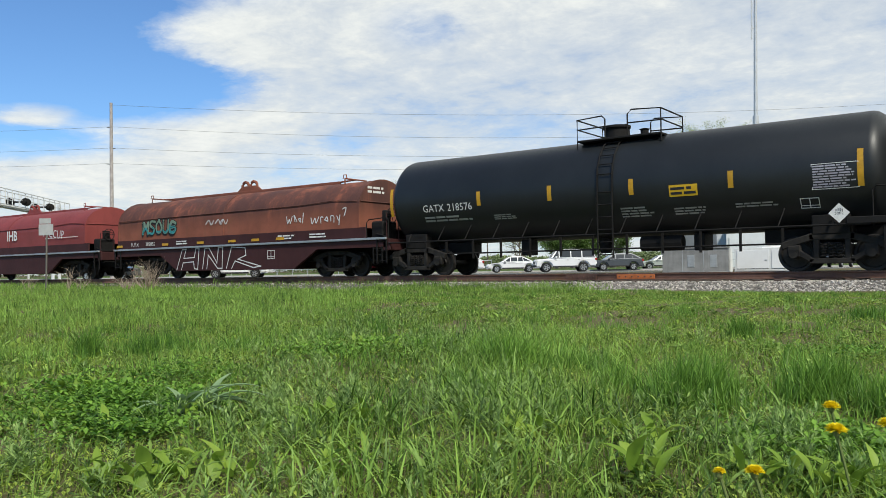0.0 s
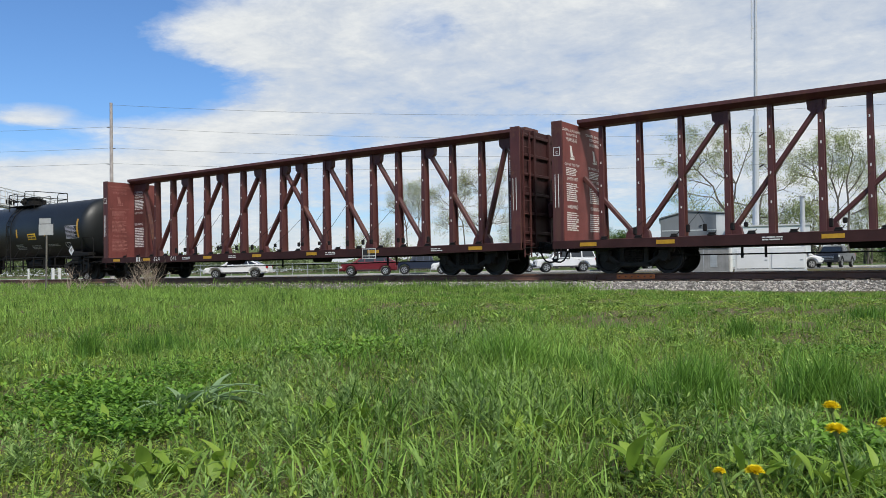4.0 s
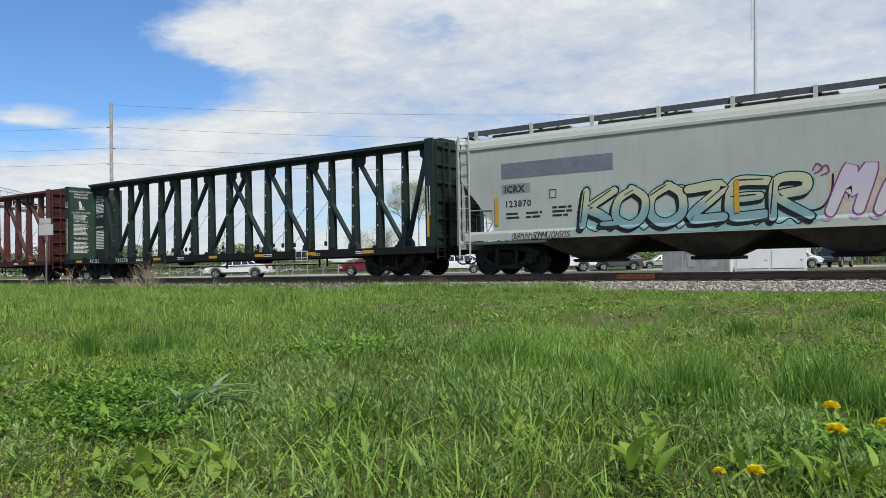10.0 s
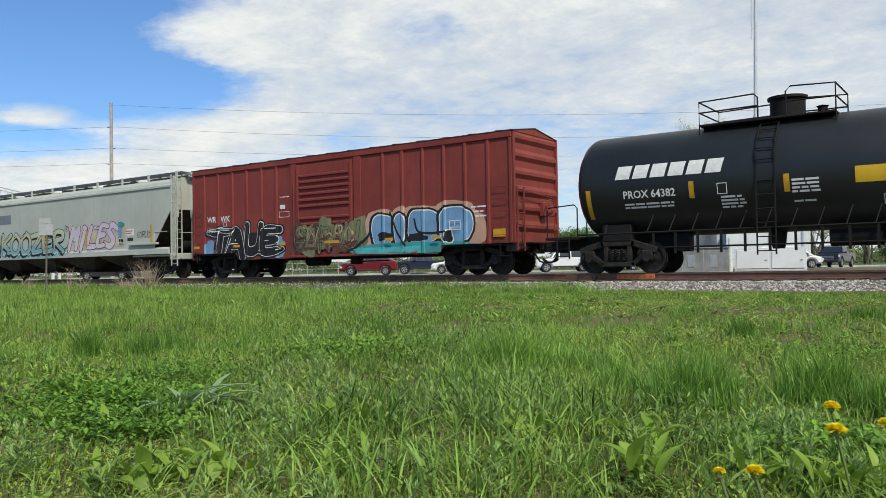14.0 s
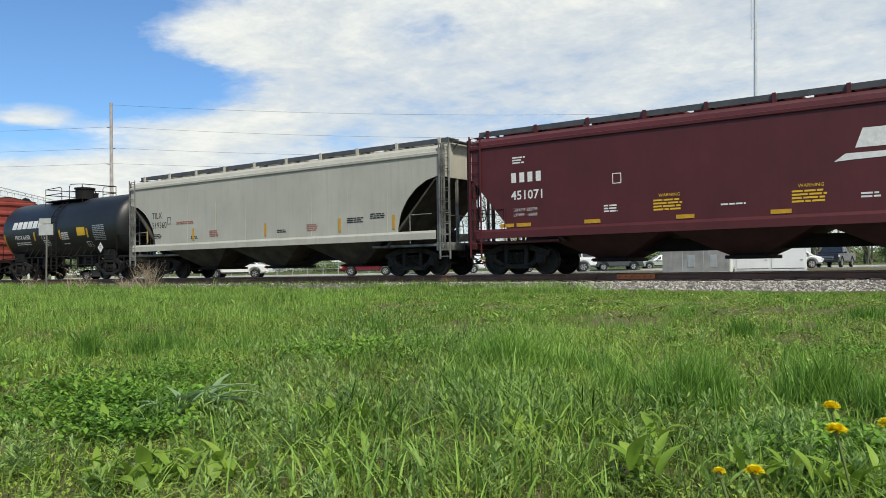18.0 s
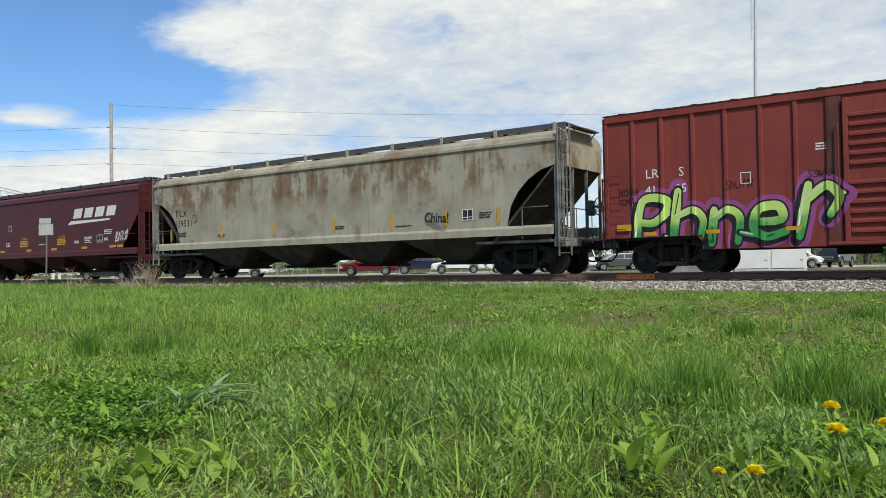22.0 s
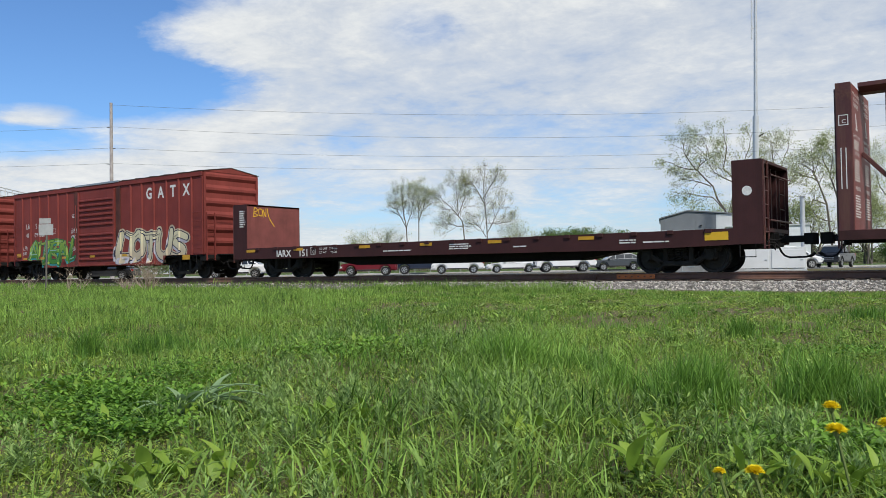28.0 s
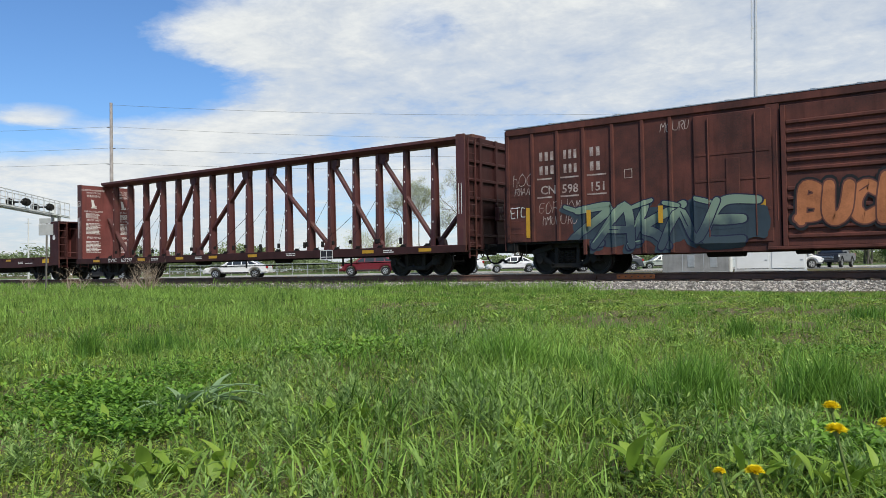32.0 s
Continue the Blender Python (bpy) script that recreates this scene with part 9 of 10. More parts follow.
def field_noise(x, y, s, k=0.0):
    """Smooth pseudo-random field, 0 to 1."""
    x, y = x * s, y * s
    v = np.sin(x * 1.7 + 2.3 * np.sin(y * 0.9 + k) + k) + np.sin(y * 2.1 + 1.9 * np.sin(x * 1.3 - k) + 1.7 * k) + 0.6 * np.sin(3.7 * x - 2.9 * y + k)
    return np.clip(0.5 + v / 4.4, 0, 1)


def cone_points(rnd, n, r0, r1, power=1.0, spread=0.62):
    """Points on the field ahead, between two distances."""
    u = rnd.uniform(0, 1, n)
    r = (r0 ** power + u * (r1 ** power - r0 ** power)) ** (1 / power)
    a = _y + rnd.uniform(-spread, spread, n)
    return r * np.sin(a), r * np.cos(a), r


def turf_z(x, y):
    """The field, or the stone bed where that lies higher."""
    d = np.abs(TRACK_Y - y)
    return np.maximum(ground_z(x, y), np.where(d < 2.75, np.where(d > 1.55, -0.26 - (d - 1.55) * 0.30, -0.26), -9.0))


def dryness(x, y):
    """The thin trampled turf on the east side of the field."""
    return sm(5.0, 8.0, y) * sm(-0.98, -0.62, x / np.maximum(y, 0.5))


def field_spot(x, y):
    """Place on the field by direction and how far below the horizon it lies."""
    d = 1423.0 * 0.545 / (y - 476 + 0.017 * (x - 784))
    q = there(px(x, d), d)
    return q.x, q.y, d


def zone(x, y, spots):
    """1 inside soft patches of the field, each a place with its half width and half depth."""
    rt, fw = x * RGT.x + y * RGT.y, x * FWD.x + y * FWD.y
    v = np.zeros(len(x))
    for gx, gy, rx, ry in spots:
        d = field_spot(gx, gy)[2]
        near, far = field_spot(gx, gy + ry)[2], field_spot(gx, gy - ry)[2]
        sf = np.where(fw > d, far - d, d - near)
        v = np.maximum(v, np.exp(-0.9 * (((rt - px(gx, d)) / (rx * d / 1423.0)) ** 2 + ((fw - d) / sf) ** 2) ** 1.5))
    return v


# patches of the field: (direction, drop below the horizon) and half sizes
BARE = ((960, 520, 60, 4), (1150, 545, 50, 5), (1220, 562, 40, 5), (1460, 530, 60, 5), (1420, 580, 36, 5), (1140, 610, 30, 6), (820, 590, 24, 5), (1500, 660, 26, 7), (470, 655, 18, 5), (300, 660, 16, 4), (178, 662, 26, 7), (586, 722, 22, 8), (425, 728, 16, 6), (1174, 712, 24, 14), (1205, 690, 14, 12), (1340, 640, 30, 10), (1052, 583, 40, 6), (1290, 535, 80, 7), (60, 700, 26, 10), (1000, 538, 60, 5), (1080, 576, 50, 6), (880, 545, 50, 4), (30, 655, 30, 8), (90, 820, 18, 14), (1400, 610, 60, 8), (1320, 612, 26, 6), (720, 780, 14, 8), (1300, 560, 40, 6), (230, 640, 30, 5))
LOW = ((90, 650, 110, 40), (60, 720, 100, 40), (200, 590, 60, 14), (1180, 600, 200, 30), (1440, 606, 140, 30), (560, 660, 120, 26), (700, 600, 110, 20), (600, 560, 200, 20), (1000, 556, 200, 24), (30, 800, 60, 50), (1400, 560, 200, 24), (1320, 668, 60, 26))
TALL_GRASS = ((880, 700, 130, 90), (1000, 800, 190, 110), (1180, 840, 200, 60), (720, 850, 170, 60), (1430, 840, 140, 70), (560, 830, 90, 60), (960, 640, 130, 40), (330, 840, 60, 50))
MUGWORT = ((420, 760, 110, 80), (180, 850, 200, 50), (650, 720, 130, 70), (520, 690, 90, 50), (60, 850, 90, 40), (620, 630, 120, 40), (800, 620, 110, 30), (470, 850, 130, 50), (1350, 800, 140, 50), (850, 760, 120, 50), (700, 570, 90, 16))


def blades(name, x, y, height, width, bend, mat, label, rnd, rows=3):
    """Curved tapering blades standing on the ground."""
    n = len(x)
    z = turf_z(x, y) - 0.01
    a = rnd.uniform(0, 2 * np.pi, n)
    side = np.stack([np.cos(a), np.sin(a), np.zeros(n)], -1)
    lean = a + rnd.normal(0, 0.7, n) + np.pi / 2
    out = np.stack([np.cos(lean), np.sin(lean), np.zeros(n)], -1)
    base = np.stack([x, y, z], -1)
    V = []
    for k in range(rows + 1):
        u = k / rows
        p = base + out * (bend * height * u ** 1.8)[:, None] + np.array([0, 0, 1.0]) * (height * (u - 0.35 * bend * u * u))[:, None]
        if k < rows:
            w = width * (1 - 0.75 * u ** 1.5) * (0.7 + 0.3 * min(1, 3 * u + 0.3))
            V.append(p - side * w[:, None] / 2)
            V.append(p + side * w[:, None] / 2)
        else:
            V.append(p)
    m = 2 * rows + 1
    V = np.stack(V, 1).reshape(-1, 3)
    o = (np.arange(n) * m)[:, None]
    F = []
    for k in range(rows - 1):
        F.append(o + np.array([2 * k, 2 * k + 1, 2 * k + 3]))
        F.append(o + np.array([2 * k, 2 * k + 3, 2 * k + 2]))
    F.append(o + np.array([2 * rows - 2, 2 * rows - 1, 2 * rows]))
    return tagged(mesh_np(name, V, np.concatenate(F), mat, True), label, "grass", kind="stuff")


def leaves(x, y, z, length, width, turn, pitch, rnd, rows=5, curl=0.5, wave=0.0):
    """Vertices and triangles of lance-shaped leaves with a fold along the middle."""
    n = len(x)
    d = np.stack([np.cos(turn), np.sin(turn), np.zeros(n)], -1)
    s = np.stack([-np.sin(turn), np.cos(turn), np.zeros(n)], -1)
    base = np.stack([x, y, z], -1)
    V = []
    for k in range(rows + 1):
        u = k / rows
        reach = length * u
        p = base + d * (reach * np.cos(pitch - curl * u * 0.8))[:, None] + np.array([0, 0, 1.0]) * (reach * np.sin(pitch - curl * u * 0.8))[:, None]
        w = width * (np.sin(np.pi * min(0.98, 0.06 + 0.94 * u) ** 0.8)) * 0.5 * (1 + wave * (k % 2))
        up = np.array([0, 0, 1.0]) * (w * 0.5)[:, None]
        V += [p - s * w[:, None] + up, p, p + s * w[:, None] + up]
    m = 3 * (rows + 1)
    V = np.stack(V, 1).reshape(-1, 3)
    o = (np.arange(n) * m)[:, None]
    F = []
    for k in range(rows):
        for c in (0, 1):
            i = 3 * k + c
            F.append(o + np.array([i, i + 1, i + 4]))
            F.append(o + np.array([i, i + 4, i + 3]))
    return V, np.concatenate(F)


def flecks(x, y, z, length, width, turn, pitch):
    """Small pointed leaves of two triangles, folded along the middle."""
    n = len(x)
    d = np.stack([np.cos(turn) * np.cos(pitch), np.sin(turn) * np.cos(pitch), np.sin(pitch)], -1)
    s = np.stack([-np.sin(turn), np.cos(turn), np.zeros(n)], -1) * (width / 2)[:, None]
    s[:, 2] += width * 0.22
    t = np.stack([np.sin(turn), -np.cos(turn), np.zeros(n)], -1) * (width / 2)[:, None]
    t[:, 2] += width * 0.22
    base = np.stack([x, y, z], -1)
    mid, tip = base + d * (length * 0.45)[:, None], base + d * length[:, None]
    V = np.stack([base, mid + s, tip, mid + t], 1).reshape(-1, 3)
    o = (np.arange(n) * 4)[:, None]
    return V, np.concatenate([o + np.array([0, 2, 1]), o + np.array([0, 3, 2])])


def make_grass():
    rnd = np.random.RandomState(11)
    edge_of = lambda x: TRACK_Y - 1.05 - 1.9 * sm(-12.5, -8.5, x) + 0.5 * (field_noise(x, x * 0, 1.3, 2.0) - 0.5)
    # fine turf all over, thinner on the trampled east side and on open soil
    for nm, n, r0, r1, w0, w1, h0, h1, power in (("near_turf", 34000, 1.5, 5.0, .0020, .0042, .025, .085, 1.3), ("middle_turf", 60000, 4.6, 11.0, .0035, .0075, .025, .095, 1.3), ("far_turf", 62000, 10.5, 34.0, .009, .020, .03, .10, 1.2)):
        x, y, r = cone_points(rnd, n, r0, r1, power)
        low = zone(x, y, LOW)
        keep = (y < edge_of(x)) & (rnd.uniform(0, 1, n) > 1.1 * zone(x, y, BARE)) & (rnd.uniform(0, 1, n) > 0.1 * dryness(x, y) + 0.45 * dryness(x, y) * (field_noise(x, y, 1.5, 14.0) > .58))
        x, y, r, low = x[keep], y[keep], r[keep], low[keep]
        k = len(x)
        patch = field_noise(x, y, 0.8, 1.0) * 0.5 + field_noise(x, y, 2.4, 4.0) * 0.5
        h = rnd.uniform(h0, h1, k) * (0.6 + 0.8 * patch) * (1 - 0.5 * low) * (1 - 0.45 * dryness(x, y))
        blades(nm, x, y, h, rnd.uniform(w0, w1, k), rnd.uniform(0.1, 1.0, k), turf_mat, "short fine grass turf of uneven density", rnd, 2)
    # soft longer grass on the west side, towards the crossing
    x, y, r = cone_points(rnd, 90000, 5.0, 33.0, 1.0)
    rt = (x * RGT.x + y * RGT.y) / np.maximum(x * FWD.x + y * FWD.y, .1)
    w = np.maximum(sm(-0.02, -0.26, rt) * sm(6.5, 9.5, r), sm(0.10, -0.05, rt) * sm(13, 16, r) * 0.5)
    keep = (y < edge_of(x)) & (rnd.uniform(0, 1, len(x)) < w * (0.12 + 1.1 * field_noise(x, y, 1.3, 2.0)))
    x, y, r = x[keep], y[keep], r[keep]
    k = len(x)
    blades("soft_grass", x, y, rnd.uniform(.10, .25, k) * (0.6 + 0.6 * field_noise(x, y, 0.7, 3.0)), rnd.uniform(.004, .009, k) * (0.5 + r / 14), rnd.uniform(.1, .7, k), grass_mat, "soft fresh green grass of even height", rnd, 2)
    # broader blades in loose patches near by
    x, y, r = cone_points(rnd, 60000, 1.35, 6.5, 1.1)
    keep = rnd.uniform(0, 1, len(x)) < (0.05 + 0.50 * zone(x, y, TALL_GRASS)) * (1 - zone(x, y, BARE)) * (1 - 0.85 * zone(x, y, LOW)) * (0.35 + 1.1 * field_noise(x, y, 3.0, 4.0))
    x, y, r = x[keep], y[keep], r[keep]
    k = len(x)
    h = rnd.uniform(.06, .19, k) * (0.55 + 0.7 * field_noise(x, y, 2.2, 8.0)) * (1 - 0.45 * sm(2.0, 1.4, r))
    blades("near_grass", x, y, h, rnd.uniform(.0035, .0095, k), rnd.uniform(0.15, 1.25, k), grass_mat, "broad fresh green grass blades in loose patches", rnd, 5)
    # taller dark tufts
    X, Y, H = [], [], []
    for gx, gy, hh, ww, dens in ((155, 640, .25, .10, 300), (262, 632, .20, .22, 500), (300, 628, .19, .2, 400), (420, 630, .15, .3, 500), (586, 612, .13, .16, 200), (885, 662, .23, .17, 650), (925, 660, .2, .14, 400), (1020, 660, .15, .22, 360), (1215, 728, .26, .16, 700), (1250, 722, .24, .14, 500), (1180, 735, .2, .1, 260), (1440, 712, .23, .16, 560), (1475, 708, .22, .12, 380), (1410, 715, .17, .1, 240), (1310, 598, .2, .11, 340), (1534, 566, .18, .25, 420), (1560, 735, .22, .10, 260), (1100, 700, .16, .15, 300), (820, 722, .16, .14, 260), (760, 640, .12, .2, 260), (385, 506, .2, .4, 300), (330, 510, .2, .3, 220)):
        a, b, c = field_spot(gx, gy)
        dx, dy = rnd.normal(0, ww * .5, dens), rnd.normal(0, ww * .5, dens)
        X.append(a + dx), Y.append(b + dy)
        H.append(1.15 * hh * rnd.uniform(0.5, 1.05, dens) * np.exp(-(dx * dx + dy * dy) / (2.6 * ww * ww)))
    GX, GY, GH = [], [], []
    for a, b, c in zip(*cone_points(rnd, 3000, 3.2, 20.0, 1.05)):
        k = int(rnd.uniform(12, 50))
        s = rnd.uniform(0.03, 0.07 + .006 * c)
        GX.append(a + rnd.normal(0, s, k)), GY.append(b + rnd.normal(0, s, k))
        GH.append(rnd.uniform(.05, .11 + .006 * c) * rnd.uniform(.5, 1.0, k))
    x, y, h = np.concatenate(GX), np.concatenate(GY), np.concatenate(GH)
    q = (y < TRACK_Y - 2.6) & (rnd.uniform(0, 1, len(x)) > zone(x, y, BARE))
    x, y, h = x[q], y[q], h[q] * (1 - .35 * dryness(x[q], y[q]))
    blades("grass_clumps", x, y, h, rnd.uniform(.0025, .0055, len(x)) * (1 + 0.12 * np.hypot(x, y)), rnd.uniform(.1, 1.0, len(x)), grass_mat, "small scattered clumps of fresh grass", rnd, 2)
    for a, b, c in zip(*cone_points(rnd, 420, 2.6, 20.0, 1.15)):
        k = int(rnd.uniform(30, 110))
        s = rnd.uniform(0.04, 0.16)
        dx, dy = rnd.normal(0, s, k), rnd.normal(0, s, k)
        X.append(a + dx), Y.append(b + dy)
        H.append(rnd.uniform(0.09, 0.22) * rnd.uniform(0.5, 1.0, k) * np.exp(-(dx * dx + dy * dy) / (3 * s * s)))
    x, y, h = np.concatenate(X), np.concatenate(Y), np.concatenate(H)
    q = y < TRACK_Y - 2.5
    x, y, h = x[q], y[q], h[q]
    blades("grass_tufts", x, y, h, rnd.uniform(.0022, .0048, len(x)) * (1 + 0.12 * np.hypot(x, y)), rnd.uniform(0.08, 0.65, len(x)), tuft_mat, "taller dark green tufts of fine grass", rnd, 3)
    # rank grass along the track towards the crossing
    x, y = rnd.uniform(-48, -8, 20000), rnd.uniform(13, 21.9, 20000)
    q = (y < 21.8 - 1.0 * sm(-16, -9.6, x)) & ((x / y < -0.85) | (y > 19.6)) & (x < -10.0 + 0.6 * np.sin(5 * y))
    x, y = x[q], y[q]
    blades("rank_grass", x, y, rnd.uniform(.10, .30, len(x)) * (0.5 + 0.8 * field_noise(x, y, 0.8, 6.0)) * (.75 + .25 * sm(-9, -26, x)), rnd.uniform(.010, .022, len(x)), rnd.uniform(.1, .7, len(x)), grass_mat, "rank grass beside the track", rnd, 2)
    # ragged fringe that hides the foot of the stones
    x, y = rnd.uniform(-18, -8.6, 11000), rnd.uniform(19.6, 21.3, 11000)
    q = rnd.uniform(0, 1, len(x)) < (1 - sm(-10.8, -8.8, x)) * (0.4 + 0.6 * field_noise(x, y * 0, 1.7, 1.0))
    x, y = x[q], y[q]
    blades("fringe_grass", x, y, rnd.uniform(.12, .26, len(x)) * (0.65 + 0.5 * field_noise(x, y, 1.4, 8.0)), rnd.uniform(.010, .02, len(x)), rnd.uniform(.05, .6, len(x)), grass_mat, "tall grass along the foot of the stones", rnd, 2)
    x, y = rnd.uniform(-13, 1, 12000), rnd.uniform(18.2, 20.5, 12000)
    q = (y < 19.9 + 0.6 * field_noise(x, y * 0, 1.1, 3.0)) & (field_noise(x, y, 1.0, 5.0) > .34)
    x, y = x[q], y[q]
    blades("edge_grass", x, y, rnd.uniform(.04, .12, len(x)), rnd.uniform(.010, .02, len(x)), rnd.uniform(.1, .9, len(x)), grass_mat, "short grass creeping over the stones", rnd, 2)
    # straw in the thin turf near the stones and everywhere a little
    x, y, r = cone_points(rnd, 60000, 1.2, 26, 1.5)
    q = (y < TRACK_Y - 2.2) & (rnd.uniform(0, 1, len(x)) < 0.05 + 0.55 * dryness(x, y) * (field_noise(x, y, 1.1, 14.0) > .46) + 0.7 * zone(x, y, BARE))
    x, y, r = x[q], y[q], r[q]
    blades("dry_straw", x, y, rnd.uniform(.015, .06, len(x)), rnd.uniform(.0018, .004, len(x)) * (1 + 0.12 * r), rnd.uniform(0.8, 1.8, len(x)), straw_mat, "bits of dry straw in the turf", rnd, 2)
    # the rest of the field around
    x, y = rnd.uniform(-48, 26, 45000), rnd.uniform(-6, 20, 45000)
    out = np.abs(((np.arctan2(x, y) - _y + np.pi) % (2 * np.pi)) - np.pi) > 0.60
    q = out & (np.hypot(x, y) > 1.2)
    ra, an = 0.3 + 9.0 * rnd.uniform(0, 1, 70000) ** 0.75, rnd.uniform(-np.pi, np.pi, 70000)
    nx, ny = ra * np.sin(an), ra * np.cos(an)
    ok = (np.abs(((an - _y + np.pi) % (2 * np.pi)) - np.pi) > 0.60) | (ra < 1.4)
    x, y = np.concatenate([x[q], nx[ok]]), np.concatenate([y[q], ny[ok]])
    blades("side_grass", x, y, rnd.uniform(.04, .11, len(x)), rnd.uniform(.010, .022, len(x)), rnd.uniform(.2, .9, len(x)), grass_mat, "grass on the rest of the field", rnd, 2)


make_grass()


class Plants:
    """Gathers leaves: place of the foot, length, width, turn and pitch."""

    def __init__(self):
        self.rows = []

    def add(self, *row):
        self.rows.append(row)

    def columns(self):
        return tuple(np.array(c) for c in zip(*self.rows))


def make_weeds():
    rnd = np.random.RandomState(23)
    # broad lime leaves of dock and dandelion in upright bunches
    P = Plants()
    named = ((563, 775, 1.0), (590, 770, .9), (649, 772, 1.1), (640, 765, .9), (645, 640, .9), (690, 645, .8), (700, 622, .7), (167, 785, .9), (115, 720, 1.0), (160, 715, .9), (90, 765, 1.0), (241, 878, 1.2), (300, 868, 1.1), (165, 872, 1.0), (345, 860, .9), (420, 872, 1.1), (1113, 805, 1.0), (1150, 800, 1.0), (1080, 800, .8), (894, 790, .9), (948, 800, .9), (1113, 868, 1.3), (1135, 872, 1.2), (1473, 872, 1.2), (1498, 868, 1.0), (610, 862, 1.0), (100, 615, .7), (20, 620, .8), (345, 760, .8), (1350, 870, 1.0), (1380, 862, .9), (40, 700, .7), (500, 650, .6), (1540, 870, .9), (560, 868, .9))
    spots = [(*field_spot(gx, gy)[:2], s) for gx, gy, s in named]
    spots += [(a, b, rnd.uniform(.35, .7)) for a, b, r in zip(*cone_points(rnd, 130, 2.3, 9.0, 1.2))]
    for a, b, s in spots:
        zz = float(ground_z(a, b))
        for i in range(rnd.randint(6, 13)):
            P.add(a + rnd.normal(0, .035), b + rnd.normal(0, .035), zz + rnd.uniform(.0, .05), s * rnd.uniform(.045, .10), s * rnd.uniform(.016, .034), i * 2.4 + rnd.normal(0, .3), rnd.uniform(.5, 1.4))
    V, F = leaves(*P.columns(), rnd, 7, 0.5, 0.10)
    tagged(mesh_np("lime_weeds", V, F, lime_mat, True), "bright lime broad-leaved dock and dandelion leaves", "weed", kind="stuff")
    # small rosettes pressed to the ground
    P = Plants()
    for a, b, r in zip(*cone_points(rnd, 900, 1.9, 16.0, 1.1)):
        big, t0, zz = rnd.uniform(0.4, 1.0) * (1 + .05 * r), rnd.uniform(0, 6.28), float(ground_z(a, b))
        for i in range(rnd.randint(6, 11)):
            P.add(a, b, zz + rnd.uniform(0, .02), big * rnd.uniform(.05, .10), big * rnd.uniform(.014, .028), t0 + i * 2.4 + rnd.normal(0, .2), rnd.uniform(.15, .9))
    V, F = leaves(*P.columns(), rnd, 4, 0.5, 0.12)
    tagged(mesh_np("rosette_weeds", V, F, weed_mat, True), "pale green leaf rosettes pressed into the turf", "weed", kind="stuff")
    # mugwort: leafy stems, each leaf cut into lobes
    P, Q = Plants(), Plants()
    cx, cy, cr = cone_points(rnd, 11000, 1.45, 9.5, 1.0)
    keep = rnd.uniform(0, 1, len(cx)) < (0.04 + 0.70 * zone(cx, cy, MUGWORT)) * (0.05 + 1.4 * np.clip(field_noise(cx, cy, 2.6, 5.0) - .2, 0, 1)) * (1 - zone(cx, cy, BARE)) * (1 - 0.6 * zone(cx, cy, LOW))
    for a, b in zip(cx[keep], cy[keep]):
        h, zz = rnd.uniform(.035, .13), float(ground_z(a, b))
        lx, ly, k = rnd.normal(0, .02), rnd.normal(0, .02), rnd.randint(7, 13)
        for i in range(k):
            u = (i + 0.5) / k
            x, y, z = a + lx * u, b + ly * u, zz + h * u
            ln, t, p = rnd.uniform(.035, .062) * (1.1 - .45 * u), i * 2.4 + rnd.normal(0, .3), .25 + .95 * u + rnd.normal(0, .18)
            P.add(x, y, z, ln, ln * .2, t, p)
            for s in (-1, 1):
                for f in (.35, .62):
                    c = ln * f
                    Q.add(x + c * math.cos(t) * math.cos(p), y + c * math.sin(t) * math.cos(p), z + c * math.sin(p), ln * (.62 - .35 * f), ln * .13, t + s * .75, p)
    V, F = leaves(*P.columns(), rnd, 2, 0.4)
    V2, F2 = flecks(*Q.columns())
    tagged(mesh_np("mugwort_weeds", np.concatenate([V, V2]), np.concatenate([F, F2 + len(V)]), mug_mat, True), "grey-green mugwort with deeply cut leaves", "weed", kind="stuff")
    # low dense ferny herb
    X, Y = [], []
    for gx, gy, s, k in ((200, 745, .19, 4200), (150, 715, .12, 1500), (260, 735, .14, 2200), (230, 785, .10, 1200), (1420, 800, .13, 1700), (1470, 790, .10, 1200), (1520, 640, .3, 1500), (330, 690, .15, 1200), (590, 655, .2, 1500), (700, 640, .2, 1000), (385, 535, .5, 900)):
        a, b, d = field_spot(gx, gy)
        X.append(a + rnd.normal(0, s, k)), Y.append(b + rnd.normal(0, s, k))
    x, y = np.concatenate(X), np.concatenate(Y)
    k = len(x)
    hump = 0.35 + 0.65 * field_noise(x, y, 9.0, 3.0)
    V, F = flecks(x, y, ground_z(x, y) + rnd.uniform(.01, .10, k) * hump, rnd.uniform(.014, .030, k), rnd.uniform(.010, .020, k), rnd.uniform(0, 6.28, k), rnd.uniform(-.3, .9, k))
    herb = leaf_material("ferny_green_leaves", (0.035, 0.115, 0.010), (0.22, 0.40, 0.055), 3.0, 0.3)
    tagged(mesh_np("ferny_herbs", V, F, herb, True), "low dense patches of ferny green herbs", "weed", kind="stuff")
    # thin upright weeds with narrow leaves
    P = Plants()
    cx, cy, cr = cone_points(rnd, 800, 1.6, 9.0, 1.15)
    q = (field_noise(cx, cy, 0.7, 9.0) > 0.45) & (zone(cx, cy, LOW) < .4)
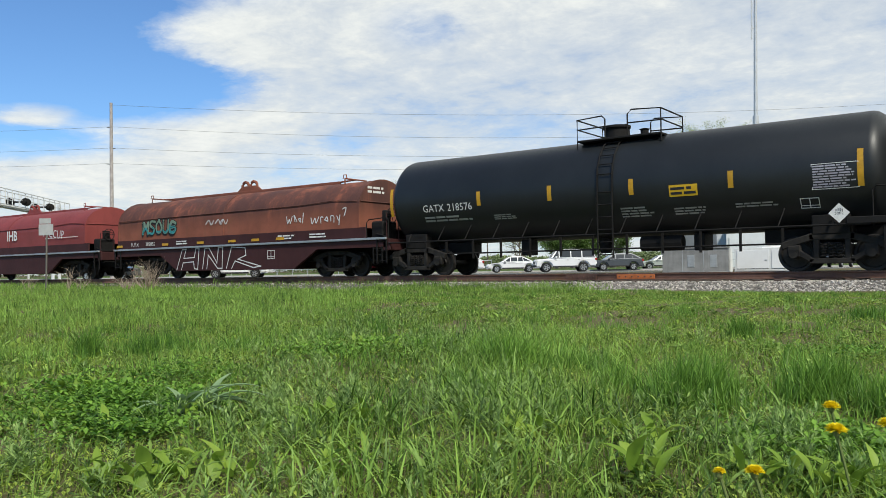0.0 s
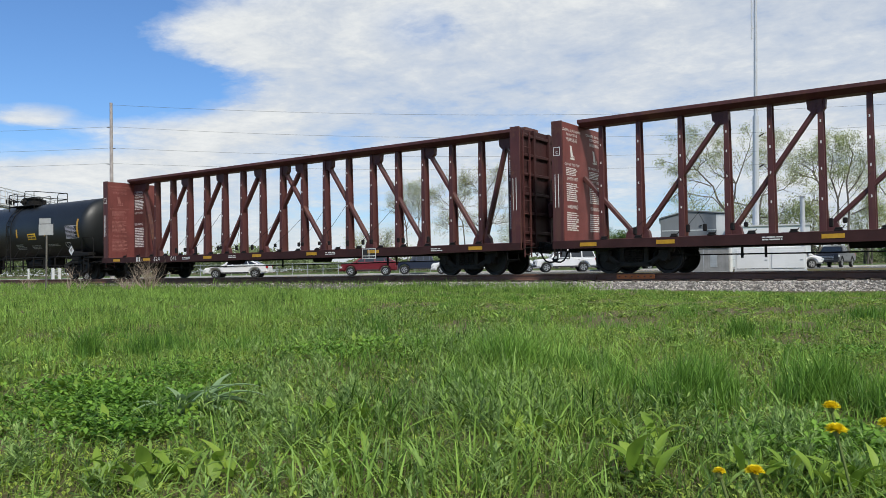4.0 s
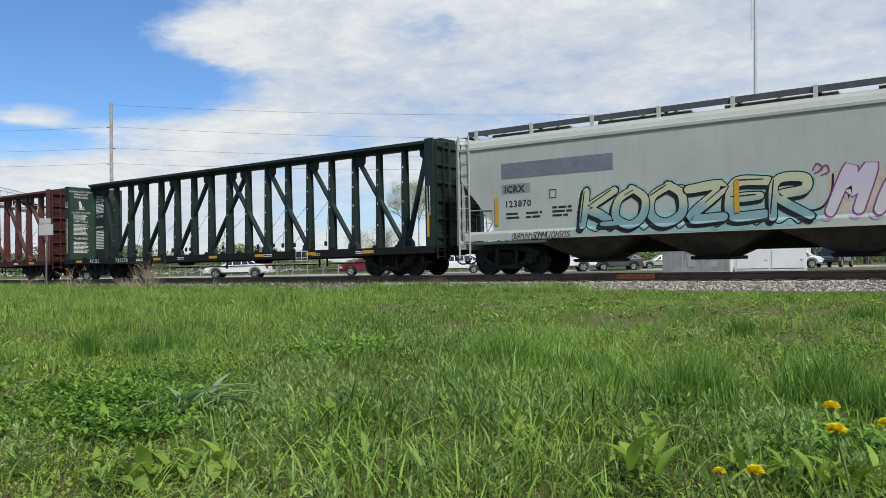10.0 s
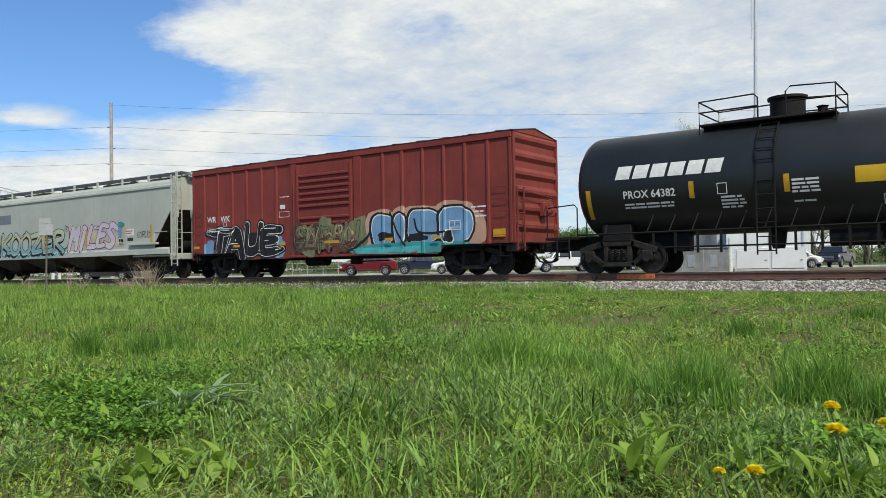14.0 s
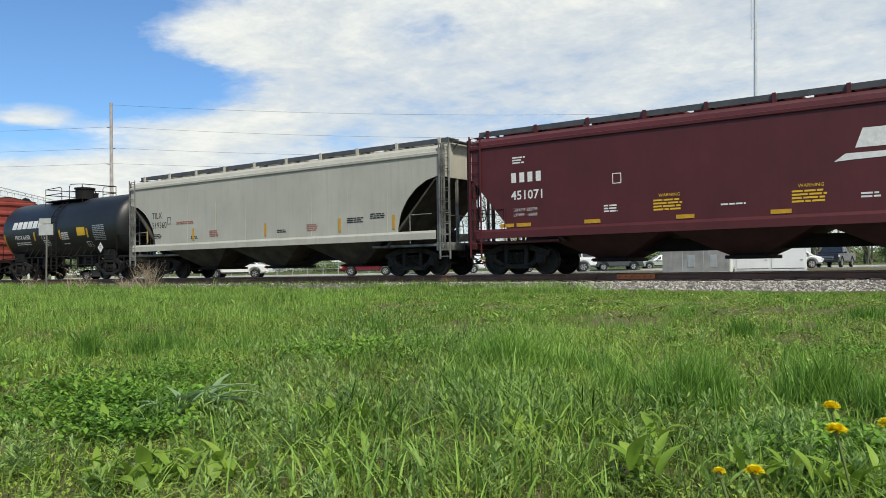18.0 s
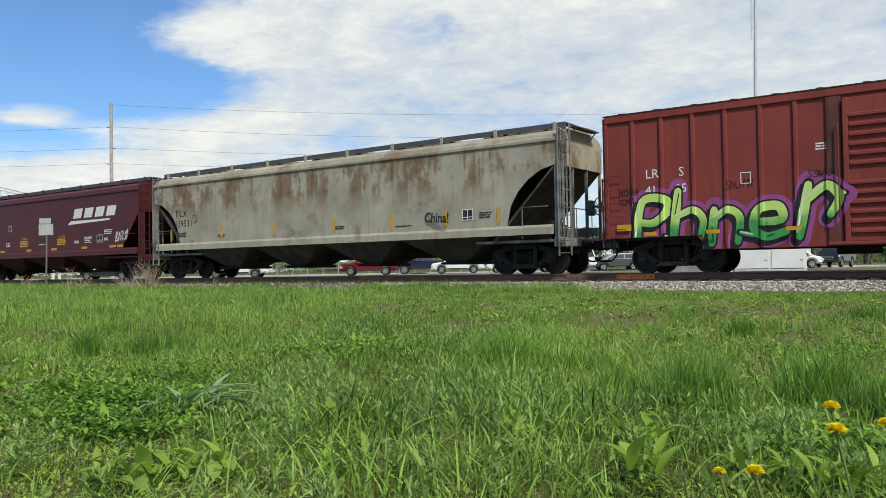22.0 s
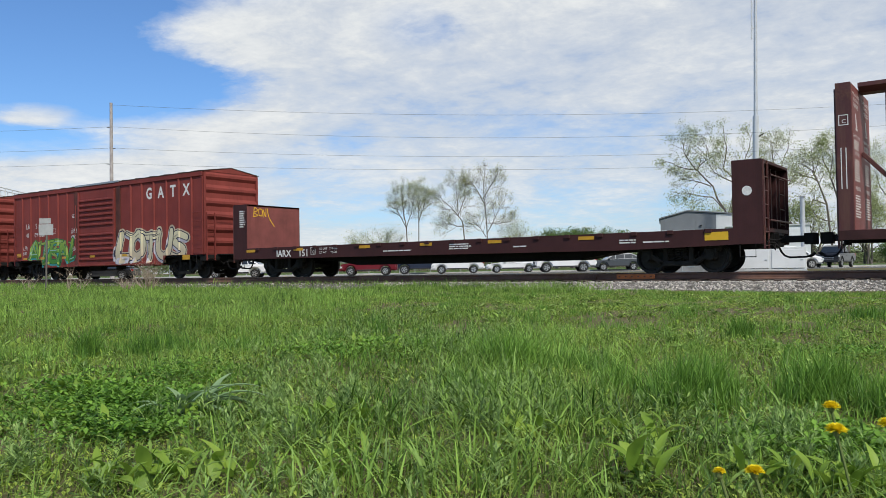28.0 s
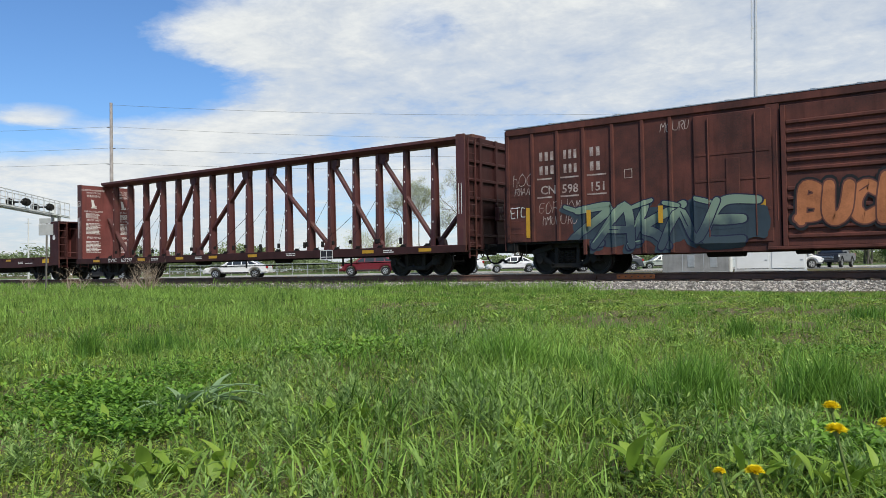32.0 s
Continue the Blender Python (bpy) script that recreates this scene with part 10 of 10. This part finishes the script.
    for a, b in zip(cx[q], cy[q]):
        h, zz = rnd.uniform(.06, .17), float(ground_z(a, b))
        lx, ly = rnd.normal(0, .03), rnd.normal(0, .03)
        for i in range(rnd.randint(8, 15)):
            u = i / 16
            P.add(a + lx * u, b + ly * u, zz + h * u, rnd.uniform(.025, .055), rnd.uniform(.006, .011), i * 2.4 + rnd.normal(0, .3), rnd.uniform(.3, 1.2))
    V, F = leaves(*P.columns(), rnd, 2, 0.4)
    tagged(mesh_np("leafy_weeds", V, F, weed_mat, True), "thin upright weeds with narrow leaves", "weed", kind="stuff")
    # creeping ground cover
    n = 170000
    x, y, r = cone_points(rnd, n, 1.5, 20.0, 1.05)
    q = (rnd.uniform(0, 1, n) < 1 - 0.7 * sm(7, 12, r) * (1 - dryness(x, y))) & (y < 19.6) & (rnd.uniform(0, 1, n) > 1.1 * zone(x, y, BARE)) & (rnd.uniform(0, 1, n) > 0.45 * dryness(x, y) * (field_noise(x, y, 1.1, 14.0) > .5))
    x, y, r = x[q], y[q], r[q]
    k = len(x)
    V, F = flecks(x, y, ground_z(x, y) + rnd.uniform(0, .03, k), rnd.uniform(.008, .020, k) * (1 + .05 * r), rnd.uniform(.005, .011, k) * (1 + .05 * r), rnd.uniform(0, 6.28, k), rnd.uniform(-.1, .9, k))
    tagged(mesh_np("ground_cover", V, F, cover_mat, True), "small yellow-green creeping leaves over the soil", "ground cover", kind="stuff")


make_weeds()


def side_cover():
    """Low leaves over the field to both sides of the camera and behind it."""
    rnd = np.random.RandomState(31)
    n = 80000
    ra, an = 0.15 + 10.5 * rnd.uniform(0, 1, n) ** 0.62, rnd.uniform(-np.pi, np.pi, n)
    ok = (np.abs(((an - _y + np.pi) % (2 * np.pi)) - np.pi) > 0.60) | (ra < 1.5)
    x, y = (ra * np.sin(an))[ok], (ra * np.cos(an))[ok]
    k = len(x)
    V, F = flecks(x, y, ground_z(x, y) + rnd.uniform(0, .05, k), rnd.uniform(.04, .085, k), rnd.uniform(.025, .05, k), rnd.uniform(0, 6.28, k), rnd.uniform(-.1, .8, k))
    tagged(mesh_np("low_weeds", V, F, weed_mat, True), "low green weeds over the rest of the field", "weed", kind="stuff")


side_cover()


def dock_plant():
    """One clump of long arching grey-green leaves."""
    rnd = np.random.RandomState(5)
    mat = leaf_material("long_grey_green_leaf", (0.16, 0.27, 0.115), (0.30, 0.42, 0.22), 3.0, 0.3)
    q = there(px(325, 2.85), 2.85)
    q.z = float(ground_z(q.x, q.y))
    pl = thing("dock_plant", Matrix.Translation(q), "clump of long arching grey-green leaves in the grass", "plant")
    east = math.atan2(RGT.y, RGT.x)
    # turn from east, length, width, pitch, droop of each leaf
    for turn, ln, wd, pitch, curl in ((.05, .33, .030, 1.05, 1.5), (.25, .30, .028, 1.15, 1.3), (-.2, .28, .030, .95, 1.25), (-.35, .30, .026, .8, 1.2), (.5, .25, .028, 1.25, 1.1), (-.6, .24, .030, 1.2, 1.0), (2.6, .16, .028, 1.25, .7), (3.3, .15, .026, 1.1, .9), (1.2, .22, .03, 1.3, .8), (-1.3, .18, .03, 1.2, .8), (-2.2, .17, .028, 1.1, 1.0), (.1, .24, .026, .6, .9), (.15, .27, .026, 1.3, 1.2), (-.1, .22, .028, 1.35, 1.0), (.35, .34, .026, .9, 1.4)):
        V, F = leaves(np.array([rnd.normal(0, .03)]), np.array([rnd.normal(0, .03)]), np.array([0.02]), np.array([ln]), np.array([wd]), np.array([east + turn]), np.array([pitch]), rnd, 12, curl, .05)
        ob = mesh_np("leaf", V, F, mat, True)
        ob.parent = pl


dock_plant()


def dandelions():
    petal = leaf_material("yellow_petals", (0.86, 0.66, 0.010), (0.95, 0.83, 0.04), 20.0, 0.35)
    stem = leaf_material("pale_stem", (0.14, 0.20, 0.06), (0.25, 0.28, 0.10), 8.0, 0.2)
    rnd = np.random.RandomState(2)
    for i, (x, d, z, w) in enumerate(((1471, 1.77, -.138, .052), (1463, 1.95, -.118, .045), (1564, 1.80, -.133, .05), (1263, 1.52, -.158, .026), (1325, 1.52, -.160, .040))):
        q = there(px(x, d), d, z)
        g = float(ground_z(q.x, q.y))
        fl = thing("dandelion", Matrix.Translation((q.x, q.y, g)), "yellow dandelion flower on a pale stem" if w > .03 else "half-closed small yellow dandelion", "flower", "dandelions in the grass")
        h = z - g
        bm = bmesh.new()
        tube(bm, [(.03, .02, 0), (.015, .01, h * .5), (0, 0, h - .01)], .0032, 6)
        part("stem", bm, stem, fl)
        # rays in rings: long and level outside, short and upright inside
        k = 320
        u = rnd.uniform(0, 1, k) ** .8
        V, F = leaves(np.zeros(k), np.zeros(k), np.full(k, h - .008), w * (.54 - .16 * u) * rnd.uniform(.88, 1.06, k), np.full(k, .0058), rnd.uniform(0, 6.28, k), .12 + 1.3 * u, rnd, 3, .22)
        ob = mesh_np("petals", V, F, petal, True)
        ob.parent = fl
        bm = bmesh.new()
        lathe(bm, [(h - .022, .002), (h - .016, .007), (h - .006, .008), (h - .004, .0)], 10, "z")
        part("calyx", bm, stem, fl)


dandelions()

# ---------------------------------------------------------------- trees
bark = material("grey_brown_bark", (0.15, 0.13, 0.112), 0.9, vary=0.4, scale=3.0, bump=0.5)
leaf_a = leaf_material("young_green_leaves", (0.22, 0.28, 0.095), (0.52, 0.58, 0.27), 0.5, 0.5)
leaf_b = leaf_material("pale_budding_leaves", (0.28, 0.33, 0.12), (0.56, 0.60, 0.28), 0.5, 0.5)
leaf_c = leaf_material("dense_green_leaves", (0.06, 0.12, 0.025), (0.18, 0.27, 0.08), 0.5, 0.3)


def twigs(bm, tips, p, d, length, r, level, rnd, kids, up):
    """A bent limb that carries side shoots along its outer part."""
    pts, rr, n = [p.copy()], [r], 3
    for i in range(n):
        d = (d + Vector((rnd.gauss(0, .17), rnd.gauss(0, .17), rnd.gauss(0, .12) + up))).normalized()
        p = p + d * (length / n)
        pts.append(p.copy())
        rr.append(max(.012, r * (1 - .6 * (i + 1) / n)))
    tube(bm, pts, rr, 3, cap=False)
    if level == len(kids):
        tips.extend(pts[1:])
        return
    if level == len(kids) - 1:
        tips.append(pts[-1])
    shoots(bm, tips, pts, rr, length, level, rnd, kids, up)


def shoots(bm, tips, pts, rr, length, level, rnd, kids, up, start=.25):
    for k in range(kids[level]):
        u = start + (1 - start) * (k + rnd.random()) / kids[level]
        f = min(u * (len(pts) - 1), len(pts) - 1.001)
        i = int(f)
        a = pts[i].lerp(pts[i + 1], f - i)
        along = (pts[i + 1] - pts[i]).normalized()
        side = Vector((rnd.gauss(0, 1), rnd.gauss(0, 1), rnd.gauss(0, 1)))
        side = (side - along * side.dot(along)).normalized()
        twigs(bm, tips, a, (along * rnd.uniform(.5, .9) + side * rnd.uniform(.6, 1.0)).normalized(), length * rnd.uniform(.45, .72) * (1.15 - .45 * u), rr[i] * .5, level + 1, rnd, kids, up)


def limbed_tree(base_x, d, limbs, seed, leafmat, n_leaf, size, label, kids=(8, 5, 3), reach=3.4, up=.05, r0=.22, jitter=.22):
    """A tree whose main limbs follow the given lines (direction, height above the horizon)."""
    rnd = random.Random(seed)
    foot = there(px(base_x, d), d, -0.25)
    t = thing("tree", Matrix.Translation(foot) @ ALONG, label, "tree", "trees beyond the road")

    def local(x, y, depth):
        return Vector((px(x, d) - px(base_x, d), depth, 0.475 + (476 - 0.017 * (x - 784) - y) * d / 1423))
    bm, tips = bmesh.new(), []
    for j, line in enumerate(limbs):
        turn = rnd.uniform(-.6, .6) if j else 0.0
        pts = []
        for i, (x, y) in enumerate(line):
            pts.append(local(x, y, turn * 1.6 * i / len(line) * reach * .5 if j else rnd.gauss(0, .15) * (i > 0)))
        if j == 0:
            pts[0].z = -.1
        fine = [pts[0]]
        for a, b in zip(pts, pts[1:]):
            for u in (.5, 1.0):
                fine.append(a.lerp(b, u) + Vector((rnd.gauss(0, .10), rnd.gauss(0, .10), rnd.gauss(0, .06))))
        r = r0 if j == 0 else r0 * .62
        rr = [r * (1 - .82 * i / (len(fine) - 1)) for i in range(len(fine))]
        tube(bm, fine, rr, 6, cap=False)
        shoots(bm, tips, fine, [max(q, .05) for q in rr], reach, 0, rnd, kids, up, .42 if j == 0 else .2)
    part("trunk", bm, bark, t)
    nr = np.random.RandomState(seed)
    c = np.array([tuple(q) for q in tips])
    c = c[nr.randint(0, len(c), n_leaf)] + nr.normal(0, jitter, (n_leaf, 3))
    c = c[c[:, 2] > 1.5]
    m = len(c)
    V, F = flecks(c[:, 0], c[:, 1], c[:, 2], nr.uniform(.6, 1.3, m) * size, nr.uniform(.5, 1.0, m) * size * .8, nr.uniform(0, 6.28, m), nr.uniform(-1.0, 1.2, m))
    mesh_np("crown", V, F, leafmat, True).parent = t
    return t


def grow(bm, tips, p, d, length, r, level, rnd, up=0.25, levels=4, fan=0.75):
    """A limb that bends and forks."""
    pts, rr = [p.copy()], [r]
    n = 4
    for i in range(n):
        d = (d + Vector((rnd.gauss(0, .14), rnd.gauss(0, .14), rnd.gauss(0, .08) + up * .12))).normalized()
        p = p + d * (length / n)
        pts.append(p.copy())
        rr.append(r * (1 - .45 * (i + 1) / n))
    tube(bm, pts, rr, 7 if level == 0 else (5 if level < 3 else 3), cap=False)
    if level >= levels - 2:
        tips += pts[1:]
    if level >= levels:
        return
    kids = 4 if level == 0 else rnd.choice((2, 3, 3))
    for k in range(kids):
        i = n if k == 0 else rnd.randint(max(1, n - 2), n)
        a = rnd.uniform(0, 6.28)
        side = Vector((math.cos(a), math.sin(a), 0))
        nd = (d * rnd.uniform(.65, 1.0) + side * rnd.uniform(.35, fan) + Vector((0, 0, up))).normalized()
        grow(bm, tips, pts[i], nd, length * rnd.uniform(.55, .82), rr[i] * rnd.uniform(.55, .75), level + 1, rnd, up, levels, fan)


def bush(x, d, top, seed, leafmat, n_leaf, size, label, jitter=.6):
    rnd = random.Random(seed)
    H = 0.475 + (476 - 0.017 * (x - 784) - top) * d / 1423
    t = thing("bush", Matrix.Translation(there(px(x, d), d, -0.25)), label, "bush", "bushes beyond the road")
    bm, tips = bmesh.new(), []
    for k in range(5):
        d0 = Vector((rnd.uniform(-.35, .35), rnd.uniform(-.35, .35), 1)).normalized()
        grow(bm, tips, Vector((rnd.uniform(-.6, .6), rnd.uniform(-.4, .4), 0)), d0, H * .38, H * .017, 0, rnd, .1, 3, 1.0)
    k = H / max(q.z for q in tips)
    for v in bm.verts:
        v.co *= k
    part("stem", bm, bark, t)
    nr = np.random.RandomState(seed)
    c = np.array([tuple(q * k) for q in tips])
    c = c[nr.randint(0, len(c), n_leaf)] + nr.normal(0, jitter, (n_leaf, 3))
    c = c[(c[:, 2] < H) & (c[:, 2] > .1)]
    m = len(c)
    V, F = flecks(c[:, 0], c[:, 1], c[:, 2], nr.uniform(.6, 1.3, m) * size, nr.uniform(.5, 1.0, m) * size * .8, nr.uniform(0, 6.28, m), nr.uniform(-.9, 1.2, m))
    mesh_np("crown", V, F, leafmat, True).parent = t


def make_trees():
    lab = "budding spring tree with crooked limbs and sparse light green leaves"
    right = (
        (1288, 118, ([(1288, 440), (1284, 372), (1262, 330), (1236, 302), (1205, 294), (1180, 284)], [(1284, 372), (1262, 350), (1226, 345), (1205, 340)], [(1236, 302), (1250, 284), (1255, 262), (1243, 240)], [(1262, 330), (1240, 320), (1215, 315)], [(1236, 302), (1215, 270), (1208, 240)])),
        (1298, 121, ([(1298, 440), (1299, 370), (1306, 325), (1285, 298), (1290, 262), (1284, 228)], [(1306, 325), (1314, 303), (1326, 262), (1330, 238)], [(1299, 358), (1325, 365), (1338, 376)], [(1306, 325), (1270, 305), (1258, 280)], [(1300, 345), (1290, 385), (1280, 390)])),
        (1345, 119, ([(1345, 440), (1345, 382), (1352, 346), (1376, 310), (1394, 276), (1402, 258)], [(1376, 310), (1352, 294), (1338, 280)], [(1345, 386), (1372, 382), (1398, 372)], [(1374, 312), (1370, 272), (1366, 246)], [(1352, 346), (1390, 335), (1410, 320)], [(1345, 386), (1325, 384), (1312, 390)])),
        (1478, 112, ([(1478, 440), (1466, 362), (1450, 320), (1438, 303), (1420, 285)], [(1450, 320), (1444, 290), (1448, 258)], [(1466, 362), (1440, 354), (1428, 358)], [(1474, 392), (1452, 385), (1441, 366)], [(1450, 320), (1425, 312), (1405, 312)])),
        (1488, 114, ([(1488, 440), (1486, 352), (1474, 310), (1480, 256)], [(1486, 352), (1496, 318), (1500, 262)], [(1474, 310), (1458, 285), (1455, 258)])),
        (1504, 113, ([(1504, 440), (1508, 372), (1500, 322), (1514, 272), (1510, 255)], [(1508, 372), (1535, 345), (1545, 315)], [(1504, 342), (1532, 300), (1542, 275)], [(1508, 380), (1530, 372), (1548, 362)])),
        (1592, 116, ([(1592, 440), (1590, 370), (1585, 320), (1590, 255)], [(1590, 370), (1565, 330), (1555, 280)], [(1590, 370), (1615, 330), (1625, 270)], [(1590, 380), (1560, 372), (1548, 365)])),
    )
    for i, (x, d, limbs) in enumerate(right):
        limbed_tree(x, d, limbs, 31 + i, leaf_a, 5200, .22, lab, (8, 4, 3), 4.4, .03, .17, .36)
    lab = "slender budding tree with a fine open crown"
    left = (
        (722, 158, ([(722, 450), (720, 400), (714, 362), (711, 334)], [(720, 404), (730, 378), (734, 345)], [(720, 404), (705, 375), (700, 345)])),
        (743, 160, ([(743, 450), (742, 372), (737, 332)], [(742, 392), (752, 365), (755, 345)])),
        (828, 160, ([(828, 450), (820, 400), (812, 382), (786, 354), (772, 340)], [(812, 382), (810, 345), (808, 316)], [(812, 382), (824, 352), (826, 330)], [(820, 402), (800, 398), (788, 395)])),
        (862, 152, ([(862, 450), (862, 405), (857, 352), (861, 302)], [(863, 412), (880, 380), (897, 352)], [(861, 420), (850, 402), (832, 395)], [(858, 360), (842, 330), (836, 320)], [(860, 395), (890, 395), (906, 392)], [(857, 352), (872, 325), (880, 310)])),
    )
    for i, (x, d, limbs) in enumerate(left):
        limbed_tree(x, d, limbs, 51 + i, leaf_b, 7000 + 1800 * (i > 1), .15, lab, (14, 6, 3), 4.8, .08, .15, .34)
    for x, d, top, seed, lm, n, s in ((648, 165, 404, 20, leaf_b, 2200, .24), (668, 165, 394, 21, leaf_a, 2600, .24), (700, 200, 425, 26, leaf_b, 1800, .3), (925, 165, 386, 28, leaf_b, 2400, .24), (985, 150, 402, 22, leaf_c, 7000, .34), (1012, 152, 400, 23, leaf_c, 7000, .34), (1052, 155, 402, 24, leaf_c, 7000, .34), (1084, 158, 408, 25, leaf_c, 6000, .34), (1235, 124, 350, 29, leaf_a, 2400, .26), (1375, 123, 352, 32, leaf_a, 3000, .26), (1440, 116, 345, 33, leaf_a, 2600, .26), (1535, 117, 352, 34, leaf_a, 3200, .26), (1590, 100, 425, 27, leaf_c, 4000, .3)):
        bush(x, d, top, seed, lm, n, s, "low rounded bush in full leaf" if lm is leaf_c else "loose bush in young leaf", .35 if lm is leaf_c else .5)
    # far hedge line on the horizon
    nr = np.random.RandomState(9)
    n = 120000
    r_ = nr.uniform(-190, 190, n)
    dd = nr.uniform(215, 260, n)
    top = 3.0 + 4.2 * field_noise(r_, r_ * 0, .09, 2.0) + 1.6 * field_noise(r_, r_ * 0, .5, 5.0)
    top *= 0.55 + 0.65 * sm(-20, -80, r_)
    z = top * nr.uniform(0, 1, n) ** .6
    Q = np.array(RGT)[None, :] * r_[:, None] + np.array(FWD)[None, :] * dd[:, None]
    V, F = flecks(Q[:, 0], Q[:, 1], z - .3, nr.uniform(.4, .9, n), nr.uniform(.4, .8, n), nr.uniform(0, 6.28, n), nr.uniform(-.6, 1.2, n))
    # distance haze is mixed into these pale leaf colours
    tagged(mesh_np("far_hedge", V, F, leaf_material("hazy_green_leaves", (0.10, 0.15, 0.055), (0.27, 0.33, 0.15), 0.05, 0.3), True), "distant line of bushes and trees", "hedge", kind="stuff")


make_trees()


def dead_shrub():
    twig = material("dry_grey_twigs", (0.36, 0.285, 0.215), 0.9, vary=0.4, scale=6.0, bump=0.2)
    for x, d, h, k, sd, lab in ((262, 29.0, 1.35, 30, 4, "leafless tangled brown shrub beside the track"), (225, 29.5, .75, 18, 6, "low dry brown weeds beside the track"), (115, 27, 1.05, 5, 8, "dry upright weed stalks"), (50, 27, .8, 4, 9, "dry upright weed stalks"), (140, 28, .7, 4, 10, "dry upright weed stalks")):
        rnd = random.Random(sd)
        q = there(px(x, d), d)
        q.z = float(ground_z(q.x, q.y)) - .03
        s = thing("shrub" if k > 10 else "dry_weed", Matrix.Translation(q), lab, "shrub" if k > 10 else "weed")
        bm = bmesh.new()
        tips = []
        for i in range(k):
            a = rnd.uniform(0, 6.28)
            tilt = rnd.uniform(.1, .9) if k > 10 else rnd.uniform(.02, .25)
            grow(bm, tips, Vector((.08 * math.cos(a), .08 * math.sin(a), 0)), Vector((math.cos(a) * tilt, math.sin(a) * tilt, 1)).normalized(), h * rnd.uniform(.3, .5), .016, 1, rnd, .15, 3, .8)
        part("twig_tangle", bm, twig, s)


dead_shrub()


# ---------------------------------------------------------------- movement
def motions():
    times = [0.0, 4.0, 8.0, 12.0, 16.0, 20.0, 24.0, 28.0, 32.0]
    for car, xc in CARS:
        walk(car, [(t, pose(xc - run(t), TRACK_Y, 0)) for t in times])
    # wheels roll without slip; alike wheelsets share one set of keys
    lead = {}
    for ws, off, r in WHEELS:
        key = round(off, 2)
        if key not in lead:
            rows = []
            for i in range(481):
                t = i * 32.0 / 480
                rows.append((t, Matrix.Translation((off, 0, r)) @ Matrix.Rotation(-run(t) / 0.44, 4, "Y")))
            walk(ws, rows)
            lead[key] = ws
        else:
            first = lead[key].animation_data
            ws.rotation_mode = "QUATERNION"
            ws.animation_data_create().action = first.action
            ws.animation_data.action_slot = first.action_slot


motions()
